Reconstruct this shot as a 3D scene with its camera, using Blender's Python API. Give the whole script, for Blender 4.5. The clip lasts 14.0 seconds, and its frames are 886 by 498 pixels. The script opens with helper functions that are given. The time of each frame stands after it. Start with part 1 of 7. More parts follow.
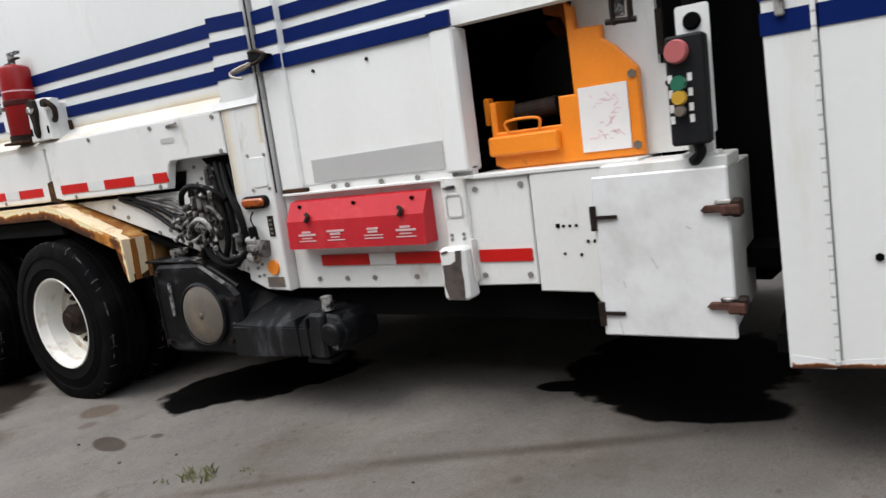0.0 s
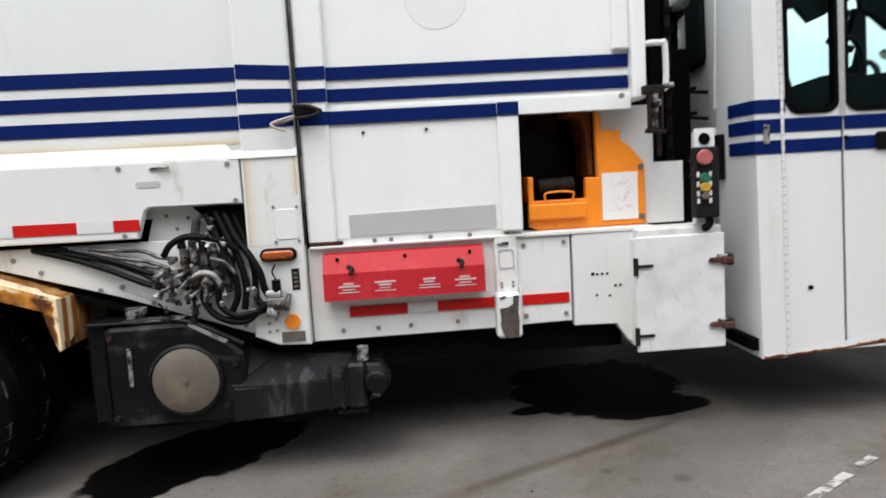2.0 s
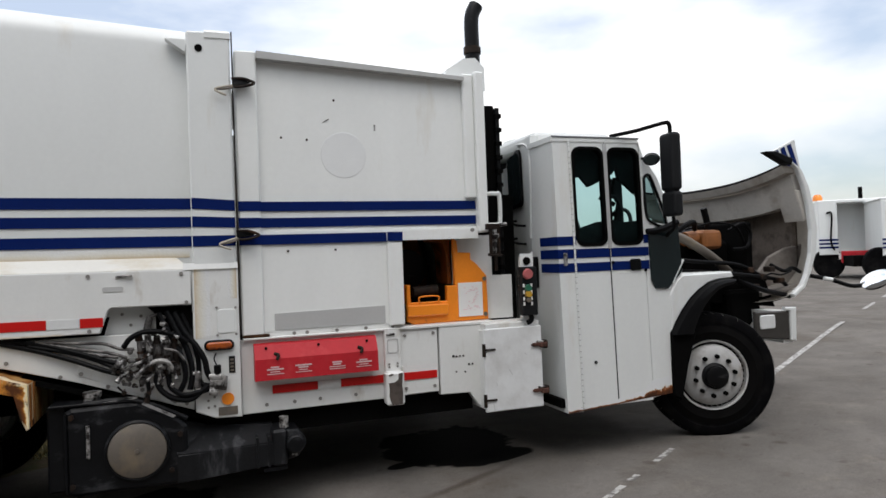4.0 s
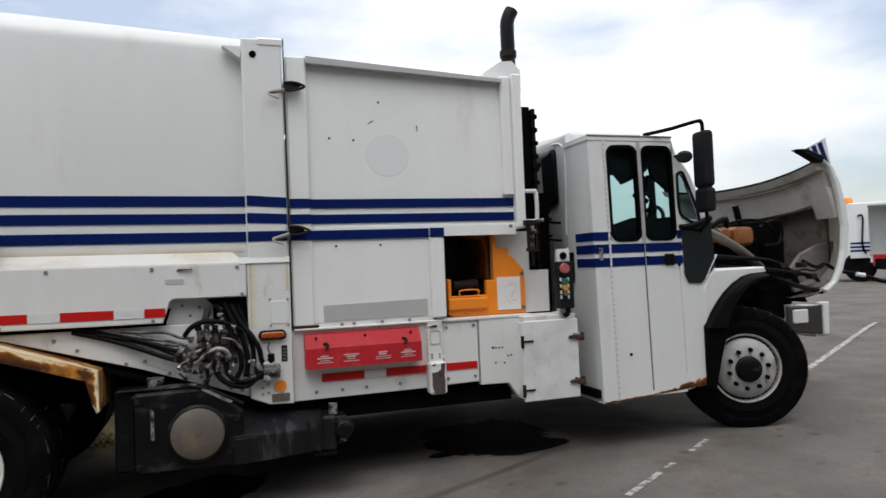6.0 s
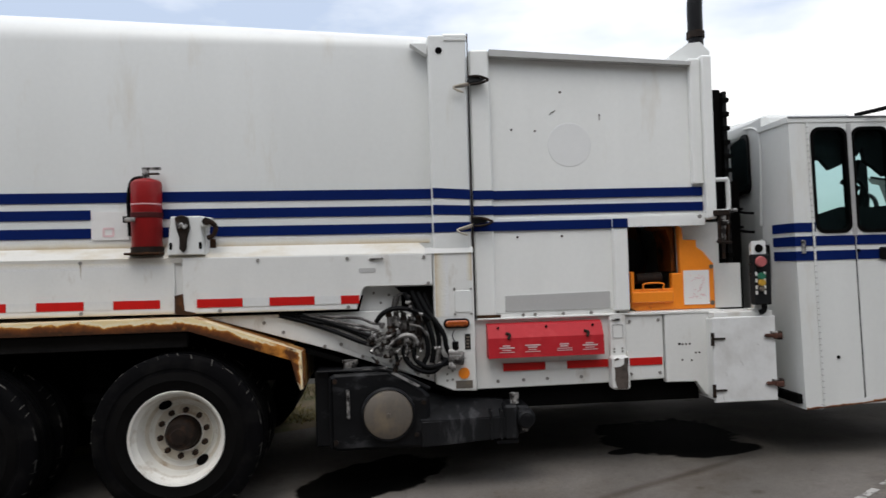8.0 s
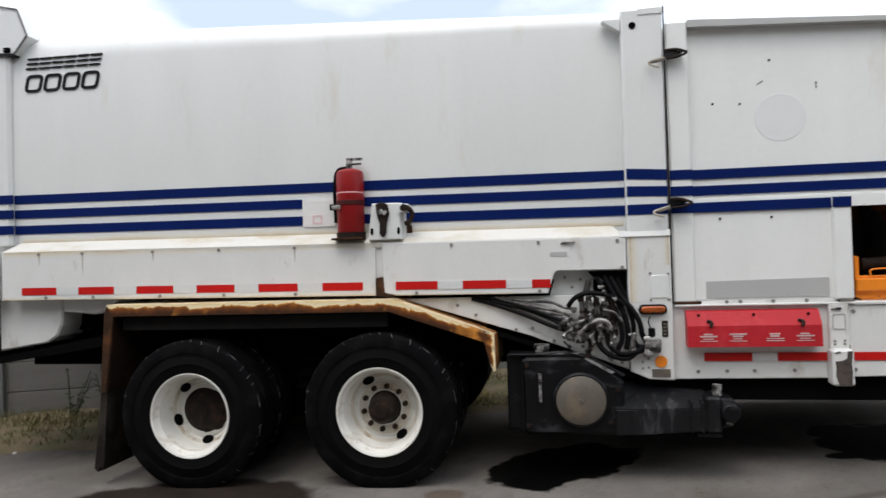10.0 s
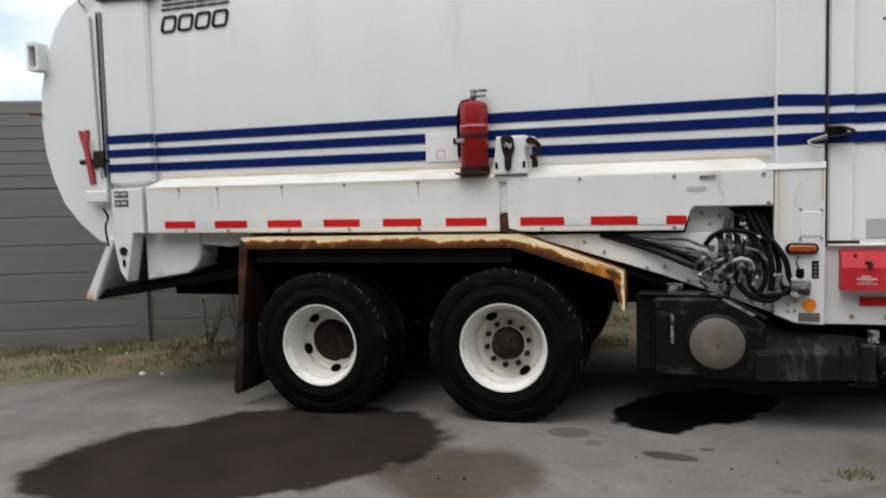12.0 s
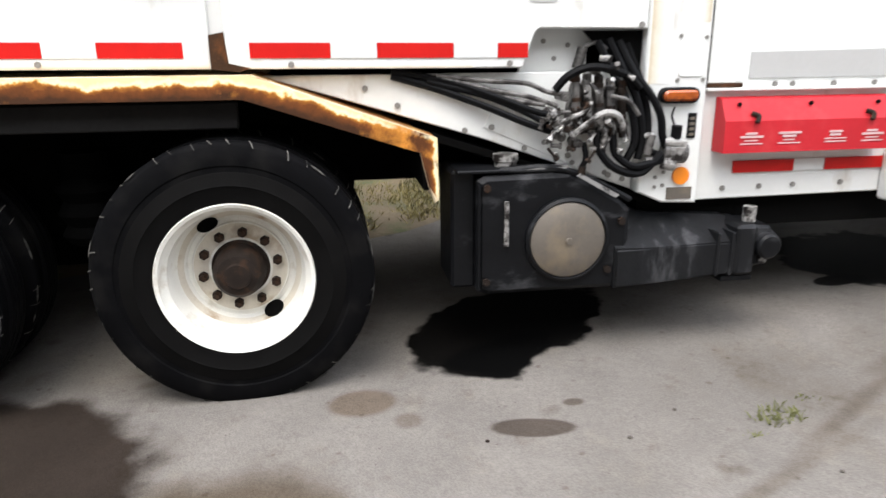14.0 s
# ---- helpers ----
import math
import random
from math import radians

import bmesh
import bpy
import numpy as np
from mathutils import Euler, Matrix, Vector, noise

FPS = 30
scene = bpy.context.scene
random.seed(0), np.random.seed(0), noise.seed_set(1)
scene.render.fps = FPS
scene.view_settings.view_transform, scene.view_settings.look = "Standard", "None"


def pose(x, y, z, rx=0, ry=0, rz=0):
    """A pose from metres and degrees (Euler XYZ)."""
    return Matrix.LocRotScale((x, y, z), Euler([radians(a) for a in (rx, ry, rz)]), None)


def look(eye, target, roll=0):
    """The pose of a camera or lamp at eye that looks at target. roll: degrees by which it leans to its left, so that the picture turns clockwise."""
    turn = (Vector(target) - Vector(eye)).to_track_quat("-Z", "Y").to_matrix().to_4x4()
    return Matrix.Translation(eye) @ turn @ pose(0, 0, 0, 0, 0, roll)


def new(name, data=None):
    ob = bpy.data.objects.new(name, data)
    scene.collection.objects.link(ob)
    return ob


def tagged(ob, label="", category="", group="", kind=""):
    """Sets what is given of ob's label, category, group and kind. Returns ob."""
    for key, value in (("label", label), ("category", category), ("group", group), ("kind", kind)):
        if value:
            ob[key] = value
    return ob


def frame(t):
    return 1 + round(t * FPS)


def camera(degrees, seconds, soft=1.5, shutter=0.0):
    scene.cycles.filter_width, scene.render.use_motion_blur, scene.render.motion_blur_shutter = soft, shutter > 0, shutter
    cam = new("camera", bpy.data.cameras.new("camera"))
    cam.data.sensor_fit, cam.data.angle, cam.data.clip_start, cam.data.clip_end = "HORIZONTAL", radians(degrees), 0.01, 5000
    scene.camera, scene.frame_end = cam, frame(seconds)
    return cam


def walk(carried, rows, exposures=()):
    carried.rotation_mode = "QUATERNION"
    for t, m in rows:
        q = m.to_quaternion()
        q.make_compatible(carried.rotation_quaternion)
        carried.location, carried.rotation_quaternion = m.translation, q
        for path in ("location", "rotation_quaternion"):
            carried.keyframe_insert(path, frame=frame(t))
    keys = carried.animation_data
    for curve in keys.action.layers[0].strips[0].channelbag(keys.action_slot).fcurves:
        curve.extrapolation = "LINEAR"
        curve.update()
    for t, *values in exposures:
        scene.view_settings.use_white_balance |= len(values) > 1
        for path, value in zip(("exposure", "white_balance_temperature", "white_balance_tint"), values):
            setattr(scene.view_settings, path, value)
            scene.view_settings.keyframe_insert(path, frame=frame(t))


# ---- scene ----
cam = camera(66.2, 14.0, 1.5, 0.35)
PATH = [
    (0, (2.322, -2.311, 1.272), (1.259, -0.645, 0.963), -7.7),
    (0.5, (1.856, -2.669, 1.288), (1.029, -0.87, 1.005), -7.8),
    (1, (1.31, -2.929, 1.298), (0.819, -0.996, 1.146), -5.7),
    (1.5, (0.879, -3.115, 1.384), (0.726, -1.138, 1.126), -5.2),
    (2, (0.409, -3.223, 1.409), (0.529, -1.237, 1.208), -3.3),
    (2.5, (0.103, -3.424, 1.511), (0.586, -1.485, 1.421), 0.1),
    (3, (-0.03, -3.76, 1.556), (0.531, -1.84, 1.534), -0.3),
    (3.2, (-0.094, -3.906, 1.578), (0.501, -1.997, 1.58), -0.9),
    (5.3, (-0.414, -4.434, 1.517), (0.299, -2.566, 1.56), -2.5),
    (5.5, (-0.426, -4.436, 1.493), (0.272, -2.562, 1.543), -2.5),
    (6, (-0.462, -4.419, 1.496), (0.159, -2.519, 1.546), -2.3),
    (6.5, (-0.484, -4.417, 1.493), (0.027, -2.484, 1.544), -2.0),
    (7, (-0.53, -4.404, 1.487), (-0.129, -2.445, 1.54), -2.0),
    (7.5, (-0.589, -4.394, 1.486), (-0.301, -2.415, 1.536), -1.7),
    (8, (-0.631, -4.387, 1.49), (-0.455, -2.396, 1.535), -1.7),
    (8.2, (-0.645, -4.4, 1.494), (-0.52, -2.405, 1.539), -2.0),
    (10.3, (-0.795, -4.382, 1.449), (-1.193, -2.422, 1.475), -1.5),
    (10.5, (-0.826, -4.395, 1.453), (-1.273, -2.446, 1.475), -1.4),
    (11, (-0.878, -4.413, 1.444), (-1.455, -2.498, 1.472), -1.4),
    (11.5, (-0.901, -4.422, 1.435), (-1.556, -2.532, 1.454), -1.5),
    (12, (-0.91, -4.33, 1.404), (-1.533, -2.434, 1.277), -1.5),
    (12.5, (-1.035, -3.978, 1.392), (-1.441, -2.05, 1.045), -0.7),
    (13, (-1.213, -3.526, 1.332), (-1.608, -1.617, 0.886), 0.1),
    (13.5, (-1.355, -3.019, 1.315), (-1.236, -1.082, 0.831), 0.4),
    (14, (-1.53, -2.569, 1.294), (-1.226, -0.676, 0.726), -0.5),
]
walk(cam, [(t, look(eye, target, roll)) for t, eye, target, roll in PATH],
     exposures=[(0, 0.36), (0.5, 0.40), (1.0, 0.50), (2.5, 0.36), (3, 0.04), (5.3, -0.34), (8.2, -0.31), (10.3, 0.0), (11.2, -0.02), (11.6, -0.06), (12.2, 0.10), (13, 0.62), (13.5, 1.0), (14, 1.14)])

# ---------------------------------------------------------------- light
SUN_EL, SUN_AZ = 62.0, 200.0          # elevation, compass turn of the veiled sun
world = bpy.data.worlds.new("world")
scene.world = world
world.use_nodes = True
wn, wl = world.node_tree.nodes, world.node_tree.links
bg = wn["Background"]
sky = wn.new("ShaderNodeTexSky")
sky.sky_type, sky.sun_disc = "NISHITA", False
sky.sun_elevation, sky.sun_rotation = radians(SUN_EL), radians(SUN_AZ)
sky.air_density, sky.dust_density, sky.ozone_density = 1.0, 1.5, 1.0
coord = wn.new("ShaderNodeTexCoord")
stretch = wn.new("ShaderNodeMapping")
stretch.inputs["Scale"].default_value = (1.0, 1.0, 2.6)
stretch.inputs["Location"].default_value = (0.78, 5.79, -1.54)
stretch.inputs["Rotation"].default_value = (0, 0, radians(15.1))
clouds = wn.new("ShaderNodeTexNoise")
clouds.inputs["Scale"].default_value, clouds.inputs["Detail"].default_value = 1.7, 7.0
clouds.inputs["Roughness"].default_value = 0.5
ramp = wn.new("ShaderNodeValToRGB")
ramp.color_ramp.elements[0].position, ramp.color_ramp.elements[1].position = 0.41, 0.61
ramp.color_ramp.elements[0].color = (0.26, 0.26, 0.26, 1)
mixc = wn.new("ShaderNodeMix")
mixc.data_type = "RGBA"
dim = wn.new("ShaderNodeVectorMath")
dim.operation = "SCALE"
dim.inputs[3].default_value = 0.215
wl.new(sky.outputs[0], dim.inputs[0])
wl.new(coord.outputs["Generated"], stretch.inputs[0])
wl.new(stretch.outputs[0], clouds.inputs["Vector"])
wl.new(clouds.outputs["Fac"], ramp.inputs[0])
wl.new(ramp.outputs["Color"], mixc.inputs["Factor"])
wl.new(dim.outputs[0], mixc.inputs["A"])
mixc.inputs["B"].default_value = (1.72, 1.71, 1.69, 1)
# an overcast sky is dimmer towards the horizon
rise, dome, grade = wn.new("ShaderNodeSeparateXYZ"), wn.new("ShaderNodeMapRange"), wn.new("ShaderNodeVectorMath")
wl.new(coord.outputs["Generated"], rise.inputs[0])
wl.new(rise.outputs["Z"], dome.inputs["Value"])
dome.inputs["To Min"].default_value, dome.inputs["To Max"].default_value = 0.68, 1.72
grade.operation = "SCALE"
wl.new(mixc.outputs["Result"], grade.inputs[0])
wl.new(dome.outputs[0], grade.inputs[3])
wl.new(grade.outputs[0], bg.inputs["Color"])
bg.inputs["Strength"].default_value = 1.0
sun = new("sun", bpy.data.lights.new("sun", "SUN"))
sun.data.energy, sun.data.angle, sun.data.color = 0.9, radians(25), (1.0, 0.96, 0.9)
az = radians(SUN_AZ)
sun.matrix_world = look((math.sin(az) * 20, math.cos(az) * 20, 20 * math.tan(radians(SUN_EL))), (0, 0, 0))


# ---------------------------------------------------------------- materials
def material(name, color, rough=0.5, metal=0.0, vary=0.08, scale=6.0, bump=0.0, bump_scale=60.0,
             second=None, second_at=(0.55, 0.7), second_scale=3.0, squash=(1, 1, 1), second_rough=None, coat=0.0, spec=0.5):
    """A surface with grain at two scales, and stains of a second colour where a slow noise runs high."""
    m = bpy.data.materials.new(name)
    m.use_nodes = True
    n, l = m.node_tree.nodes, m.node_tree.links
    b = n["Principled BSDF"]
    tc = n.new("ShaderNodeTexCoord")
    mp = n.new("ShaderNodeMapping")
    mp.inputs["Scale"].default_value = squash
    l.new(tc.outputs["Object"], mp.inputs[0])
    grain = n.new("ShaderNodeTexNoise")
    grain.inputs["Scale"].default_value, grain.inputs["Detail"].default_value = scale, 6
    l.new(mp.outputs[0], grain.inputs["Vector"])
    fine = n.new("ShaderNodeTexNoise")
    fine.inputs["Scale"].default_value, fine.inputs["Detail"].default_value = scale * 14, 4
    l.new(tc.outputs["Object"], fine.inputs["Vector"])
    add = n.new("ShaderNodeMath")
    add.operation = "MULTIPLY_ADD"
    add.inputs[1].default_value = 0.45
    l.new(fine.outputs["Fac"], add.inputs[0])
    l.new(grain.outputs["Fac"], add.inputs[2])
    ramp = n.new("ShaderNodeMapRange")
    ramp.inputs["From Min"].default_value, ramp.inputs["From Max"].default_value = 0.35, 1.1
    ramp.inputs["To Min"].default_value, ramp.inputs["To Max"].default_value = 1 - vary, 1 + vary
    l.new(add.outputs[0], ramp.inputs["Value"])
    sc = n.new("ShaderNodeVectorMath")
    sc.operation = "SCALE"
    sc.inputs[0].default_value = color
    l.new(ramp.outputs[0], sc.inputs[3])
    out = sc.outputs[0]
    b.inputs["Roughness"].default_value, b.inputs["Metallic"].default_value = rough, metal
    b.inputs["Coat Weight"].default_value, b.inputs["Specular IOR Level"].default_value = coat, spec
    if second:
        blot = n.new("ShaderNodeTexNoise")
        blot.inputs["Scale"].default_value, blot.inputs["Detail"].default_value = second_scale, 8
        blot.inputs["Roughness"].default_value = 0.62
        l.new(mp.outputs[0], blot.inputs["Vector"])
        where = n.new("ShaderNodeMapRange")
        where.inputs["From Min"].default_value, where.inputs["From Max"].default_value = second_at
        l.new(blot.outputs["Fac"], where.inputs["Value"])
        mx = n.new("ShaderNodeMix")
        mx.data_type = "RGBA"
        l.new(where.outputs[0], mx.inputs["Factor"])
        l.new(out, mx.inputs["A"])
        mx.inputs["B"].default_value = (*second, 1)
        out = mx.outputs["Result"]
        if second_rough is not None:
            mr = n.new("ShaderNodeMapRange")
            mr.inputs["To Min"].default_value, mr.inputs["To Max"].default_value = rough, second_rough
            l.new(where.outputs[0], mr.inputs["Value"])
            l.new(mr.outputs[0], b.inputs["Roughness"])
    l.new(out, b.inputs["Base Color"])
    if bump:
        bn = n.new("ShaderNodeTexNoise")
        bn.inputs["Scale"].default_value, bn.inputs["Detail"].default_value = bump_scale, 5
        l.new(tc.outputs["Object"], bn.inputs["Vector"])
        bp = n.new("ShaderNodeBump")
        bp.inputs["Strength"].default_value, bp.inputs["Distance"].default_value = bump, 0.01
        l.new(bn.outputs["Fac"], bp.inputs["Height"])
        l.new(bp.outputs[0], b.inputs["Normal"])
    return m


WHITE = material("white_paint", (0.70, 0.715, 0.698), 0.42, vary=0.05, scale=2.2, squash=(1.6, 1.6, 0.35),
                 second=(0.56, 0.52, 0.44), second_at=(0.60, 0.86), second_scale=2.4, coat=0.15, bump=0.02, bump_scale=14)
# lighter copy of the white paint for the hopper parts
HOPPERWHITE = material("lighter_white_paint", (0.778, 0.79, 0.768), 0.42, vary=0.05, scale=2.2, squash=(1.6, 1.6, 0.35),
                       second=(0.62, 0.58, 0.50), second_at=(0.62, 0.86), second_scale=2.4, coat=0.15, bump=0.02, bump_scale=14)
PANEL = material("worn_white_paint", (0.695, 0.70, 0.678), 0.48, vary=0.06, scale=3.5, squash=(1.4, 1.4, 0.6),
                 second=(0.42, 0.37, 0.30), second_at=(0.585, 0.82), second_scale=5.0, bump=0.03, bump_scale=25)
FLANGE = material("yellow_stained_paint", (0.655, 0.645, 0.60), 0.5, vary=0.08, scale=3, squash=(0.6, 1.4, 1.4), second=(0.47, 0.38, 0.22), second_at=(0.50, 0.78), second_scale=3.2, bump=0.03, bump_scale=20)
BLUE = material("blue_vinyl", (0.002, 0.012, 0.092), 0.5, vary=0.12, scale=5, spec=0.08)
RUST = material("rusted_white_paint", (0.62, 0.50, 0.36), 0.62, vary=0.12, scale=9, second=(0.16, 0.055, 0.018),
                second_at=(0.42, 0.56), second_scale=7, bump=0.25, bump_scale=80, second_rough=0.9)
RUSTDARK = material("rust", (0.15, 0.05, 0.015), 0.85, vary=0.35, scale=14, second=(0.05, 0.025, 0.014),
                    second_at=(0.42, 0.62), second_scale=12, bump=0.4, bump_scale=90, spec=0.15)
BLACK = material("black_paint", (0.0028, 0.0029, 0.0033), 0.38, vary=0.4, scale=6, second=(0.055, 0.055, 0.056),
                 second_at=(0.60, 0.74), second_scale=4.5, squash=(0.5, 1, 2.2), bump=0.14, bump_scale=34, second_rough=0.7, spec=0.2)
ARMBLACK = material("scuffed_black_paint", (0.0050, 0.0053, 0.0062), 0.42, vary=0.5, scale=5, second=(0.050, 0.051, 0.054),
                    second_at=(0.55, 0.74), second_scale=7, squash=(0.75, 1, 1.5), bump=0.22, bump_scale=22, second_rough=0.6, spec=0.16)
ARMWORN = material("worn_grey_black_paint", (0.0095, 0.010, 0.0112), 0.45, vary=0.5, scale=6, second=(0.085, 0.086, 0.09), second_at=(0.52, 0.74), second_scale=6, squash=(1.7, 1, 0.45), bump=0.2, bump_scale=24, second_rough=0.65, spec=0.2)
STICKER = material("scuffed_sticker", (0.21, 0.205, 0.20), 0.7, vary=0.3, scale=30, second=(0.03, 0.03, 0.03), second_at=(0.52, 0.62), second_scale=26)
# near black; besides grimy steel it paints deep shade in cavities, gap and underbody
DARK = material("grimy_black_steel_and_shade", (0.0026, 0.0025, 0.0024), 0.9, vary=0.4, scale=5, bump=0.1, spec=0.05)
RUBBER = material("tyre_rubber", (0.0022, 0.0022, 0.0026), 0.75, vary=0.3, scale=10, second=(0.009, 0.0085, 0.008),
                  second_at=(0.50, 0.72), second_scale=5, bump=0.08, bump_scale=120, spec=0.06)
TYREDUST = material("dusty_rubber", (0.0042, 0.0040, 0.0039), 0.8, vary=0.4, scale=9, bump=0.1, bump_scale=150, spec=0.05)
LEGRUST = material("dark_rust", (0.045, 0.024, 0.014), 0.9, vary=0.4, scale=12, second=(0.13, 0.05, 0.018),
                   second_at=(0.52, 0.68), second_scale=8, bump=0.4, bump_scale=60, spec=0.1)
LUGDUST = material("chalky_lug_edge", (0.115, 0.11, 0.10), 0.9, vary=0.6, scale=14, second=(0.008, 0.008, 0.008),
                   second_at=(0.45, 0.6), second_scale=9, spec=0.1)
HOSE = material("black_hose", (0.0032, 0.0032, 0.0036), 0.5, vary=0.3, scale=20, spec=0.10)
STEEL = material("dirty_steel", (0.36, 0.35, 0.335), 0.45, 0.4, vary=0.4, scale=25, second=(0.016, 0.013, 0.012),
                 second_at=(0.44, 0.56), second_scale=22, bump=0.1)
DULLSTEEL = material("oily_dull_steel", (0.135, 0.128, 0.122), 0.5, 0.3, vary=0.4, scale=25, second=(0.018, 0.015, 0.014), second_at=(0.46, 0.60), second_scale=20, bump=0.1)
BOLTSTEEL = material("dull_bolt_head", (0.22, 0.21, 0.195), 0.5, 0.3, vary=0.3, scale=30)
DRIP = material("grime_drip", (0.42, 0.38, 0.31), 0.6, vary=0.2, scale=20)
SCAR = material("bare_brown_steel", (0.085, 0.068, 0.058), 0.6, 0.2, vary=0.35, scale=14, second=(0.03, 0.022, 0.018), second_at=(0.5, 0.7), second_scale=16, bump=0.1)
GREYPLATE = material("grey_plate", (0.14, 0.122, 0.102), 0.55, 0.3, vary=0.18, scale=6, second=(0.23, 0.18, 0.12),
                     second_at=(0.50, 0.72), second_scale=5, bump=0.06)
DARKPLATE = material("dark_type_plate", (0.05, 0.045, 0.04), 0.5, 0.3, vary=0.2, scale=20)
ORANGE = material("orange_paint", (0.86, 0.25, 0.012), 0.42, vary=0.12, scale=5, second=(0.22, 0.06, 0.02),
                  second_at=(0.68, 0.80), second_scale=8, bump=0.04, coat=0.1)
REDBOX = material("faded_red_plastic", (0.44, 0.015, 0.023), 0.5, vary=0.14, scale=5, spec=0.3, second=(0.52, 0.045, 0.05),
                  second_at=(0.52, 0.75), second_scale=6, bump=0.03)
RED = material("red_reflector", (0.50, 0.010, 0.008), 0.4, vary=0.12, scale=12, spec=0.25)
SILVERTAPE = material("white_reflector", (0.66, 0.67, 0.66), 0.3, vary=0.06, scale=30, coat=0.3)
AMBER = material("amber_lens", (0.36, 0.075, 0.008), 0.25, vary=0.25, scale=30, second=(0.13, 0.03, 0.008), second_at=(0.48, 0.62), second_scale=14, coat=0.4)
ORANGEDISC = material("orange_reflector", (0.85, 0.24, 0.01), 0.3, vary=0.08, scale=20, coat=0.3)
PATCHPAINT = material("touched_up_paint", (0.72, 0.73, 0.72), 0.55, vary=0.05, scale=6)
SMUDGED = material("smudged_white_paint", (0.70, 0.71, 0.705), 0.46, vary=0.06, scale=3, second=(0.40, 0.385, 0.36), second_at=(0.50, 0.86), second_scale=2.6, bump=0.03, bump_scale=20)
FRONTRIM = material("dirty_white_wheel_paint", (0.44, 0.44, 0.43), 0.5, vary=0.12, scale=8, second=(0.24, 0.215, 0.18), second_at=(0.50, 0.75), second_scale=7, bump=0.05)
MIRROR = material("convex_mirror", (0.82, 0.83, 0.84), 0.12, 1.0, vary=0.03, scale=4)
ALLOY = material("pale_alloy_strip", (0.50, 0.50, 0.495), 0.4, 0.4, vary=0.1, scale=12)
GREYPAINT = material("grey_band_paint", (0.44, 0.44, 0.43), 0.5, vary=0.08, scale=4, squash=(1, 1, 0.4))
RIM = material("white_wheel_paint", (0.75, 0.735, 0.68), 0.4, vary=0.08, scale=8, second=(0.37, 0.29, 0.19),
               second_at=(0.55, 0.80), second_scale=9, bump=0.05)
RIMRUST = material("rust_stained_white_paint", (0.60, 0.55, 0.46), 0.55, vary=0.15, scale=9, second=(0.26, 0.15, 0.06),
                   second_at=(0.52, 0.72), second_scale=7, bump=0.1)
HUBDIRT = material("greasy_hub", (0.018, 0.013, 0.0105), 0.65, 0.0, vary=0.5, scale=16, second=(0.045, 0.024, 0.014),
                   second_at=(0.52, 0.66), second_scale=14, bump=0.3, bump_scale=40, spec=0.12)
ASPHALT = material("asphalt", (0.113, 0.104, 0.095), 0.92, vary=0.26, scale=2.4, bump=0.35, bump_scale=190,
                   second=(0.086, 0.079, 0.071), second_at=(0.46, 0.70), second_scale=0.9, spec=0.06)
LINEPAINT = material("worn_line_paint", (0.42, 0.41, 0.385), 0.75, vary=0.2, scale=9, second=(0.135, 0.126, 0.116),
                     second_at=(0.46, 0.54), second_scale=16)
CRACKDIRT = material("crack_dirt", (0.085, 0.075, 0.064), 0.95, vary=0.3, scale=9, spec=0.1)
FENCEGREY = material("weathered_grey_board", (0.155, 0.15, 0.14), 0.85, vary=0.14, scale=2.5, squash=(0.3, 0.3, 3), bump=0.15)
FENCEDARK = material("fence_post_steel", (0.16, 0.165, 0.17), 0.6, 0.2, vary=0.15, scale=5)
SOIL = material("dry_soil", (0.150, 0.112, 0.066), 0.95, vary=0.3, scale=5, second=(0.085, 0.092, 0.036),
                second_at=(0.45, 0.64), second_scale=4, bump=0.6, bump_scale=40)
GRASS = material("dry_grass", (0.125, 0.112, 0.042), 0.8, vary=0.45, scale=2.5)
STRAW = material("straw_grass", (0.30, 0.245, 0.095), 0.85, vary=0.4, scale=3)
WEEDDRY = material("pale_green_weed", (0.125, 0.130, 0.042), 0.8, vary=0.4, scale=20)
WEED = material("weed_leaf", (0.045, 0.065, 0.03), 0.7, vary=0.4, scale=6)
MUDFLAP = material("muddy_rubber", (0.020, 0.017, 0.0145), 0.9, vary=0.4, scale=5, second=(0.048, 0.040, 0.033), second_at=(0.48, 0.7), second_scale=4, bump=0.2, bump_scale=30, spec=0.08)
# rust darkened in colour for the shaded inside of the mudguard leg
LEGSHADE = material("shaded_rust", (0.020, 0.0115, 0.0075), 0.9, vary=0.4, scale=8, second=(0.060, 0.026, 0.011), second_at=(0.5, 0.72), second_scale=4, bump=0.3, spec=0.08)
FADEDINK = material("faded_print", (0.62, 0.34, 0.35), 0.6, vary=0.15, scale=12)
PALEINK = material("bleached_red_print", (0.70, 0.50, 0.51), 0.6, vary=0.2, scale=20)
WHITEINK = material("white_print", (0.60, 0.42, 0.42), 0.6, vary=0.2, scale=30)
PAPER = material("white_paper", (0.74, 0.73, 0.71), 0.6, vary=0.05, scale=8)
HOODINSIDE = material("hood_fibreglass", (0.49, 0.462, 0.42), 0.7, vary=0.15, scale=3, second=(0.30, 0.255, 0.21),
                      second_at=(0.52, 0.74), second_scale=3.5, bump=0.15, bump_scale=20)
# dark copy of the orange paint: the cavity's shade is in the colour
SHADEORANGE = material("shaded_grimy_orange_paint", (0.20, 0.052, 0.007), 0.6, vary=0.4, scale=6, second=(0.02, 0.012, 0.008),
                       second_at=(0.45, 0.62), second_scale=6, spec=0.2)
BEAM = material("dark_grey_beam", (0.018, 0.017, 0.0165), 0.8, vary=0.3, scale=5, spec=0.1)
BROWN = material("brown_filter", (0.27, 0.095, 0.022), 0.6, vary=0.3, scale=12)
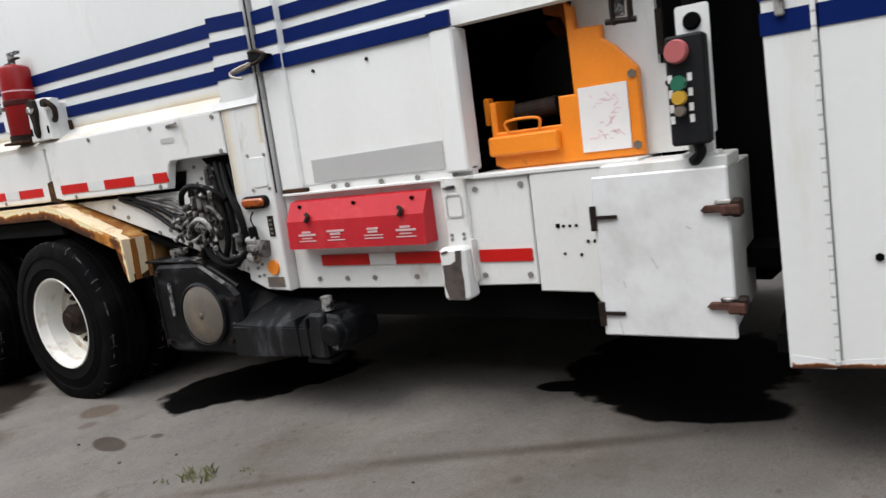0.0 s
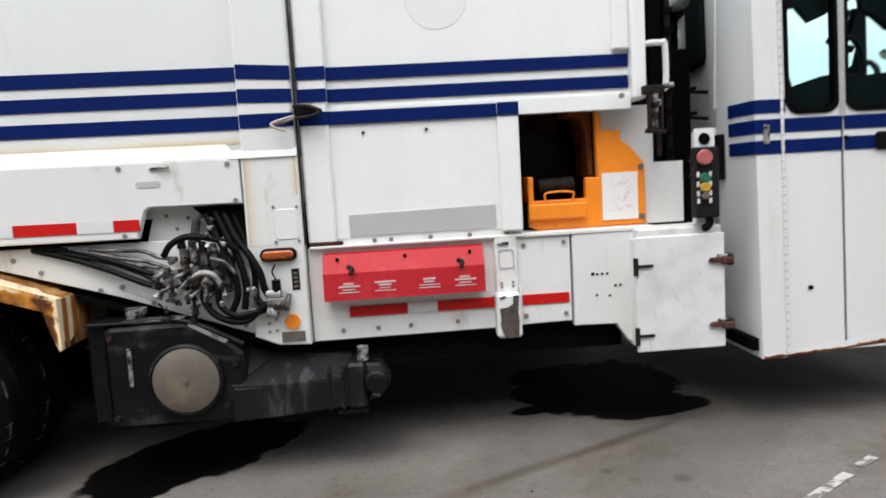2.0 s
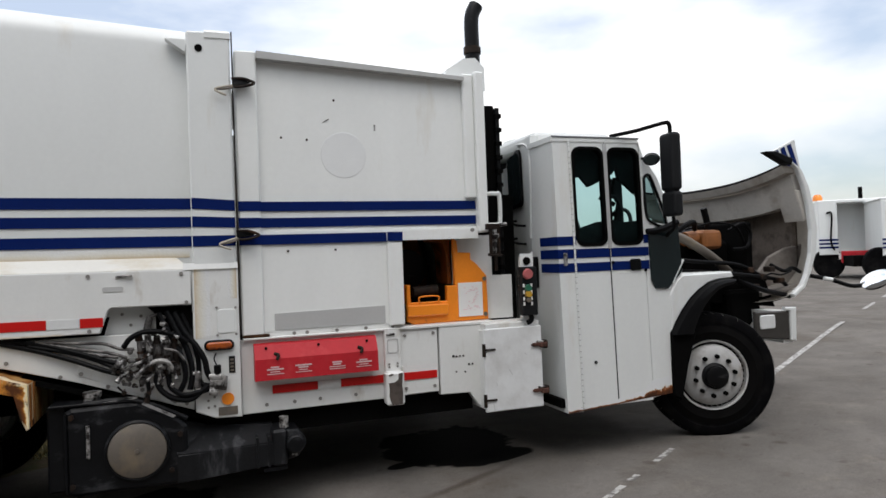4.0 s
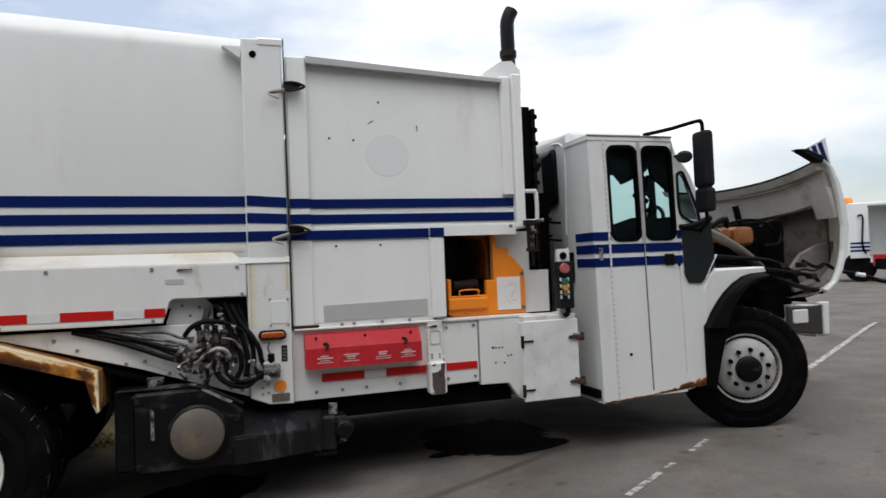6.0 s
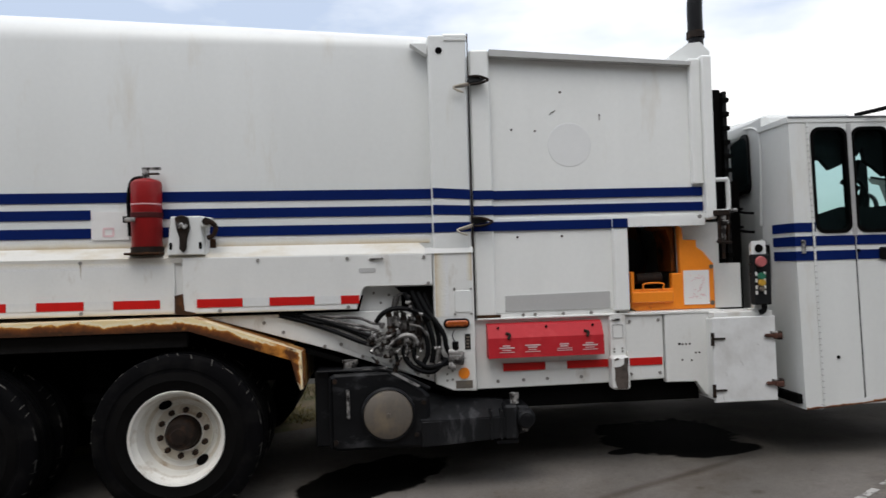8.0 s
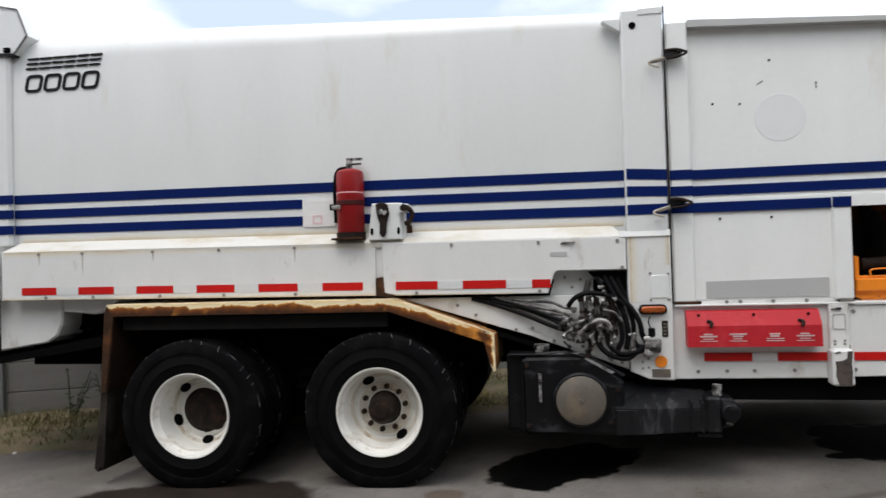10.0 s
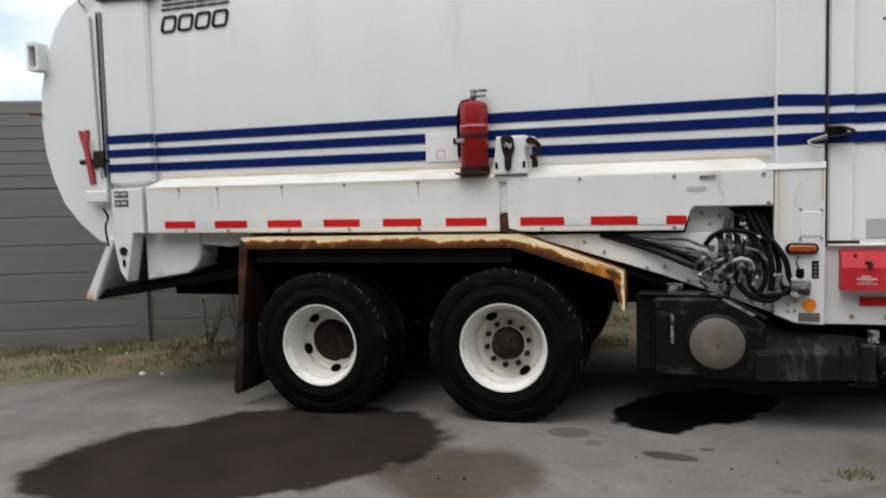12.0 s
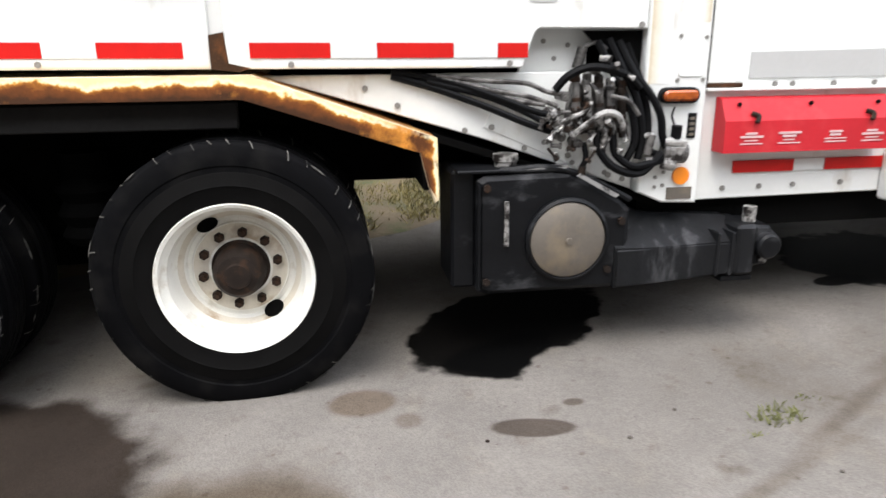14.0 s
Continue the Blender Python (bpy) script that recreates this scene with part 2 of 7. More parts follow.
SEAT = material("cab_trim", (0.008, 0.0085, 0.0095), 0.6, vary=0.2, scale=8, spec=0.18)
DARKGLASS = material("dark_glass", (0.010, 0.016, 0.017), 0.06, vary=0.1, scale=3, spec=0.6)
CREAM = material("sun_yellowed_paint", (0.72, 0.59, 0.39), 0.55, vary=0.14, scale=6, second=(0.30, 0.13, 0.035),
                 second_at=(0.50, 0.68), second_scale=6, squash=(1.3, 1.3, 0.25), bump=0.08)
STREAK = material("orange_brown_rust", (0.23, 0.085, 0.018), 0.8, vary=0.3, scale=10, second=(0.44, 0.27, 0.10), second_at=(0.48, 0.68), second_scale=7, squash=(1, 1, 0.4), bump=0.15, bump_scale=60, spec=0.15)
# darker grey copy of the hood fibreglass for its lower parts
HOODLOW = material("mid_grey_fibreglass", (0.21, 0.19, 0.17), 0.75, vary=0.3, scale=4, second=(0.09, 0.07, 0.058), second_at=(0.46, 0.7), second_scale=4.5, bump=0.15, bump_scale=20)
# stained fibreglass with the recess's shadow put into its base colour
HOODSHADE = material("shaded_stained_fibreglass", (0.135, 0.108, 0.088), 0.8, vary=0.35, scale=4, second=(0.030, 0.022, 0.017), second_at=(0.5, 0.7), second_scale=5, bump=0.15, bump_scale=20)
GREENB = material("green_plastic", (0.018, 0.13, 0.075), 0.35)
YELLOWB = material("yellow_plastic", (0.50, 0.29, 0.03), 0.35)
REDB = material("faded_red_button", (0.42, 0.11, 0.11), 0.4)
LEVERRED = material("faded_red_lever", (0.36, 0.055, 0.05), 0.55, vary=0.2, scale=9, spec=0.3)
DARKRED = material("grimy_red_strap", (0.055, 0.006, 0.006), 0.6, vary=0.3, scale=14, spec=0.2)
LATCHRUST = material("red_brown_rust", (0.085, 0.040, 0.030), 0.8, vary=0.4, scale=18, second=(0.022, 0.012, 0.010), second_at=(0.48, 0.62), second_scale=20, bump=0.3, spec=0.15)
EXTRED = material("red_cylinder_paint", (0.25, 0.006, 0.007), 0.35, vary=0.2, scale=10, spec=0.35)


def rusting(name, stops, wave=0.9, scale=7.0, blotch=None):
    """Paint lifting off rust: colours by the height in the strip (UV), its boundary ragged by noise."""
    m = bpy.data.materials.new(name)
    m.use_nodes = True
    n, l = m.node_tree.nodes, m.node_tree.links
    b = n["Principled BSDF"]
    tc, sep = n.new("ShaderNodeTexCoord"), n.new("ShaderNodeSeparateXYZ")
    l.new(tc.outputs["UV"], sep.inputs[0])
    value = sep.outputs["Y"]
    for size, amount in ((scale, wave), (scale * 4, wave * 0.35), (scale * 0.3, wave * 0.7)):
        nz, add = n.new("ShaderNodeTexNoise"), n.new("ShaderNodeMath")
        nz.inputs["Scale"].default_value, nz.inputs["Detail"].default_value, nz.inputs["Roughness"].default_value = size, 7, 0.6
        l.new(tc.outputs["Object"], nz.inputs["Vector"])
        add.operation = "MULTIPLY_ADD"
        add.inputs[1].default_value = amount
        l.new(nz.outputs["Fac"], add.inputs[0])
        l.new(value, add.inputs[2])
        value = add.outputs[0]
    ramp = n.new("ShaderNodeValToRGB")
    base = wave * 2.05 * 0.5
    shift = n.new("ShaderNodeMath")
    shift.operation = "SUBTRACT"
    shift.inputs[1].default_value = base
    l.new(value, shift.inputs[0])
    l.new(shift.outputs[0], ramp.inputs[0])
    el = ramp.color_ramp.elements
    while len(el) < len(stops):
        el.new(0.5)
    for e, (at, c) in zip(el, stops):
        e.position, e.color = at, (*c, 1)
    colour = ramp.outputs[0]
    for size, lo, hi, shade in blotch or ():
        bl, where, mx = n.new("ShaderNodeTexNoise"), n.new("ShaderNodeMapRange"), n.new("ShaderNodeMix")
        bl.inputs["Scale"].default_value, bl.inputs["Detail"].default_value, bl.inputs["Roughness"].default_value = size, 9, 0.66
        l.new(tc.outputs["Object"], bl.inputs["Vector"])
        where.inputs["From Min"].default_value, where.inputs["From Max"].default_value = lo, hi
        l.new(bl.outputs["Fac"], where.inputs["Value"])
        mx.data_type = "RGBA"
        l.new(where.outputs[0], mx.inputs["Factor"])
        l.new(colour, mx.inputs["A"])
        mx.inputs["B"].default_value = (*shade, 1)
        colour = mx.outputs["Result"]
    l.new(colour, b.inputs["Base Color"])
    b.inputs["Roughness"].default_value, b.inputs["Specular IOR Level"].default_value = 0.7, 0.2
    bn, bp = n.new("ShaderNodeTexNoise"), n.new("ShaderNodeBump")
    bn.inputs["Scale"].default_value = 70
    l.new(tc.outputs["Object"], bn.inputs["Vector"])
    bp.inputs["Strength"].default_value, bp.inputs["Distance"].default_value = 0.3, 0.006
    l.new(bn.outputs["Fac"], bp.inputs["Height"])
    l.new(bp.outputs[0], b.inputs["Normal"])
    return m


FENDERRUST = rusting("rust_eaten_cream_paint", ((0.14, (0.05, 0.02, 0.008)), (0.53, (0.16, 0.05, 0.012)), (0.66, (0.33, 0.12, 0.02)),
                                                (0.70, (0.66, 0.31, 0.05)), (0.745, (0.82, 0.64, 0.33)), (0.82, (0.84, 0.76, 0.56)), (0.98, (0.82, 0.66, 0.36))), 1.0, 6.0,
                     ((2.6, 0.56, 0.67, (0.58, 0.23, 0.035)), (2.7, 0.605, 0.655, (0.09, 0.03, 0.009)), (14.0, 0.65, 0.70, (0.20, 0.07, 0.016))))
CABRUST = rusting("rust_on_white_paint", ((0.14, (0.05, 0.02, 0.010)), (0.33, (0.15, 0.045, 0.013)), (0.41, (0.32, 0.125, 0.04)),
                                          (0.45, (0.62, 0.54, 0.42)), (0.51, (0.70, 0.71, 0.71))), 0.9, 11.0)
YELLOWRUN = rusting("yellowed_white_paint", ((0.02, (0.56, 0.47, 0.33)), (0.20, (0.64, 0.595, 0.49)), (0.50, (0.68, 0.67, 0.62)), (0.80, (0.695, 0.70, 0.69))), 0.6, 3.0)


def strip(lower, upper, y, thick=0.003, step=0.04):
    """A thin ragged-paint strip between two lines of (x, z); UV rises from its lower to its upper edge."""
    bm = bmesh.new()
    uv = bm.loops.layers.uv.new("UVMap")
    lo, up = [], []
    for (a, b), (c, d) in zip(zip(lower, lower[1:]), zip(upper, upper[1:])):
        n = max(1, int(math.dist(a, b) / step))
        for k in range(n):
            lo.append(Vector(a).lerp(Vector(b), k / n))
            up.append(Vector(c).lerp(Vector(d), k / n))
    lo.append(Vector(lower[-1]))
    up.append(Vector(upper[-1]))
    rows = [[bm.verts.new((p.x, yy, p.y)) for p, yy in ((a, y + thick), (a, y), (b, y), (b, y + thick))] for a, b in zip(lo, up)]
    for a, b in zip(rows, rows[1:]):
        for k, (v0, v1) in enumerate(((0, 0), (0, 1), (1, 1))):
            f = bm.faces.new((a[k], b[k], b[k + 1], a[k + 1]))
            for lp, v in zip(f.loops, (v0, v0, v1, v1)):
                lp[uv].uv = (lp.vert.co.x, v)
    return bm


def glass(name, tint, rough=0.02):
    m = bpy.data.materials.new(name)
    m.use_nodes = True
    b = m.node_tree.nodes["Principled BSDF"]
    b.inputs["Base Color"].default_value = (*tint, 1)
    b.inputs["Transmission Weight"].default_value = 1.0
    b.inputs["Roughness"].default_value, b.inputs["IOR"].default_value = rough, 1.1
    return m


GLASS = glass("tinted_glass", (0.42, 0.62, 0.615))
QUARTERGLASS = glass("dark_tinted_glass", (0.20, 0.29, 0.29))


# ---------------------------------------------------------------- mesh helpers
def part(name, bm, mat, parent=None, label="", smooth=False):
    """Links a bmesh as one mesh object under a thing or a part."""
    bmesh.ops.recalc_face_normals(bm, faces=bm.faces)
    me = bpy.data.meshes.new(name)
    bm.to_mesh(me)
    bm.free()
    me.materials.append(mat)
    if smooth:
        me.shade_smooth()
        me.set_sharp_from_angle(angle=radians(38))
    ob = new(name, me)
    ob.parent = parent
    if label:
        ob["label"] = label
    return ob


def thing(name, label, category, group="", kind="", at=(0, 0, 0)):
    ob = new(name)
    ob.location = at
    ob.empty_display_size = 0.1
    return tagged(ob, label, category, group, kind)


def box(x0, x1, y0, y1, z0, z1, bevel=0.0, bm=None, seg=1):
    bm = bm or bmesh.new()
    v = bmesh.ops.create_cube(bm, size=1)["verts"]
    for q in v:
        q.co = Vector(((x0 + x1) / 2 + q.co.x * (x1 - x0), (y0 + y1) / 2 + q.co.y * (y1 - y0), (z0 + z1) / 2 + q.co.z * (z1 - z0)))
    if bevel:
        es = list({e for q in v for e in q.link_edges})
        bmesh.ops.bevel(bm, geom=es, offset=bevel, segments=seg, profile=0.6, affect="EDGES")
    return bm


def plate(outline, y0, y1, bevel=0.0, bm=None):
    """A sheet: an outline in x and z, from y0 (outer face) to y1."""
    bm = bm or bmesh.new()
    f = bm.faces.new([bm.verts.new((x, y0, z)) for x, z in outline])
    r = bmesh.ops.extrude_face_region(bm, geom=[f])
    moved = [g for g in r["geom"] if isinstance(g, bmesh.types.BMVert)]
    for q in moved:
        q.co.y = y1
    if bevel:
        es = [e for e in bm.edges if all(abs(q.co.y - y0) < 1e-6 for q in e.verts)]
        bmesh.ops.bevel(bm, geom=es, offset=bevel, segments=1, affect="EDGES")
    return bm


def prism(outline, axis, a, b, bm=None):
    """An outline of two coordinates drawn out along axis ('x' or 'z' or 'y') from a to b."""
    bm = bm or bmesh.new()

    def at(u, w, s):
        return {"x": (s, u, w), "y": (u, s, w), "z": (u, w, s)}[axis]
    f = bm.faces.new([bm.verts.new(at(u, w, a)) for u, w in outline])
    r = bmesh.ops.extrude_face_region(bm, geom=[f])
    i = "xyz".index(axis)
    for g in r["geom"]:
        if isinstance(g, bmesh.types.BMVert):
            g.co[i] = b
    return bm


def rounded(x0, x1, z0, z1, r, n=5):
    """Outline of a rounded rectangle."""
    pts = []
    for cx, cz, a0 in ((x1 - r, z1 - r, 0), (x0 + r, z1 - r, 90), (x0 + r, z0 + r, 180), (x1 - r, z0 + r, 270)):
        for k in range(n + 1):
            a = radians(a0 + 90 * k / n)
            pts.append((cx + r * math.cos(a), cz + r * math.sin(a)))
    return pts


def ring_plate(outer, inner, y0, y1, bm=None):
    """A frame between two outlines of the same count."""
    bm = bm or bmesh.new()
    n = len(outer)
    rows = [[bm.verts.new((x, y, z)) for x, z in o] for o, y in ((outer, y0), (inner, y0), (inner, y1), (outer, y1))]
    for a, b in ((0, 1), (1, 2), (2, 3), (3, 0)):
        for k in range(n):
            bm.faces.new((rows[a][k], rows[a][(k + 1) % n], rows[b][(k + 1) % n], rows[b][k]))
    return bm


def rod(p, q, r, seg=12, bm=None, r2=None):
    """A straight round bar from p to q."""
    bm = bm or bmesh.new()
    p, q = Vector(p), Vector(q)
    m = Matrix.Translation((p + q) / 2) @ (q - p).to_track_quat("Z", "Y").to_matrix().to_4x4()
    bmesh.ops.create_cone(bm, cap_ends=True, segments=seg, radius1=r, radius2=r if r2 is None else r2, depth=(q - p).length, matrix=m)
    return bm


def tube(points, r, seg=8, steps=6, bm=None, cap=True):
    """A hose or bent pipe through the points."""
    bm = bm or bmesh.new()
    ps = [Vector(p) for p in points]
    ps = [ps[0] * 2 - ps[1]] + ps + [ps[-1] * 2 - ps[-2]]
    line = []
    for i in range(1, len(ps) - 2):
        a, b, c, d = ps[i - 1:i + 3]
        for k in range(steps):
            u = k / steps
            line.append(0.5 * (2 * b + (c - a) * u + (2 * a - 5 * b + 4 * c - d) * u * u + (3 * b - a - 3 * c + d) * u ** 3))
    line.append(ps[-2])
    up, rings = Vector((0.3, 0.2, 0.93)), []
    for i, p in enumerate(line):
        t = (line[min(i + 1, len(line) - 1)] - line[max(i - 1, 0)]).normalized()
        s = t.cross(up)
        if s.length < 1e-3:
            s = t.orthogonal()
        s.normalize()
        up = s.cross(t)
        rings.append([bm.verts.new(p + (s * math.cos(2 * math.pi * k / seg) + up * math.sin(2 * math.pi * k / seg)) * r) for k in range(seg)])
    for a, b in zip(rings, rings[1:]):
        for k in range(seg):
            bm.faces.new((a[k], a[(k + 1) % seg], b[(k + 1) % seg], b[k]))
    if cap:
        bm.faces.new(rings[0][::-1])
        bm.faces.new(rings[-1])
    return bm


def lathe(profile, seg=48, bm=None):
    """Turns a profile of (radius, y) about the y axis; closed where the radius is 0."""
    bm = bm or bmesh.new()
    rows = []
    for r, y in profile:
        if r < 1e-6:
            rows.append([bm.verts.new((0, y, 0))])
        else:
            rows.append([bm.verts.new((r * math.cos(2 * math.pi * k / seg), y, r * math.sin(2 * math.pi * k / seg))) for k in range(seg)])
    for a, b in zip(rows, rows[1:]):
        for k in range(seg):
            j = (k + 1) % seg
            if len(a) == 1:
                bm.faces.new((a[0], b[j], b[k]))
            elif len(b) == 1:
                bm.faces.new((a[k], a[j], b[0]))
            else:
                bm.faces.new((a[k], a[j], b[j], b[k]))
    return bm


def moved(bm, m):
    bmesh.ops.transform(bm, matrix=m, verts=bm.verts)
    return bm


def bolts(places, y, r, parent, mat=None, name="bolt"):
    """Hexagon bolt heads on a sheet that faces the camera's side."""
    me = None
    for x, z in places:
        if me is None:
            bm = rod((0, 0.002, 0), (0, -0.006, 0), r, 6)
            ob = part(name, bm, mat or BOLTSTEEL, parent)
            me = ob.data
        else:
            ob = new(name, me)
            ob.parent = parent
        ob.location = (x, y, z)


def ground_z(x):
    return 0.026 * (max(-14.0, min(9.0, x)) + 1.88)


# ---------------------------------------------------------------- ground
def build_ground():
    bm = bmesh.new()
    xs = [-600, -200, -80, -40, -25, -18, -14] + [-14 + 2 * k for k in range(1, 18)] + [26, 32, 45, 80, 200, 600]
    ys = [-600, -150, -50, -20, -10, -6, -4, -2, 0, 2, 4, 6, 10, 15, 25, 50, 150, 600]
    grid = [[bm.verts.new((x, y, ground_z(x))) for y in ys] for x in xs]
    for i in range(len(xs) - 1):
        for j in range(len(ys) - 1):
            bm.faces.new((grid[i][j], grid[i + 1][j], grid[i + 1][j + 1], grid[i][j + 1]))
    # the yard is slightly paler beside the truck's tail than ahead of it
    n, l = ASPHALT.node_tree.nodes, ASPHALT.node_tree.links
    b = n["Principled BSDF"]
    src = b.inputs["Base Color"].links[0].from_socket
    tc, sep = n.new("ShaderNodeTexCoord"), n.new("ShaderNodeSeparateXYZ")
    wob = n.new("ShaderNodeTexNoise")
    wob.inputs["Scale"].default_value, wob.inputs["Detail"].default_value = 0.8, 6
    l.new(tc.outputs["Object"], sep.inputs[0])
    l.new(tc.outputs["Object"], wob.inputs["Vector"])
    shift = n.new("ShaderNodeMath")
    shift.operation = "MULTIPLY_ADD"
    shift.inputs[1].default_value = 4.0
    l.new(wob.outputs["Fac"], shift.inputs[0])
    l.new(sep.outputs["X"], shift.inputs[2])
    paleness = n.new("ShaderNodeMapRange")
    paleness.interpolation_type = "SMOOTHSTEP"
    for key, value in zip(("From Min", "From Max", "To Min", "To Max"), (0.8, 5.0, 1.58, 1.48)):
        paleness.inputs[key].default_value = value
    l.new(shift.outputs[0], paleness.inputs["Value"])
    lift = n.new("ShaderNodeVectorMath")
    lift.operation = "SCALE"
    l.new(src, lift.inputs[0])
    l.new(paleness.outputs[0], lift.inputs[3])
    l.new(lift.outputs[0], b.inputs["Base Color"])
    tagged(part("ground", bm, ASPHALT), "worn grey asphalt yard with cracks and stains", "ground", kind="structure")


build_ground()


def stains():
    """Oil, damp, drying and darker patches, each a ragged soft-edged oval in the asphalt's colour; small spots and
    coarse grit.
    """
    n, l = ASPHALT.node_tree.nodes, ASPHALT.node_tree.links
    b = n["Principled BSDF"]
    colour = b.inputs["Base Color"].links[0].from_socket
    tc = n.new("ShaderNodeTexCoord")
    rag = n.new("ShaderNodeTexNoise")
    rag.inputs["Scale"].default_value, rag.inputs["Detail"].default_value, rag.inputs["Roughness"].default_value = 3.0, 6, 0.50
    l.new(tc.outputs["Object"], rag.inputs["Vector"])
    centred = n.new("ShaderNodeVectorMath")
    centred.operation = "SUBTRACT"
    centred.inputs[1].default_value = (0.5, 0.5, 0.5)
    l.new(rag.outputs["Color"], centred.inputs[0])

    def tint(src, fac, shade):
        scale, mix = n.new("ShaderNodeVectorMath"), n.new("ShaderNodeMix")
        scale.operation, mix.data_type = "MULTIPLY", "RGBA"
        scale.inputs[1].default_value = shade
        l.new(src, scale.inputs[0])
        l.new(fac, mix.inputs["Factor"])
        l.new(src, mix.inputs["A"])
        l.new(scale.outputs[0], mix.inputs["B"])
        return mix.outputs["Result"]

    def ramped(src, a, z, to0, to1):
        m = n.new("ShaderNodeMapRange")
        m.interpolation_type = "SMOOTHSTEP"
        for key, value in zip(("From Min", "From Max", "To Min", "To Max"), (a, z, to0, to1)):
            m.inputs[key].default_value = value
        l.new(src, m.inputs["Value"])
        return m.outputs[0]

    # scattered spots of old oil
    for size, cut, shade in ((2.6, 0.10, (0.72, 0.70, 0.67)), (7.0, 0.07, (0.74, 0.71, 0.68)), (16.0, 0.05, (0.6, 0.57, 0.55))):
        off = n.new("ShaderNodeVectorMath")
        off.operation = "MULTIPLY_ADD"
        off.inputs[1].default_value = (0.5 / size,) * 3
        l.new(centred.outputs[0], off.inputs[0])
        l.new(tc.outputs["Object"], off.inputs[2])
        cell = n.new("ShaderNodeTexVoronoi")
        cell.inputs["Scale"].default_value = size
        l.new(off.outputs[0], cell.inputs["Vector"])
        colour = tint(colour, ramped(cell.outputs["Distance"], cut * 0.5, cut * 1.6, 1, 0), shade)
    # worn blotches, browner and paler
    for size, lo, hi, shade in ((1.1, 0.50, 0.70, (0.80, 0.77, 0.73)), (3.7, 0.54, 0.72, (1.16, 1.14, 1.11)), (9.0, 0.55, 0.75, (0.84, 0.81, 0.77))):
        bl = n.new("ShaderNodeTexNoise")
        bl.inputs["Scale"].default_value, bl.inputs["Detail"].default_value, bl.inputs["Roughness"].default_value = size, 9, 0.66
        l.new(tc.outputs["Object"], bl.inputs["Vector"])
        colour = tint(colour, ramped(bl.outputs["Fac"], lo, hi, 0, 1), shade)
    grit = n.new("ShaderNodeTexNoise")
    grit.inputs["Scale"].default_value, grit.inputs["Detail"].default_value = 160, 2
    l.new(tc.outputs["Object"], grit.inputs["Vector"])
    colour = tint(colour, ramped(grit.outputs["Fac"], 0.36, 0.66, 0, 1), (0.80, 0.79, 0.78))
    for cx, cy, rx, ry, turn, edge, shade in (
            (-3.32, -0.86, 1.24, 0.83, 30, 0.06, (0.155, 0.128, 0.112)),
            (-1.95, -1.00, 0.43, 0.38, 15, 0.22, (0.50, 0.435, 0.36)),
            (-1.47, -0.25, 0.125, 0.10, 0, 0.22, (0.66, 0.58, 0.50)),
            (-1.313, -0.415, 0.05, 0.05, 0, 0.35, (0.72, 0.68, 0.64)),
            (-0.895, -0.555, 0.15, 0.058, -12, 0.12, (0.40, 0.36, 0.33)),
            (-0.70, -0.42, 0.04, 0.025, 0, 0.3, (0.5, 0.46, 0.42)),
            (-1.75, -1.67, 0.52, 0.026, 22.6, 0.8, (0.76, 0.72, 0.67)), (-0.71, -1.20, 0.80, 0.028, 24.3, 0.8, (0.76, 0.72, 0.67)),
            (0.27, -0.66, 0.46, 0.032, 30.7, 0.8, (0.72, 0.68, 0.64)), (0.90, -0.27, 0.42, 0.036, 24.6, 0.8, (0.64, 0.61, 0.58)), (1.45, -0.03, 0.33, 0.036, 26, 0.8, (0.64, 0.61, 0.58)),
            # broad, slightly darker oval below the cab
            (2.9, 0.55, 1.6, 0.55, 14, 0.5, (0.85, 0.84, 0.83)),
            # oil below the arm, painted larger to take in the shade there
            (-0.74, 0.38, 0.60, 0.38, 46, 0.05, (0.012, 0.011, 0.010)), (-0.86, 0.05, 0.30, 0.16, 30, 0.08, (0.012, 0.011, 0.010)),
            (1.55, 0.80, 0.56, 0.52, 5, 0.05, (0.012, 0.011, 0.010)), (1.72, 0.34, 0.34, 0.15, 10, 0.08, (0.012, 0.011, 0.010)), (1.12, 0.50, 0.17, 0.07, 8, 0.08, (0.016, 0.012, 0.011))):
        off, mp, far = n.new("ShaderNodeVectorMath"), n.new("ShaderNodeMapping"), n.new("ShaderNodeVectorMath")
        off.operation, far.operation, mp.vector_type = "MULTIPLY_ADD", "LENGTH", "TEXTURE"
        off.inputs[1].default_value = ((1.15 if shade[0] < 0.02 else 0.62) * ry,) * 3
        l.new(centred.outputs[0], off.inputs[0])
        l.new(tc.outputs["Object"], off.inputs[2])
        mp.inputs["Location"].default_value, mp.inputs["Rotation"].default_value = (cx, cy, 0), (0, 0, radians(turn))
        mp.inputs["Scale"].default_value = (rx, ry, 1000)
        l.new(off.outputs[0], mp.inputs[0])
        l.new(mp.outputs[0], far.inputs[0])
        colour = tint(colour, ramped(far.outputs["Value"], 1 - edge, 1 + edge, 1, 0), shade)
    l.new(colour, b.inputs["Base Color"])


stains()


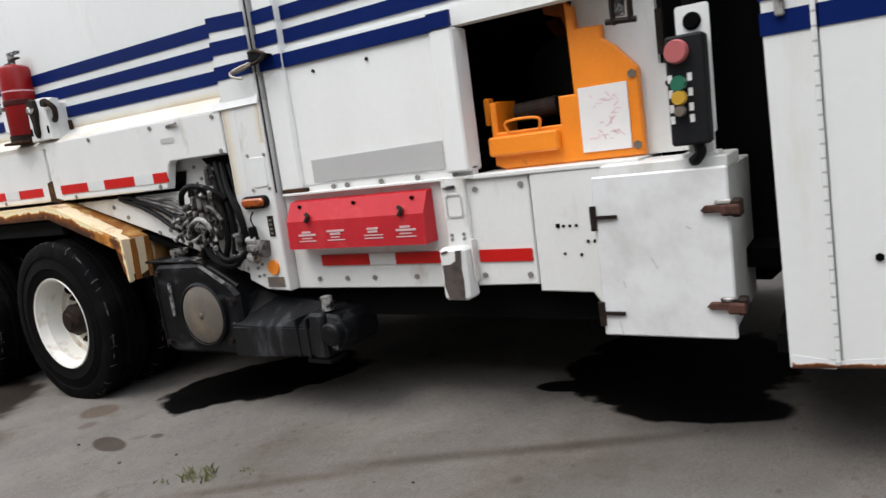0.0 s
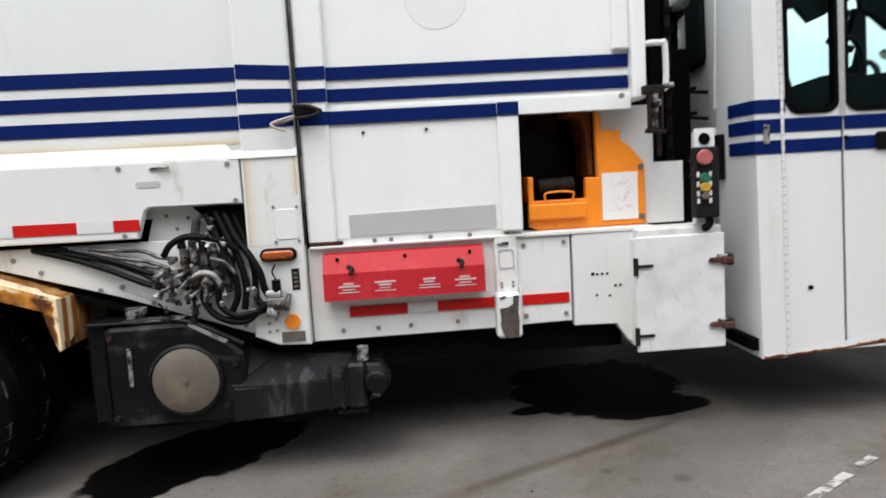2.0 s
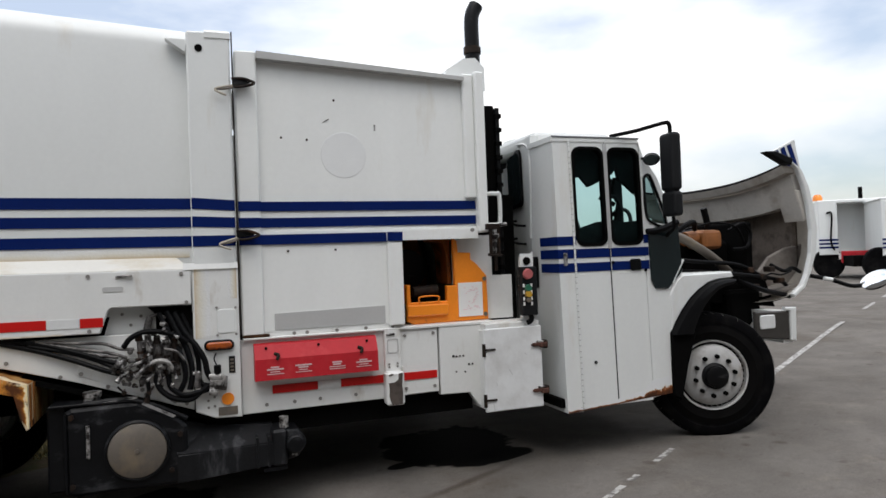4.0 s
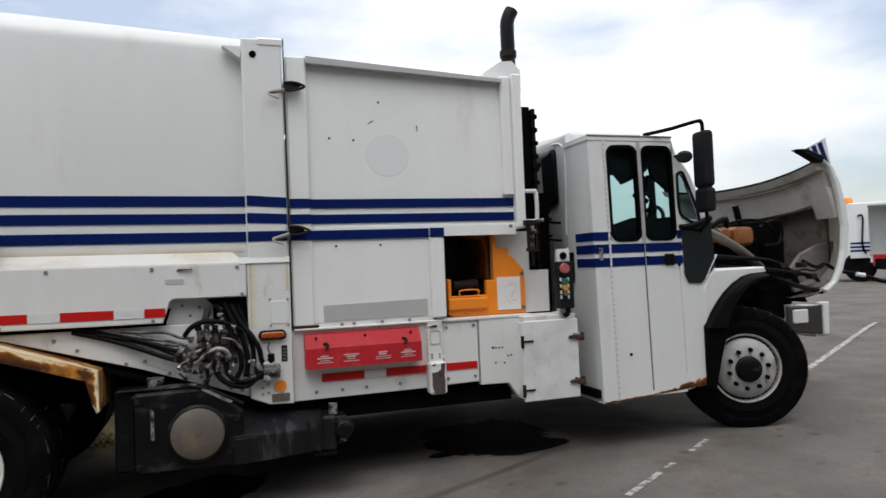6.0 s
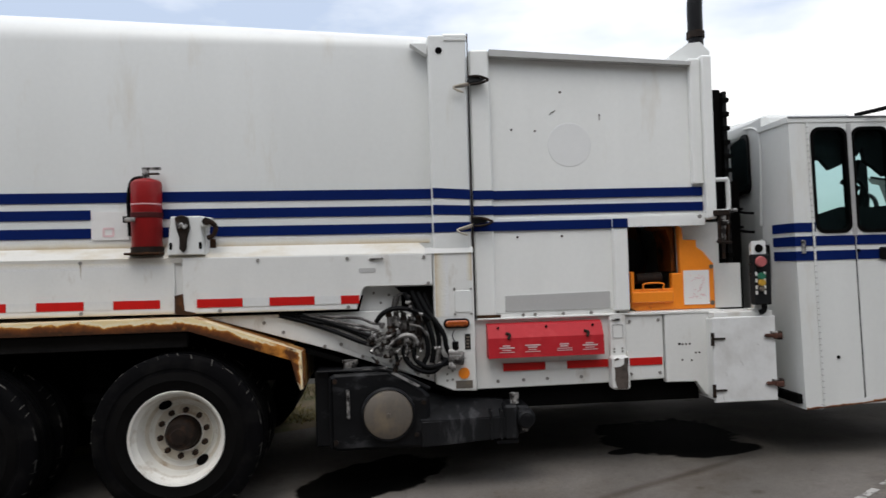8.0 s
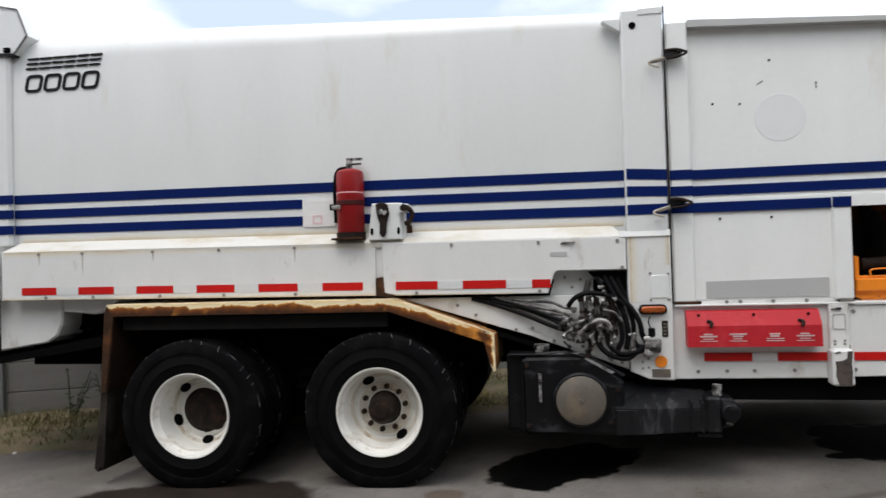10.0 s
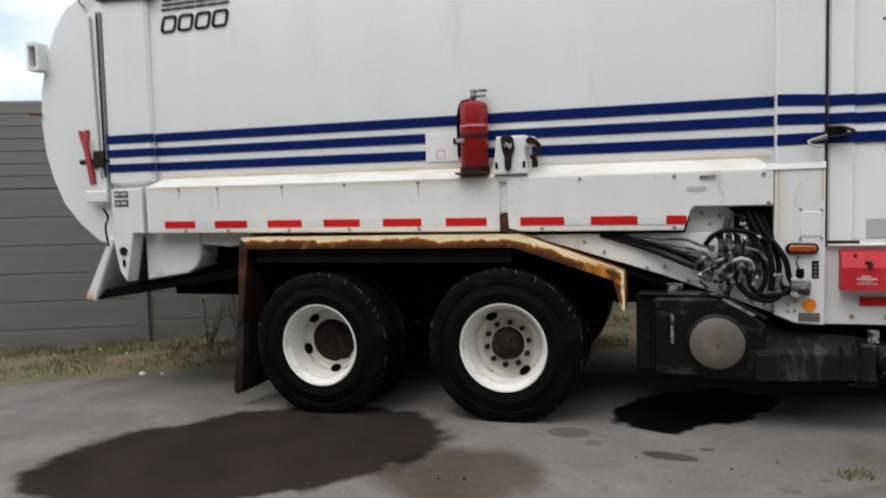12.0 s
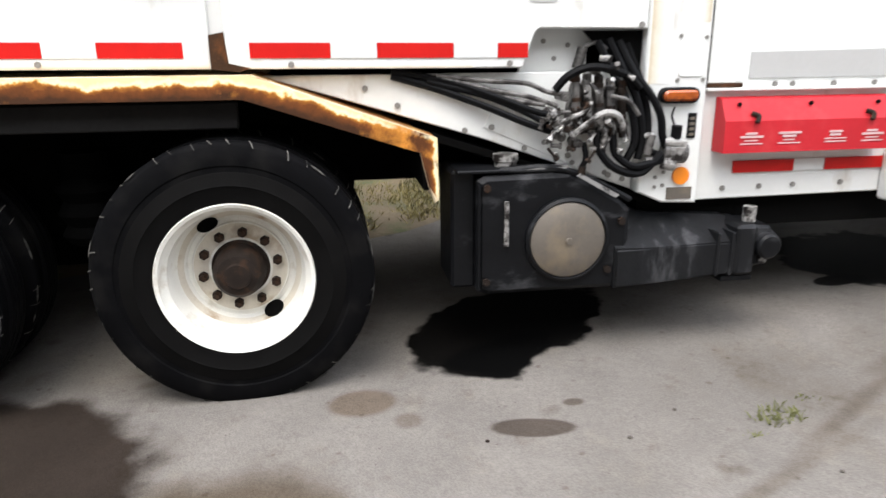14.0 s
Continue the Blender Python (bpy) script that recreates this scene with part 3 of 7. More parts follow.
def painted_line():
    bm = bmesh.new()
    p, d = Vector((1.78, -0.885)), Vector((0.8503, 0.5262))
    for s0, s1 in ((0, 0.48), (0.58, 0.72), (1.02, 1.36), (4.3, 9.35), (11.9, 13.7), (15.3, 17.1), (19.2, 21.0)):
        w, n = Vector((-d.y, d.x)) * (0.022 if s0 < 3 else 0.036), max(1, round((s1 - s0) / 0.35))
        rows = [[bm.verts.new((q.x, q.y, ground_z(q.x) + 0.004)) for q in (p + d * (s0 + (s1 - s0) * k / n) - w, p + d * (s0 + (s1 - s0) * k / n) + w)] for k in range(n + 1)]
        for a, b in zip(rows, rows[1:]):
            bm.faces.new((a[0], b[0], b[1], a[1]))
    tagged(part("painted_line", bm, LINEPAINT), "worn white painted bay line on asphalt", "road marking", kind="structure")


painted_line()


# ---------------------------------------------------------------- the truck
truck = thing("garbage_truck", "white side-loading garbage truck with blue stripes and open hood", "garbage truck")


def raked(bm):
    """The rear body sits slightly higher at its tail."""
    for v in bm.verts:
        if v.co.x < -0.3:
            v.co.z -= 0.0078 * (v.co.x + 0.3)
    return bm


def rz(x, z):
    return z - 0.0078 * (x + 0.3) if x < -0.3 else z


def subdiv_x(bm, n):
    es = [e for e in bm.edges if abs(e.verts[0].co.x - e.verts[1].co.x) > 0.5]
    bmesh.ops.subdivide_edges(bm, edges=es, cuts=n, use_grid_fill=True)
    return bm


def arc(cy, cz, r, a0, a1, n=8):
    return [(cy + r * math.cos(radians(a0 + (a1 - a0) * k / n)), cz + r * math.sin(radians(a0 + (a1 - a0) * k / n))) for k in range(n + 1)]


STRIPES = ((1.908, 1.968), (1.806, 1.866), (1.698, 1.760))


def build_body():
    bm, rings = bmesh.new(), []
    for x, zc, r in ((-0.30, 2.92, 0.12), (-1.5, 2.945, 0.165), (-2.7, 2.965, 0.21), (-3.9, 2.985, 0.245), (-5.16, 3.0, 0.27)):
        section = [(0.10, 1.30), (0.092, 2.2)] + arc(0.10 + r, zc, r, 180, 90, 10) + arc(2.40 - r, zc, r, 90, 0, 10) + [(2.408, 2.2), (2.40, 1.30)]
        rings.append([bm.verts.new((x, y, z)) for y, z in section])
    for a, b in zip(rings, rings[1:]):
        for k in range(len(a)):
            bm.faces.new((a[k], b[k], b[(k + 1) % len(a)], a[(k + 1) % len(a)]))
    bm.faces.new(rings[0])
    bm.faces.new(rings[-1][::-1])
    body = part("body_shell", raked(bm), WHITE, truck, "white rounded steel body with grime streaks", True)
    for k, (z0, z1) in enumerate(STRIPES):
        z0, z1 = z0 + (0.018, 0.012, 0.003)[k], z1 + (0.024, 0.015, 0.005)[k]
        ends = ((-4.72, -2.47), (-2.22, -0.30)) if k else ((-4.72, -0.30),)
        for a, b in ends:
            part("stripe", raked(box(a, b, 0.089, 0.104, z0, z1)), BLUE, body, "dark blue stripe")
        part("stripe", raked(box(-5.162, -4.70, 0.050, 0.062, z0, z1)), BLUE, body, "dark blue stripe")
        part("stripe", plate([(-0.30, z0 - 0.004), (-0.055, z0 - (0.018, 0.012, 0.003)[k]), (-0.055, z1 - (0.020, 0.013, 0.004)[k]), (-0.30, z1 - 0.004)], -0.004, 0.004), BLUE, body, "dark blue stripe")
    part("label_patch", raked(box(-2.465, -2.235, 0.086, 0.104, 1.69, 1.87)), PAPER, body, "pale label patch")
    # front post of the body, with gusset and hinge line
    post = part("front_post", box(-0.305, -0.055, 0.0, 0.30, 1.57, 2.99, 0.012), WHITE, truck)
    part("corner_cap", prism([(-0.006, 2.95), (-0.006, 2.985), (0.10, 3.03), (0.36, 3.045), (0.36, 2.95)], "x", -0.20, -0.052), WHITE, post)
    part("gusset", prism([(-0.42, 2.935), (-0.31, 2.935), (-0.31, 2.86)], "y", 0.012, 0.09), WHITE, post)
    part("lifting_eye", rod((-0.235, -0.004, 2.885), (-0.235, 0.02, 2.885), 0.022, 16), DARK, post)
    lower = part("lower_post", plate([(-0.312, 1.575), (-0.05, 1.575), (-0.05, 0.665), (-0.20, 0.672), (-0.312, 0.72)], 0.0, 0.10, 0.006), PANEL, truck)
    part("hinge_rod", rod((-0.044, 0.014, 1.14), (-0.044, 0.014, 3.0), 0.0042), HUBDIRT, truck, "grimy brown hinge line")
    part("post_ridge", prism([(-0.010, 1.562), (0.012, 1.562), (0.012, 1.60), (0.002, 1.60)], "x", -0.36, -0.05), PANEL, truck)
    for z in (2.66, 1.735):
        part("hinge_ring", tube([(-0.044, 0.0, z + 0.010), (-0.10, -0.035, z - 0.008), (-0.150, -0.045, z - 0.026), (-0.130, -0.050, z - 0.046), (-0.085, -0.040, z - 0.060)], 0.0065, 6, 3), DRIP, truck, "pale rust-stained hinge ring")
        part("hinge_tongue", tube([(-0.046, -0.010, z - 0.004), (-0.095, -0.030, z - 0.020), (-0.140, -0.042, z - 0.027)], 0.0075, 6, 3), GREYPLATE, truck)
        part("hinge_ring", tube([(-0.050, -0.008, z + 0.050), (0.015, -0.028, z + 0.048), (0.065, -0.038, z + 0.030), (0.078, -0.040, z + 0.018), (0.025, -0.032, z + 0.0), (-0.035, -0.012, z - 0.002)], 0.0085, 6, 3), HUBDIRT, truck, "dark hinge ring")
        part("hinge_lug", plate([(-0.045, z + 0.008), (0.045, z + 0.022), (0.060, z + 0.030), (0.0, z + 0.046), (-0.045, z + 0.048)], -0.020, 0.03), BLACK, truck)
    # lamp, reflector, plates on the lower post
    part("marker_lamp", plate(rounded(-0.255, -0.085, 1.075, 1.137, 0.030), -0.025, 0.004, 0.006), HOSE, lower, "black lamp gasket")
    part("lamp_lens", plate(rounded(-0.243, -0.097, 1.085, 1.127, 0.02), -0.040, -0.02, 0.008), AMBER, lower, "amber lamp lens")
    part("reflector", rod((-0.13, 0.004, 0.783), (-0.13, -0.010, 0.783), 0.036, 28), ORANGEDISC, lower, "round orange reflector")
    part("access_cover", plate(rounded(-0.178, -0.070, 1.175, 1.318, 0.018), -0.005, 0.004, 0.003), WHITE, lower)
    part("type_plate", box(-0.185, -0.075, -0.004, 0.006, 0.685, 0.735), GREYPLATE, lower)
    part("warning_plate", box(-0.118, -0.082, -0.004, 0.006, 0.935, 1.035), BLACK, lower)
    for k in range(4):
        part("plate_print", box(-0.110, -0.090, -0.006, -0.004, 0.945 + 0.021 * k, 0.957 + 0.021 * k), GREYPLATE, lower)
    # yellowed runs down the post
    for x0, x1, z0, z1 in ((-0.300, -0.215, 1.565, 1.15), (-0.060, -0.110, 1.565, 1.38)):
        part("rust_run", strip([(x0, z0), (x0, z1)], [(x1, z0), (x1, z1)], -0.0012, 0.001, 0.08), YELLOWRUN, lower, "yellow run down the post")
    bolts([(-0.205, 0.80), (-0.205, 0.745), (-0.24, 0.78), (-0.24, 0.74), (-0.27, 0.90), (-0.178, 1.33), (-0.07, 1.325), (-0.178, 1.165), (-0.07, 1.165)], -0.001, 0.008, lower)
    return body


body = build_body()


def build_skirt():
    rear = part("rear_skirt", raked(subdiv_x(plate([(-4.76, 1.215), (-1.935, 1.215), (-1.935, 1.565), (-4.76, 1.565)], 0.004, 0.045, 0.004), 4)), PANEL, truck, "white skirt panel with rust runs")
    front = part("front_skirt", raked(plate([(-1.885, 1.215), (-0.808, 1.215), (-0.765, 1.340), (-0.745, 1.357), (-0.318, 1.357), (-0.318, 1.565), (-1.885, 1.565)], -0.006, 0.04, 0.005)), PANEL, truck, "white skirt panel")
    part("skirt_gap", raked(box(-1.945, -1.875, 0.02, 0.06, 1.33, 1.565)), PANEL, truck)
    part("rusty_corner", raked(plate([(-1.935, 1.215), (-1.84, 1.205), (-1.80, 1.218), (-1.875, 1.235), (-1.885, 1.34), (-1.935, 1.33)], -0.010, 0.02)), LEGRUST, truck, "rusted panel corner")
    a = [(-4.76, 0.004, 1.567), (-4.66, 0.10, 1.64), (-0.40, 0.10, 1.64), (-0.318, -0.004, 1.567)]
    bm = bmesh.new()
    vs = [bm.verts.new(q) for q in a] + [bm.verts.new((q[0], q[1] + 0.004, q[2] - 0.03)) for q in a]
    for f in ((0, 1, 2, 3), (7, 6, 5, 4), (0, 3, 7, 4), (1, 0, 4, 5), (2, 1, 5, 6), (3, 2, 6, 7)):
        bm.faces.new([vs[k] for k in f])
    part("skirt_flange", raked(bm), FLANGE, truck, "sloping yellow-stained white flange")
    part("rust_run", raked(strip([(-4.75, 1.217), (-1.94, 1.217)], [(-4.75, 1.25), (-1.94, 1.25)], 0.0033, 0.002)), YELLOWRUN, rear, "yellow rust run")
    part("rust_run", raked(strip([(-1.87, 1.217), (-1.0, 1.217)], [(-1.87, 1.238), (-1.0, 1.232)], -0.0067, 0.002)), YELLOWRUN, front, "yellow rust run")
    # reflective tape: red lengths with silver between
    reds = [-4.592 + 0.457 * k for k in range(6)]
    for x in reds:
        part("reflective_tape", raked(box(x, x + 0.28, 0.0, 0.006, 1.252, 1.305)), RED, rear, "red reflective tape")
        if x < -2.4:
            part("reflective_tape", raked(box(x + 0.282, x + 0.455, 0.0, 0.006, 1.252, 1.305)), SILVERTAPE, rear, "silver reflective tape")
    for a, b, m in ((-1.800, -1.520, RED), (-1.518, -1.355, SILVERTAPE), (-1.353, -1.073, RED), (-1.071, -0.908, SILVERTAPE), (-0.906, -0.790, RED)):
        part("reflective_tape", raked(box(a, b, -0.010, 0.0, 1.252, 1.305)), m, front, "reflective tape")
    bolts([(x, rz(x, 1.545)) for x in (-4.45, -4.1, -3.55, -3.05, -2.5)], 0.003, 0.012, rear)
    bolts([(x, rz(x, 1.232)) for x in (-4.40, -4.02, -3.5, -3.02, -2.5)], 0.003, 0.012, rear)
    bolts([(x, rz(x, 1.54)) for x in (-1.42, -0.86, -0.37)] + [(-0.345, 1.372), (-0.86, 1.236), (-1.66, 1.24)], -0.007, 0.012, front)
    part("latch", tube([(-0.72, -0.008, 1.535), (-0.66, -0.02, 1.54), (-0.63, -0.02, 1.54)], 0.008), STEEL, front)
    part("slot", plate(rounded(-0.79, -0.68, 1.452, 1.480, 0.012), -0.009, -0.002), GREYPAINT, front)
    # grime and thin rust drips: below the flange, below bolts, above the flange on the body
    part("rust_run", raked(subdiv_x(strip([(-4.74, 1.563), (-1.95, 1.563)], [(-4.74, 1.50), (-1.95, 1.50)], 0.0033, 0.002), 1)), YELLOWRUN, rear, "yellow run below the flange")
    for x, h in ((-4.45, 0.07), (-4.10, 0.15), (-3.55, 0.06), (-2.5, 0.09)):
        z = rz(x, 1.535)
        part("rust_drip", plate([(x - 0.005, z), (x + 0.006, z), (x + 0.002, z - h)], 0.0022, 0.006), DRIP, rear, "thin grey-brown drip below a bolt")
    part("body_grime", raked(strip([(-4.66, 1.636), (-0.32, 1.636)], [(-4.66, 1.70), (-0.32, 1.695)], 0.0950, 0.002, step=0.2)), YELLOWRUN, truck, "yellowed grime along the flange")
    # sloping apron below the skirt
    apron = part("apron", plate([(-1.78, 1.20), (-0.318, 1.20), (-0.318, 0.725), (-0.93, 0.945)], 0.05, 0.085, 0.004), PANEL, truck, "white sloping apron plate")
    # white lip coloured black: the shadow below the apron is painted in
    part("apron_lip", prism([(-1.80, 1.188), (-0.20, 0.672), (-0.20, 0.645), (-1.80, 1.155)], "y", 0.06, 0.30), DARK, apron)
    part("apron_flange", plate([(-0.947, 0.994), (-0.885, 1.115), (-0.62, 1.06), (-0.39, 0.90), (-0.393, 0.775), (-0.41, 0.757)], 0.044, 0.05, 0.003), PANEL, apron, "bolted white flange plate")
    bolts([(-0.915, 0.995), (-0.60, 0.875), (-0.425, 0.79), (-0.42, 0.84)], 0.043, 0.013, apron)
    bolts([(-1.28, 1.085), (-1.02, 0.985), (-0.78, 0.91), (-0.58, 0.845), (-0.44, 0.80), (-1.40, 1.15), (-0.70, 0.93), (-0.36, 0.77)], 0.049, 0.012, apron)
    # black sheet behind the valves, the recess's shade put into its colour
    part("valve_recess", box(-0.90, -0.318, 0.32, 0.36, 1.0, 1.40), DARK, truck)
    part("recess_plate", prism([(-0.80, 1.19), (-0.755, 1.34), (-0.52, 1.34), (-0.52, 1.19)], "y", 0.10, 0.12), PANEL, truck)


build_skirt()


def build_tail():
    post = part("tail_post", raked(box(-5.16, -4.72, 0.055, 0.28, 1.60, 3.10, 0.02)), WHITE, truck)
    housing = [(-5.16, 3.10), (-5.03, 3.33), (-4.93, 3.47), (-4.63, 3.40), (-4.55, 3.20), (-4.66, 3.07)]
    part("lift_housing", plate(housing, 0.05, 0.22, 0.012), WHITE, truck, "white hexagonal lift cylinder housing")
    outline = housing + housing[:1]
    for (a, b), (c, d) in zip(outline, outline[1:]):
        part("housing_seam", rod((a, 0.047, b), (c, 0.047, d), 0.008, 6), FENCEDARK, truck, "dark seam round the housing")
    part("hinge_cheek", plate([(-5.155, 3.161), (-5.128, 3.235), (-5.01, 3.345), (-4.95, 3.19), (-4.97, 3.12)], 0.040, 0.14, 0.006), WHITE, truck)
    part("hinge_seam", tube([(-5.40, 0.12, 3.10), (-5.36, 0.11, 3.08), (-5.42, 0.11, 3.14), (-5.28, 0.10, 3.20), (-5.13, 0.08, 3.26)], 0.008, 6, 3), FENCEDARK, truck)
    part("hinge_block", box(-5.17, -5.08, 0.06, 0.15, 3.27, 3.34, 0.01), FENCEDARK, truck)
    for x in (-4.98, -4.74):
        part("housing_bolt", box(x, x + 0.05, 0.03, 0.06, 3.085, 3.12, 0.006), DARK, truck)
    part("housing_edge", plate([(-5.18, 3.085), (-4.66, 3.055), (-4.66, 3.07), (-5.16, 3.105)], 0.03, 0.20), BLACK, truck)
    gate = [(-5.20, 3.22), (-5.40, 3.21), (-5.60, 3.12), (-5.74, 2.95), (-5.85, 2.72), (-5.92, 2.45), (-5.94, 2.20), (-5.91, 1.93), (-5.84, 1.70), (-5.74, 1.50), (-5.58, 1.32), (-5.38, 1.17), (-5.20, 1.15)]
    g = part("tailgate", plate(gate, 0.14, 2.36, 0.02), WHITE, truck, "white bulging tailgate")
    part("gate_rail", box(-5.30, -5.20, 0.07, 0.16, 1.60, 3.02), WHITE, g)
    part("gate_rail", rod((-5.24, 0.06, 1.7), (-5.27, 0.06, 2.98), 0.010), GREYPAINT, g)
    part("gate_rail", rod((-5.19, 0.05, 1.7), (-5.19, 0.05, 3.0), 0.008), BLACK, g)
    part("lever", plate([(x + 0.068, z + 0.034) for x, z in ((-5.52, 2.05), (-5.495, 2.055), (-5.47, 1.98), (-5.45, 2.06), (-5.42, 2.055), (-5.435, 1.92), (-5.38, 1.62), (-5.42, 1.61), (-5.465, 1.88))], 0.05, 0.085, 0.004), LEVERRED, g, "red latch lever")
    part("latch_pin", rod((-5.47, 0.09, 1.835), (-5.20, 0.09, 1.845), 0.022), BLACK, g)
    part("latch_plate", box(-5.31, -5.19, 0.045, 0.075, 1.78, 1.92, 0.01), HUBDIRT, g)
    part("latch_plate", box(-5.42, -5.20, 0.06, 0.10, 1.50, 1.60, 0.01), PANEL, g)
    part("side_lamp", ring_plate(rounded(-5.94, -5.82, 2.61, 2.84, 0.012), rounded(-5.915, -5.845, 2.64, 2.81, 0.012), 0.05, 0.16), PANEL, g, "white lamp frame")
    part("lamp_back", box(-5.93, -5.83, 0.10, 0.14, 2.62, 2.83), GREYPLATE, g)
    part("gate_hook", rod((-6.02, 0.12, 2.27), (-5.90, 0.12, 2.26), 0.012), RUSTDARK, g)
    rp = part("rear_post", plate([(-5.10, 1.60), (-4.80, 1.60), (-4.80, 1.25), (-4.90, 1.25), (-4.985, 0.87), (-5.05, 0.95), (-5.10, 1.2)], 0.0, 0.12, 0.006), PANEL, truck)
    for z in (1.535, 1.465):
        tp = part("type_plate", box(-5.06, -4.93, -0.005, 0.004, z, z + 0.05), DARKPLATE, rp, "dark type plate")
        for x0, x1 in ((-5.052, -5.01), (-4.995, -4.94)):
            part("plate_print", box(x0, x1, -0.008, -0.004, z + 0.014, z + 0.036), GREYPAINT, tp)
    part("reflector", rod((-5.0, 0.003, 1.11), (-5.0, -0.012, 1.11), 0.034, 20), HUBDIRT, rp, "dull red reflector")
    part("reflector", plate(rounded(-5.012, -4.988, 0.985, 1.045, 0.008), -0.006, 0.003), DARK, rp)
    bmp = part("rear_bumper", plate([(-5.50, 0.72), (-5.40, 0.69), (-5.16, 1.20), (-5.22, 1.22)], 0.08, 2.38, 0.01), PANEL, truck, "white rear bumper with rusty corner")
    part("bumper_corner", box(-5.49, -5.41, 0.075, 0.20, 0.70, 0.78, 0.01), RUST, bmp)
    part("rear_sill", prism([(-5.40, 0.70), (-4.0, 0.90), (-4.0, 0.98), (-4.5, 0.89), (-4.9, 0.82), (-5.3, 0.79)], "y", 0.10, 2.38), DARK, truck)
    part("tail_box", raked(plate([(-4.90, 0.83), (-4.50, 0.89), (-4.42, 0.94), (-4.38, 1.02), (-4.36, 1.24), (-4.90, 1.24)], 0.13, 0.40, 0.012)), PANEL, truck, "off-white box below the tail")
    part("tail_box", raked(plate([(-4.355, 1.24), (-4.355, 1.12), (-4.10, 1.10), (-3.95, 1.13), (-3.88, 1.24)], 0.12, 0.40, 0.012)), PANEL, truck)
    part("chain", tube([(-5.17, -0.01, 1.45), (-5.12, -0.02, 1.38), (-5.16, -0.01, 1.30), (-5.13, -0.02, 1.15)], 0.008), DARK, rp)


build_tail()


# name on the body, drawn as plain strokes
def build_emblem():
    for z0, z1, x0, x1, n, t in ((2.925, 3.01, -4.60, -3.98, 6, 0.013), (2.755, 2.885, -4.62, -4.0, 4, 0.020)):
        w = (x1 - x0) / n
        for k in range(n):
            a, b = x0 + k * w, x0 + (k + 0.88) * w
            if n == 4:
                made = [ring_plate(rounded(a, b, z0, z1, 0.035, 4), rounded(a + t, b - t, z0 + t, z1 - t, 0.018, 4), 0.089, 0.104)]
            else:
                made = [box(a, b, 0.089, 0.104, c, c + t) for c in (z0, (z0 + z1 - t) / 2, z1 - t)]
            for bm in made:
                for v in bm.verts:
                    v.co.x += 0.22 * (v.co.z - z0)
                part("emblem_bar", raked(bm), BLACK, body)


build_emblem()


# ---------------------------------------------------------------- wheels
def tyre_mesh(r, w):
    """Tyre about the y axis, outer side at y = 0, with a grooved tread."""
    rim_r = 0.280
    prof = [(rim_r, w - 0.02), (rim_r + 0.01, w - 0.005), (rim_r + 0.08, w + 0.005), (r - 0.06, w - 0.002), (r - 0.015, w - 0.03), (r, w - 0.05)]
    n = 4
    for k in range(n):
        y1 = w - 0.05 - (w - 0.10) * k / n
        y0 = w - 0.05 - (w - 0.10) * (k + 1) / n
        prof += [(r, y1 - 0.006), (r, y0 + 0.012), (r - 0.014, y0 + 0.010), (r - 0.014, y0 + 0.002)] if k < n - 1 else [(r, 0.05)]
    prof[-1] = (r, 0.026)
    prof += [(r - 0.006, 0.012), (r - 0.022, 0.002), (r - 0.06, -0.004), (r - 0.085, -0.005), (r - 0.09, -0.001), (rim_r + 0.07, -0.006), (rim_r + 0.02, -0.002), (rim_r + 0.008, 0.006), (rim_r, 0.02)]
    bm = lathe(prof, 72)
    # shoulder blocks
    for k in range(44):
        a = 2 * math.pi * k / 44
        for y0, y1 in ((0.008, 0.055), (w - 0.055, w - 0.022)):
            b = box(-0.022, 0.022, y0, y1, r - 0.024, r - 0.0135)
            moved(b, Matrix.Rotation(a, 4, "Y"))
            me = bpy.data.meshes.new("block")
            b.to_mesh(me)
            b.free()
            bm.from_mesh(me)
            bpy.data.meshes.remove(me)
    return bm


def rim_lathe(dish, convex=False):
    if convex:
        prof = [(0.292, 0.02), (0.300, 0.0), (0.296, -0.006), (0.284, 0.0), (0.277, 0.04), (0.268, 0.10), (0.264, 0.10), (0.262, 0.03), (0.254, 0.002), (0.230, -0.018), (0.19, -0.036), (0.14, -0.045), (0.0, -0.045)]
    else:
        prof = [(0.292, 0.02), (0.302, 0.0), (0.297, -0.008), (0.284, -0.002), (0.278, 0.03), (0.262, 0.045), (0.252, dish - 0.05), (0.240, dish - 0.03), (0.215, dish - 0.012), (0.208, dish), (0.192, dish + 0.002), (0.188, dish - 0.010), (0.0, dish - 0.010)]
    return lathe([(r * 0.957, y) for r, y in prof], 56)


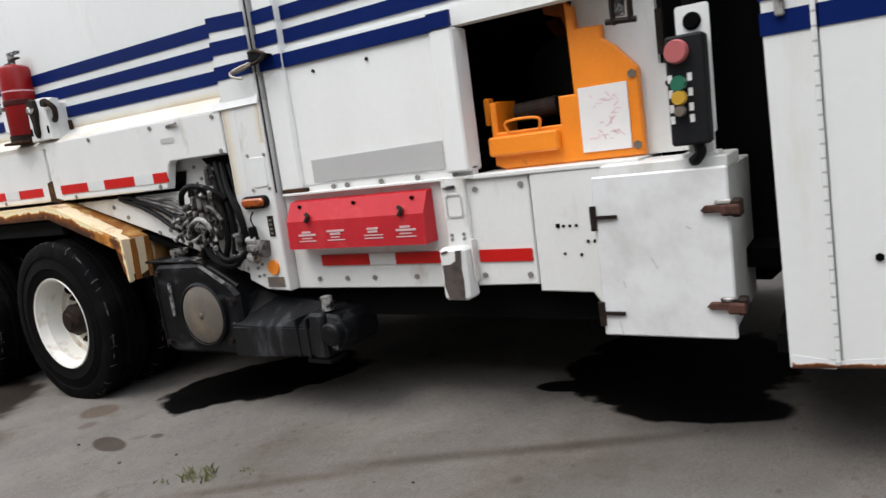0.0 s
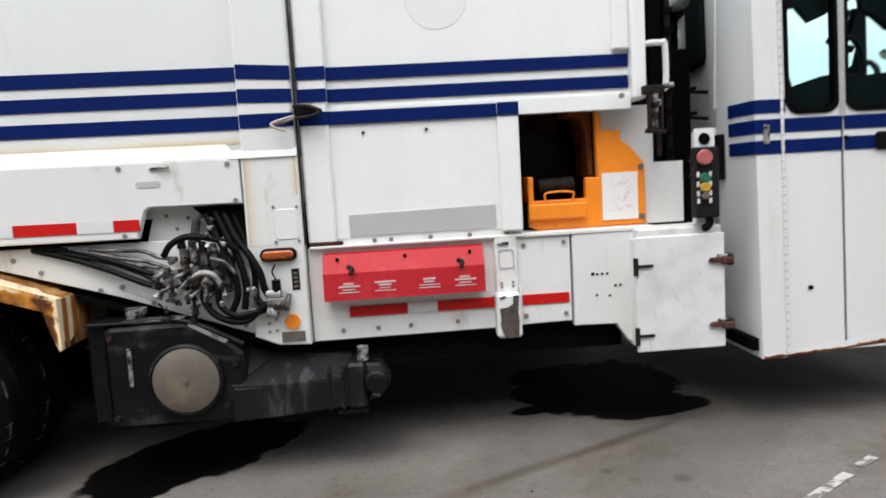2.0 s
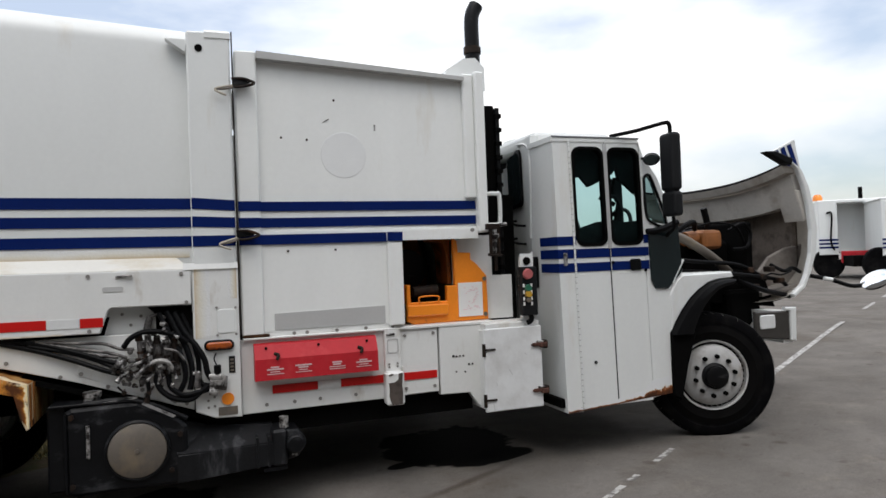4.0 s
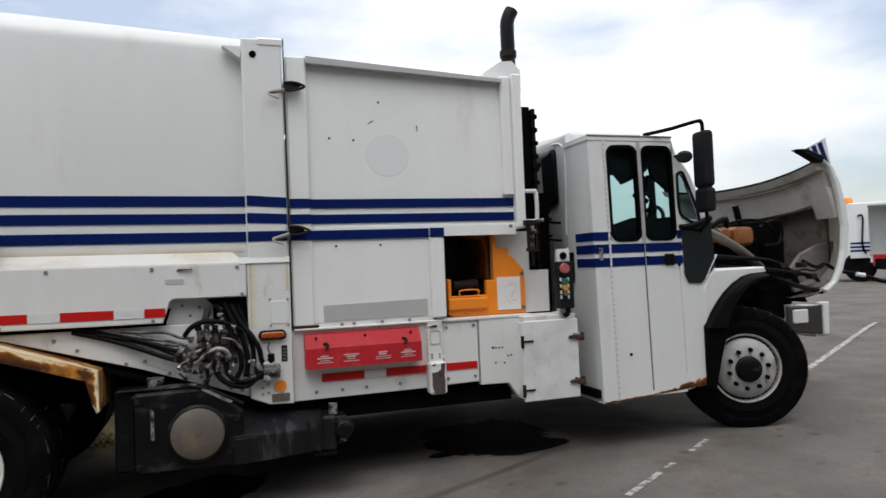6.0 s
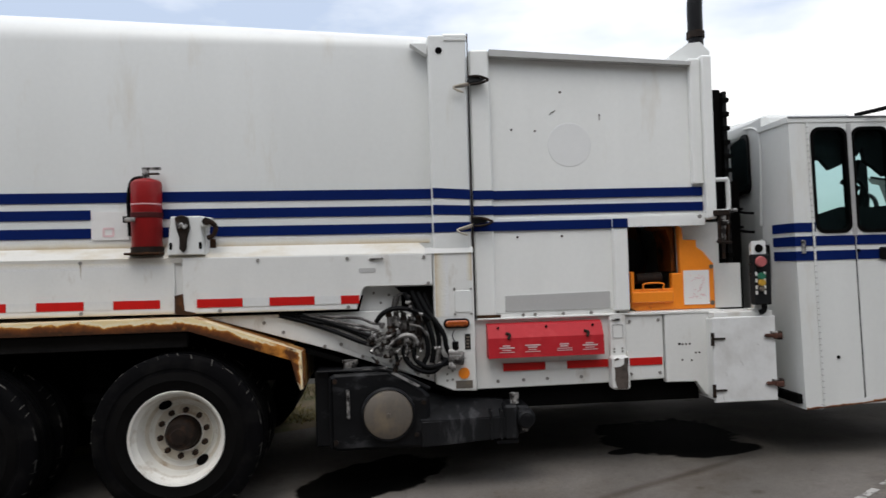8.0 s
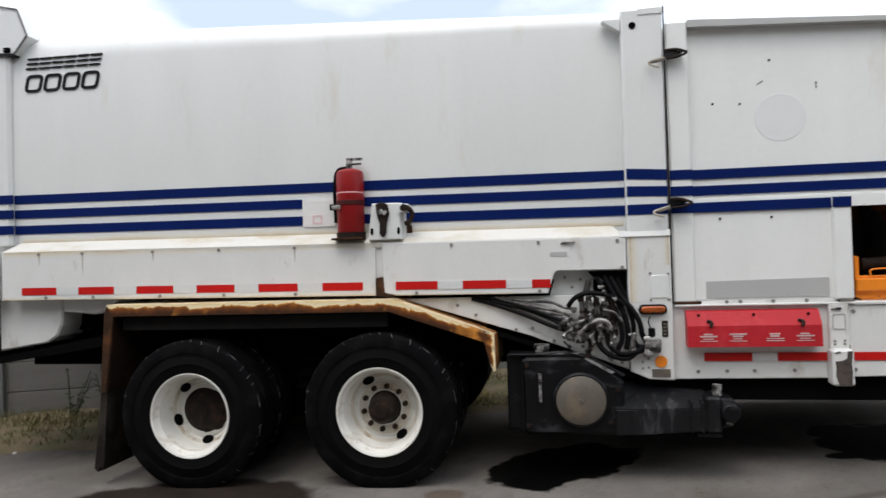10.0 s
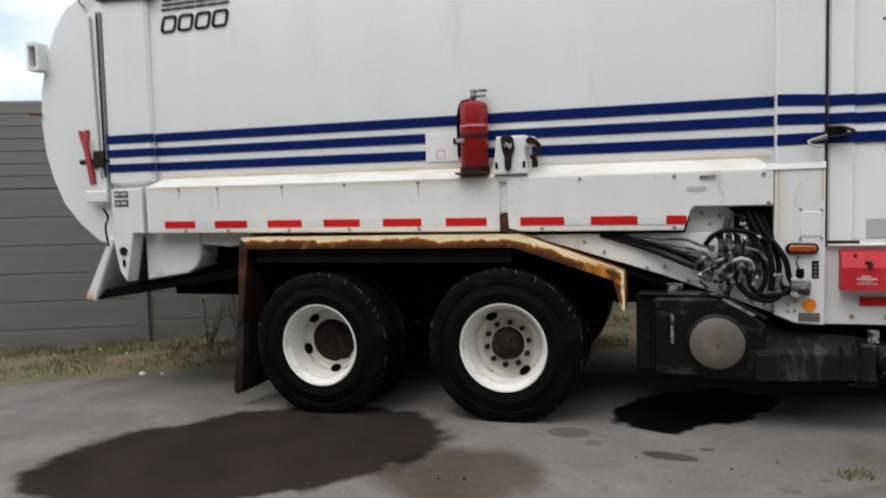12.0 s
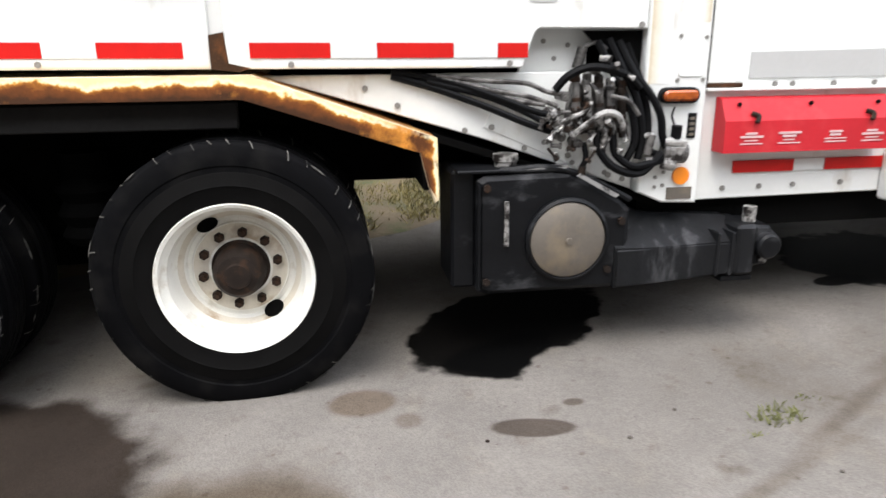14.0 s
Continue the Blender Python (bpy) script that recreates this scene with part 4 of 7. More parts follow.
def lug_edges(r):
    """Chalky worn edges of the shoulder lugs, standing a little proud of the rubber."""
    rng, bm, n = random.Random(31), bmesh.new(), 46
    for k in range(n):
        a0 = 2 * math.pi * (k + rng.uniform(-0.12, 0.12)) / n
        slant, w = rng.uniform(0.030, 0.055), rng.uniform(0.0015, 0.003)
        line = [(r - rng.uniform(0.010, 0.028), 0.000, 0.1), (r - 0.005, 0.011, 0.5), (r + 0.0005, rng.uniform(0.022, 0.040), 0.8)]
        if rng.random() < 0.22:
            continue
        rows = []
        for rad, y, u in line:
            a = a0 + slant * u
            rows.append([bm.verts.new(((rad + 0.002) * math.cos(a + s * w / rad), y - 0.003, (rad + 0.002) * math.sin(a + s * w / rad))) for s in (-1, 1)])
        for p, q in zip(rows, rows[1:]):
            bm.faces.new((p[0], p[1], q[1], q[0]))
    # broken chalky line round the shoulder
    a = 0.0
    while a < 2 * math.pi:
        span = rng.uniform(0.05, 0.22)
        if rng.random() < 0.34:
            n_seg, w = max(2, int(span / 0.03)), rng.uniform(0.0012, 0.003)
            rows = []
            for k in range(n_seg + 1):
                b, q = a + span * k / n_seg, w * (1 if 0 < k < n_seg else 0.3)
                rows.append([bm.verts.new(((rad + 0.0015) * math.cos(b), y, (rad + 0.0015) * math.sin(b))) for rad, y in ((r - 0.004 - q, 0.0095 - q), (r - 0.004 + q, 0.0105 + q))])
            for p, q in zip(rows, rows[1:]):
                bm.faces.new((p[0], p[1], q[1], q[0]))
        a += span + rng.uniform(0.01, 0.08)
    return bm


TYRE_ME, LUG_ME, BAND_ME = None, None, None


def wheel(name, label, at, dish=0.15, convex=False, hub_y=0.0, hub_r=0.095, nuts=True, flip=False, holes=(20, 200), hub_mat=None, steer=0, size=1.0, stain=False):
    global TYRE_ME, LUG_ME, BAND_ME
    w = new(name)
    w.parent = truck
    w["label"] = label
    if TYRE_ME is None:
        t = part("tyre", tyre_mesh(0.508, 0.27), RUBBER, w, "black worn truck tyre", True)
        TYRE_ME = t.data
    else:
        t = new("tyre", TYRE_ME)
        t.parent = w
        t["label"] = "black worn truck tyre"
    if LUG_ME is None:
        LUG_ME = tagged(part("lug_edges", lug_edges(0.508), LUGDUST, w, "chalky worn lug edges"), kind="stuff").data
        BAND_ME = part("sidewall_band", lathe([(0.288, 0.0), (0.292, -0.006), (0.30, -0.0085), (0.345, -0.0085), (0.352, -0.013), (0.358, -0.0085), (0.395, -0.007), (0.40, -0.004)], 72), TYREDUST, w, "dusty raised sidewall band", True).data
    elif not flip:
        for nm, me in (("lug_edges", LUG_ME), ("sidewall_band", BAND_ME)):
            o = new(nm, me)
            o.parent = w
            if nm == "lug_edges":
                tagged(o, kind="stuff")
    part("rim", rim_lathe(dish, convex), FRONTRIM if convex else RIM, w, "white painted wheel rim", True)
    face = -0.045 if convex else dish - 0.010
    if not convex:
        part("rust_ring", lathe([(0.236, dish - 0.034), (0.228, dish - 0.030), (0.216, dish - 0.022), (0.210, dish - 0.016)], 40), RIMRUST, w, "brown stained ring in the rim", True)
    else:
        # dark ring paints the shadow between disc and lip, along with dirt
        part("groove_ring", lathe([(0.2735, -0.0005), (0.2645, 0.045), (0.258, 0.09), (0.254, 0.09), (0.2525, 0.032)], 40), HUBDIRT, w, "dirt and painted shadow in the rim's groove", True)
    if convex:
        prof = [(0.11, face + 0.01), (0.105, face - 0.02), (0.088, face - 0.028), (0.085, face - 0.055), (0.06, face - 0.065), (0.0, face - 0.065)]
    else:
        prof = [(hub_r * 1.18, dish), (hub_r * 1.16, dish - 0.014), (hub_r * 1.04, dish - 0.022), (hub_r, min(hub_y + 0.03, dish - 0.024)), (hub_r - 0.02, hub_y), (0.05, hub_y - 0.005), (0.045, hub_y - 0.015), (0.0, hub_y - 0.015)]
    part("hub", lathe(prof, 32), hub_mat or HUBDIRT, w, "greasy dark wheel hub", True)
    if nuts:
        nr = 0.160 if convex else 0.143
        me = None
        for k in range(10):
            a = 2 * math.pi * (k + 0.3) / 10
            if me is None:
                nb = rod((0, 0.004, 0), (0, -0.024, 0), 0.019, 6)
                rod((0, -0.02, 0), (0, -0.036, 0), 0.011, 8, nb)
                n = part("wheel_nut", nb, HUBDIRT if not convex else DARK, w)
                me = n.data
            else:
                n = new("wheel_nut", me)
                n.parent = w
            n.location = (nr * math.cos(a), face, nr * math.sin(a))
    if not convex and not flip and nuts:
        part("disc_face", lathe([(0.176, dish - 0.0112), (0.12, dish - 0.0112)], 40), RIMRUST, w, "rust-stained wheel disc", True)
    if stain:
        sb = bmesh.new()
        bmesh.ops.create_circle(sb, cap_ends=True, segments=28, radius=0.15)
        for v in sb.verts:
            v.co *= 1 + 0.10 * noise.noise(v.co * 14)
        # dark patch offset to the right: brown dirt plus the hub's painted shadow
        part("hub_shade_and_dirt", moved(sb, pose(0.035, dish - 0.0125, -0.005, 90, 0, 0)), HUBDIRT, w, "brown dirt and painted shadow beside the hub")
    for a in holes:
        rr = 0.206 if not convex else 0.240
        hb = bmesh.new()
        bmesh.ops.create_circle(hb, cap_ends=True, segments=16, radius=0.043)
        moved(hb, Matrix.Rotation(radians(90), 4, "X"))
        for v in hb.verts:
            v.co.z *= 0.72
        part("hand_hole", moved(hb, pose(rr * math.cos(radians(a)), (dish - 0.022) if not convex else 0.034, rr * math.sin(radians(a)), 0, 90 - a, 0) @ pose(0, 0, 0, 0 if convex else 30, 0, 0)), DARK, w)
    w.matrix_basis = pose(*at, 0, 0, 180 if flip else steer) @ Matrix.Scale(size, 4)
    return w


HZ = 0.486
W1, W2, WF = -1.905, -3.222, 3.42
wheel("wheel", "rear wheel with dished white rim, beside the lifting arm", (W1, -0.13, ground_z(W1) + HZ), dish=0.17, hub_y=0.05, holes=(121, -57))
wheel("wheel", "rearmost wheel with dished white rim and rusty hub", (W2, -0.13, ground_z(W2) + HZ), dish=0.215, hub_y=0.165, hub_r=0.132, nuts=False, holes=(131, 200, -83), stain=True)
wheel("wheel", "front wheel with flat white rim and dark nuts", (WF, -0.065, ground_z(WF) + 0.464), convex=True, holes=(138, -48), steer=-22, hub_mat=BLACK, size=0.94)
for x in (W1, W2):
    wheel("wheel", "inner twin wheel on the rear axle", (x, 0.20, ground_z(x) + HZ), nuts=False, holes=())
    wheel("wheel", "far-side inner twin wheel", (x, 2.16, ground_z(x) + HZ), flip=True, nuts=False, holes=())
    wheel("wheel", "far-side rear wheel", (x, 2.5, ground_z(x) + HZ), flip=True, nuts=False, holes=())
wheel("wheel", "far-side front wheel", (WF, 2.5, ground_z(WF) + HZ), convex=True, flip=True, nuts=False, holes=())


def build_fender():
    Y = -0.105
    edge = [(-3.84, 1.208), (-1.80, 1.208), (-1.152, 0.978), (-1.148, 0.745)]
    inner = [(-3.79, 1.128), (-1.83, 1.128), (-1.215, 0.925), (-1.185, 0.80)]
    f = part("rear_fender", plate(edge + [(-1.162, 0.735)] + inner[::-1], Y, Y + 0.025, 0.004), CREAM, truck, "rust-eaten cream-white steel mudguard")
    part("rust_edge", strip(inner, edge, Y - 0.003), FENDERRUST, f, "cream paint lifting off flaking brown rust")
    top = [(-3.84, 1.208), (-1.80, 1.208), (-1.155, 0.975), (-1.150, 0.745), (-1.165, 0.745), (-1.175, 0.965), (-1.805, 1.18), (-3.84, 1.18)]
    part("fender_top", prism(top, "y", Y + 0.027, 0.60), CREAM, f)
    # rust creeping over the sloping top and down the end face
    bands = bmesh.new()
    rng = random.Random(8)
    line = [(-1.80 + 0.645 * k / 16, 1.2105 - 0.233 * k / 16) for k in range(17)]
    rows = [[bands.verts.new((x, y, z)) for y in (-0.012 + rng.uniform(-0.008, 0.012) - 0.03 * (k > 13), 0.055, 0.30)] for k, (x, z) in enumerate(line)]
    for p, q in zip(rows, rows[1:]):
        for k in range(2):
            bands.faces.new((p[k], q[k], q[k + 1], p[k + 1]))
    part("rust_band", bands, STREAK, f, "brown rust along the mudguard's inner edge")
    for y0, y1, yb0, yb1, lip in ((-0.058, -0.028, -0.066, -0.030, 0.80), (0.030, 0.062, 0.020, 0.070, 0.79), (0.085, 0.20, 0.075, 0.21, 0.80)):
        part("rust_streak", prism([(y0, 0.973), (y1, 0.973), (y1 + 0.003, 0.90), (yb1, lip), (yb1, 0.747), (yb0, 0.747), (yb0, lip + 0.015), (y0 - 0.003, 0.88)], "x", -1.1525, -1.1465), STREAK, f, "brown rust streak down the end")
    part("rust_streak", prism([(-0.075, 0.780), (-0.03, 0.765), (0.02, 0.785), (0.075, 0.77), (0.20, 0.785), (0.20, 0.744), (-0.075, 0.744)], "x", -1.1515, -1.1472), LEGRUST, f, "dark rusted lower edge")
    part("fender_lining", prism([(x, z - 0.018) for x, z in top[:3]] + [(-1.18, 0.78), (-1.20, 0.78), (-1.21, 0.94), (-1.82, 1.15), (-3.82, 1.15)], "y", Y + 0.03, 0.60), DARK, f)
    part("fender_flap", plate([(-3.965, 0.075), (-3.94, 0.05), (-3.925, 0.09), (-3.905, 0.06), (-3.89, 0.13), (-3.855, 0.62), (-3.90, 0.62)], Y + 0.01, 0.62), MUDFLAP, f, "muddy torn mud flap")
    part("fender_leg", plate([(-3.90, 0.60), (-3.86, 0.60), (-3.79, 1.128), (-3.84, 1.208), (-3.86, 1.15)], Y, Y + 0.02, 0.003), LEGRUST, f, "rusted fender leg")
    part("fender_beam", box(-3.78, -1.86, -0.02, 0.03, 1.02, 1.115, 0.005), BEAM, f, "dark steel beam inside the mudguard")
    part("fender_back", prism([(-3.885, 0.60), (-3.84, 1.18), (-3.80, 1.18), (-3.85, 0.60)], "y", Y + 0.022, 0.60), LEGSHADE, f)


build_fender()


def build_chassis():
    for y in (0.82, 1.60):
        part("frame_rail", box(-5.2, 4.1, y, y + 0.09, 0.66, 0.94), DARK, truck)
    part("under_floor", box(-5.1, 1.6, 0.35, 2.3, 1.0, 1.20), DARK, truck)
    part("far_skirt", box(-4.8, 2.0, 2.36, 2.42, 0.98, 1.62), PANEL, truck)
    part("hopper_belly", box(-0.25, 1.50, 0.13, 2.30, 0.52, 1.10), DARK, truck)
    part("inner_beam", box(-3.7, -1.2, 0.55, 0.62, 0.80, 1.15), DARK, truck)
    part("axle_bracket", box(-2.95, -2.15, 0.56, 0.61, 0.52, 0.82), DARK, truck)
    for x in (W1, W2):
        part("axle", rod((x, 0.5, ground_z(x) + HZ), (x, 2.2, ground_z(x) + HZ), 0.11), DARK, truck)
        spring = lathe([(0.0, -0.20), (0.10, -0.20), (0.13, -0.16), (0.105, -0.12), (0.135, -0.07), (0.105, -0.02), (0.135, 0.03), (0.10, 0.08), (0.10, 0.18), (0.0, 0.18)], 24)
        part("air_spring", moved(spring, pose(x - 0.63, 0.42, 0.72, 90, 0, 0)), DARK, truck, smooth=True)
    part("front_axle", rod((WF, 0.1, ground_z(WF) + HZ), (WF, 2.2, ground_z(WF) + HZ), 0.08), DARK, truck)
    # two unseen boxes added to keep far-side light from below the truck
    part("far_tail_blocker", box(-4.6, -3.85, 2.0, 2.34, 0.36, 0.9, 0.03), DARK, truck)
    part("far_blocker", box(-0.5, 1.9, 1.85, 2.34, 0.24, 0.86, 0.06), DARK, truck, "dark box added to block far-side light")
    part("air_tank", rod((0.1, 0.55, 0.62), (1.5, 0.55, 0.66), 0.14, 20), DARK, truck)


build_chassis()


# ---------------------------------------------------------------- lifting arm below the apron
def build_arm():
    arm = part("lift_arm", plate([(-0.99, 0.80), (-0.96, 0.82), (-0.62, 0.825), (-0.40, 0.705), (-0.36, 0.66), (-0.36, 0.345), (-0.42, 0.335), (-0.95, 0.335), (-0.99, 0.355)], -0.06, 0.30, 0.02), ARMBLACK, truck, "black scuffed lifting arm base")
    beam, rows = bmesh.new(), []
    for x, z0, z1, z2, yb in ((-0.42, 0.337, 0.50, 0.675, 0.10), (-0.24, 0.350, 0.505, 0.615, 0.10), (0.13, 0.372, 0.508, 0.588, 0.07)):
        rows.append([beam.verts.new((x, y, z)) for y, z in ((-0.078, z0), (-0.078, z1), (yb, z2), (0.22, z2), (0.22, z0))])
    for a, b in zip(rows, rows[1:]):
        for k in range(5):
            beam.faces.new((a[k], a[(k + 1) % 5], b[(k + 1) % 5], b[k]))
    beam.faces.new(rows[0])
    beam.faces.new(rows[-1][::-1])
    bmesh.ops.bevel(beam, geom=[e for e in beam.edges if all(v.co.y < -0.05 for v in e.verts)], offset=0.008, segments=2, affect="EDGES")
    part("arm_beam", beam, ARMWORN, arm, "worn black beam with scraped paint")
    part("arm_end", box(0.11, 0.20, -0.085, 0.23, 0.36, 0.578, 0.014), ARMWORN, arm)
    part("arm_pivot", plate([(0.20, 0.385), (0.27, 0.40), (0.295, 0.44), (0.295, 0.53), (0.27, 0.565), (0.20, 0.57)], -0.06, 0.20, 0.012), ARMBLACK, arm)
    part("pivot_pin", moved(lathe([(0.0, -0.105), (0.045, -0.105), (0.055, -0.095), (0.055, -0.06), (0.068, -0.055), (0.068, 0.02), (0.0, 0.02)], 20), pose(0.25, 0, 0.485)), ARMBLACK, arm, smooth=True)
    part("worn_label", prism([(-0.60, 0.812), (-0.585, 0.822), (-0.42, 0.730), (-0.435, 0.718)], "y", -0.076, -0.070), STICKER, arm, "scuffed pale sticker")
    part("worn_label", prism([(-0.80, 0.838), (-0.74, 0.845), (-0.62, 0.846), (-0.64, 0.838)], "y", -0.052, 0.02), STICKER, arm, "scuffed pale sticker")
    part("grease_cup", rod((0.19, -0.02, 0.58), (0.19, -0.02, 0.645), 0.028, 10), STEEL, arm)
    part("arm_foot", box(0.06, 0.20, -0.07, 0.05, 0.335, 0.355), ARMBLACK, arm)
    rim = lathe([(0.172, 0.02), (0.172, -0.012), (0.160, -0.02), (0.155, -0.012), (0.155, 0.02)], 40)
    part("disc_rim", moved(rim, pose(-0.626, -0.066, 0.555)), ARMBLACK, arm, smooth=True)
    disc = lathe([(0.154, 0.012), (0.154, -0.012), (0.146, -0.018), (0.05, -0.024), (0.014, -0.024), (0.012, -0.034), (0.0, -0.034)], 40)
    part("cover_disc", moved(disc, pose(-0.626, -0.066, 0.555)), GREYPLATE, arm, "grey-brown round cover plate", True)
    cap = lathe([(0.0, -0.03), (0.040, -0.03), (0.045, -0.02), (0.045, 0.0), (0.05, 0.004), (0.05, 0.03), (0.0, 0.03)], 20)
    part("filler_cap", moved(cap, pose(-0.86, 0.03, 0.862, 90, 0, 0)), STEEL, arm, "steel filler cap", True)
    part("sight_glass", rod((-0.875, -0.066, 0.54), (-0.875, -0.066, 0.72), 0.010), STEEL, arm)
    part("top_pipe", tube([(-0.90, -0.03, 0.835), (-0.70, -0.04, 0.842), (-0.55, -0.04, 0.80), (-0.36, -0.04, 0.70)], 0.014), ARMBLACK, arm)
    part("end_cap", box(-1.085, -0.985, -0.005, 0.28, 0.355, 0.835, 0.012), ARMBLACK, arm)
    part("top_plate", box(-1.07, -0.66, -0.05, 0.28, 0.828, 0.842, 0.004), ARMBLACK, arm)
    for x, z in ((-0.955, 0.775), (-0.955, 0.395), (-0.40, 0.395), (-0.40, 0.62), (-0.45, 0.42)):
        part("arm_bolt", rod((x, -0.062, z), (x, -0.076, z), 0.016, 6), HUBDIRT, arm)
    part("weld_seam", tube([(-0.985, -0.062, 0.36), (-0.985, -0.064, 0.55), (-0.985, -0.062, 0.79)], 0.007, 6, 4), ARMBLACK, arm)
    for z in (0.42, 0.50):
        part("pivot_washer", rod((0.245, -0.058, z), (0.245, -0.072, z), 0.018, 12), STEEL, arm)
    for x in (0.02, 0.085):
        part("arm_rib", plate([(x, 0.365), (x + 0.014, 0.365), (x + 0.014, 0.55), (x, 0.55)], -0.086, 0.05, 0.003), ARMWORN, arm)


build_arm()


# ---------------------------------------------------------------- valves and hoses
def build_valves():
    rng = random.Random(4)

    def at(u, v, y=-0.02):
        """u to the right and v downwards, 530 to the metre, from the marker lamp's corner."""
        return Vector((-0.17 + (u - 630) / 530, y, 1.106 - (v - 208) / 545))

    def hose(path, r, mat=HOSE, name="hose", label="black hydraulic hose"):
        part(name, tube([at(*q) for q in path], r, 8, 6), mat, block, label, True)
    block = part("valve_block", moved(box(-0.115, 0.115, 0.0, 0.11, -0.085, 0.085, 0.010), pose(-0.500, 0, 1.062, 0, 10, 0)), DULLSTEEL, truck, "dirty hydraulic valve block")
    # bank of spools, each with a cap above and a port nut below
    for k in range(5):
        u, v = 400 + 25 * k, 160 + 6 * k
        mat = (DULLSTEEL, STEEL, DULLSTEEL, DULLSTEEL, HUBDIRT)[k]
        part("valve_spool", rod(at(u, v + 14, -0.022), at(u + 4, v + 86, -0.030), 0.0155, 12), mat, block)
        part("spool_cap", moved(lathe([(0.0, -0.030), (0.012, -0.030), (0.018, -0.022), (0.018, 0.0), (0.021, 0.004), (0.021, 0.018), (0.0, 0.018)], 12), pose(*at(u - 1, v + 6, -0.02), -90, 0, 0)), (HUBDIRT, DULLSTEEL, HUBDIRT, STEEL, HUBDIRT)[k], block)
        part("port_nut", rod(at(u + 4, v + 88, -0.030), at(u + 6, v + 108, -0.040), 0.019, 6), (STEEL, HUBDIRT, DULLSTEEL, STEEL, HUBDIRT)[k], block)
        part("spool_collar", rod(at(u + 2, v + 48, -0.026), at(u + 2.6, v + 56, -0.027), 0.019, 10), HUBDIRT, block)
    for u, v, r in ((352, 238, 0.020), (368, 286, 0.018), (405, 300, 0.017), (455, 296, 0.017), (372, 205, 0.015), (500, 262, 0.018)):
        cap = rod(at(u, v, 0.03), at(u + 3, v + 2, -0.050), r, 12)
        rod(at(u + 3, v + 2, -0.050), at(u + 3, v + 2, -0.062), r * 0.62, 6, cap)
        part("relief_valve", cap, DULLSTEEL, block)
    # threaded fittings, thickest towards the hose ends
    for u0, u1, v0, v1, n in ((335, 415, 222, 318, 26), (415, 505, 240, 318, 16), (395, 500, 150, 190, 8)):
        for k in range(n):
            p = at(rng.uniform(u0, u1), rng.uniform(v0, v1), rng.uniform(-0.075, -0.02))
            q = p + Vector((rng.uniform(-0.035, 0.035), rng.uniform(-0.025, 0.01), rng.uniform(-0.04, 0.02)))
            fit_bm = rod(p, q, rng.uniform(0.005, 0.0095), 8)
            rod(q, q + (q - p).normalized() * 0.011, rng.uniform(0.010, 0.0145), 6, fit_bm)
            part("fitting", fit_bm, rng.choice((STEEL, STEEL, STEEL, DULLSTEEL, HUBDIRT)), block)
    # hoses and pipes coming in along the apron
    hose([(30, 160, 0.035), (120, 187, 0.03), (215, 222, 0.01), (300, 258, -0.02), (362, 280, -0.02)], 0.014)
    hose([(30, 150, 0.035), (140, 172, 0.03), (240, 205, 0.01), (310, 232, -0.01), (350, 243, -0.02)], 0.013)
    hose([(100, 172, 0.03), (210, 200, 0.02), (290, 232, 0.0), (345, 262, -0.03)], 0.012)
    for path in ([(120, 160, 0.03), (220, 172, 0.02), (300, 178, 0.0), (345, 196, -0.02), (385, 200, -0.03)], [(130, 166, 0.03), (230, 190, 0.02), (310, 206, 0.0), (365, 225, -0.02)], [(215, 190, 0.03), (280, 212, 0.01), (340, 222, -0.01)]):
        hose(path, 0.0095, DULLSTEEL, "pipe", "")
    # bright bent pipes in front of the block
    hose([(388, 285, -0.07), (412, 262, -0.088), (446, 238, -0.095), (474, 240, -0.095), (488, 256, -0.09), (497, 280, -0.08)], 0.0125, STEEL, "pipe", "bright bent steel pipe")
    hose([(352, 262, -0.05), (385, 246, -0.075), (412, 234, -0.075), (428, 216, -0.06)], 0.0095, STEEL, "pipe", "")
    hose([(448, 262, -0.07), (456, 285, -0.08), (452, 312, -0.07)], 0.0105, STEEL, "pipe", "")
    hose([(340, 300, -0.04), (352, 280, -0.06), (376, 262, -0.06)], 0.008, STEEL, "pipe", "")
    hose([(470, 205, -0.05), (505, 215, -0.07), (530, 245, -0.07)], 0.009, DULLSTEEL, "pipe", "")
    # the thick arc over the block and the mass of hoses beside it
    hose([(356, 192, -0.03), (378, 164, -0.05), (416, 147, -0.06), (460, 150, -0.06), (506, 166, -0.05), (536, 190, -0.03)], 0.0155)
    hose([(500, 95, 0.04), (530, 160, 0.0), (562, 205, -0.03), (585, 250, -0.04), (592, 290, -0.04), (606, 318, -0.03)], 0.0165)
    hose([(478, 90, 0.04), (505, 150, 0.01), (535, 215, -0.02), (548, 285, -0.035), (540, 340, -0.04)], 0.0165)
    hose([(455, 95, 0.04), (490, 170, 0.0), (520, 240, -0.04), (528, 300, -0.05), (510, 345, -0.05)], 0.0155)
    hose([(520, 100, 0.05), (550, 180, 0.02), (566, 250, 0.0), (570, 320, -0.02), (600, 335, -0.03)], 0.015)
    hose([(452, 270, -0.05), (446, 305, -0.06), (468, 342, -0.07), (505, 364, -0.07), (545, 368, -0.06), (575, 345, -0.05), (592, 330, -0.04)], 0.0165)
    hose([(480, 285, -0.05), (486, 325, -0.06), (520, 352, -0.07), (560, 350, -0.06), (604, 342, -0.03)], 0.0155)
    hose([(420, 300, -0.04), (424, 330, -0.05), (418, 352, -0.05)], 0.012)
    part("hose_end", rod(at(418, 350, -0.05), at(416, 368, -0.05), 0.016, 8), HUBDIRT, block)
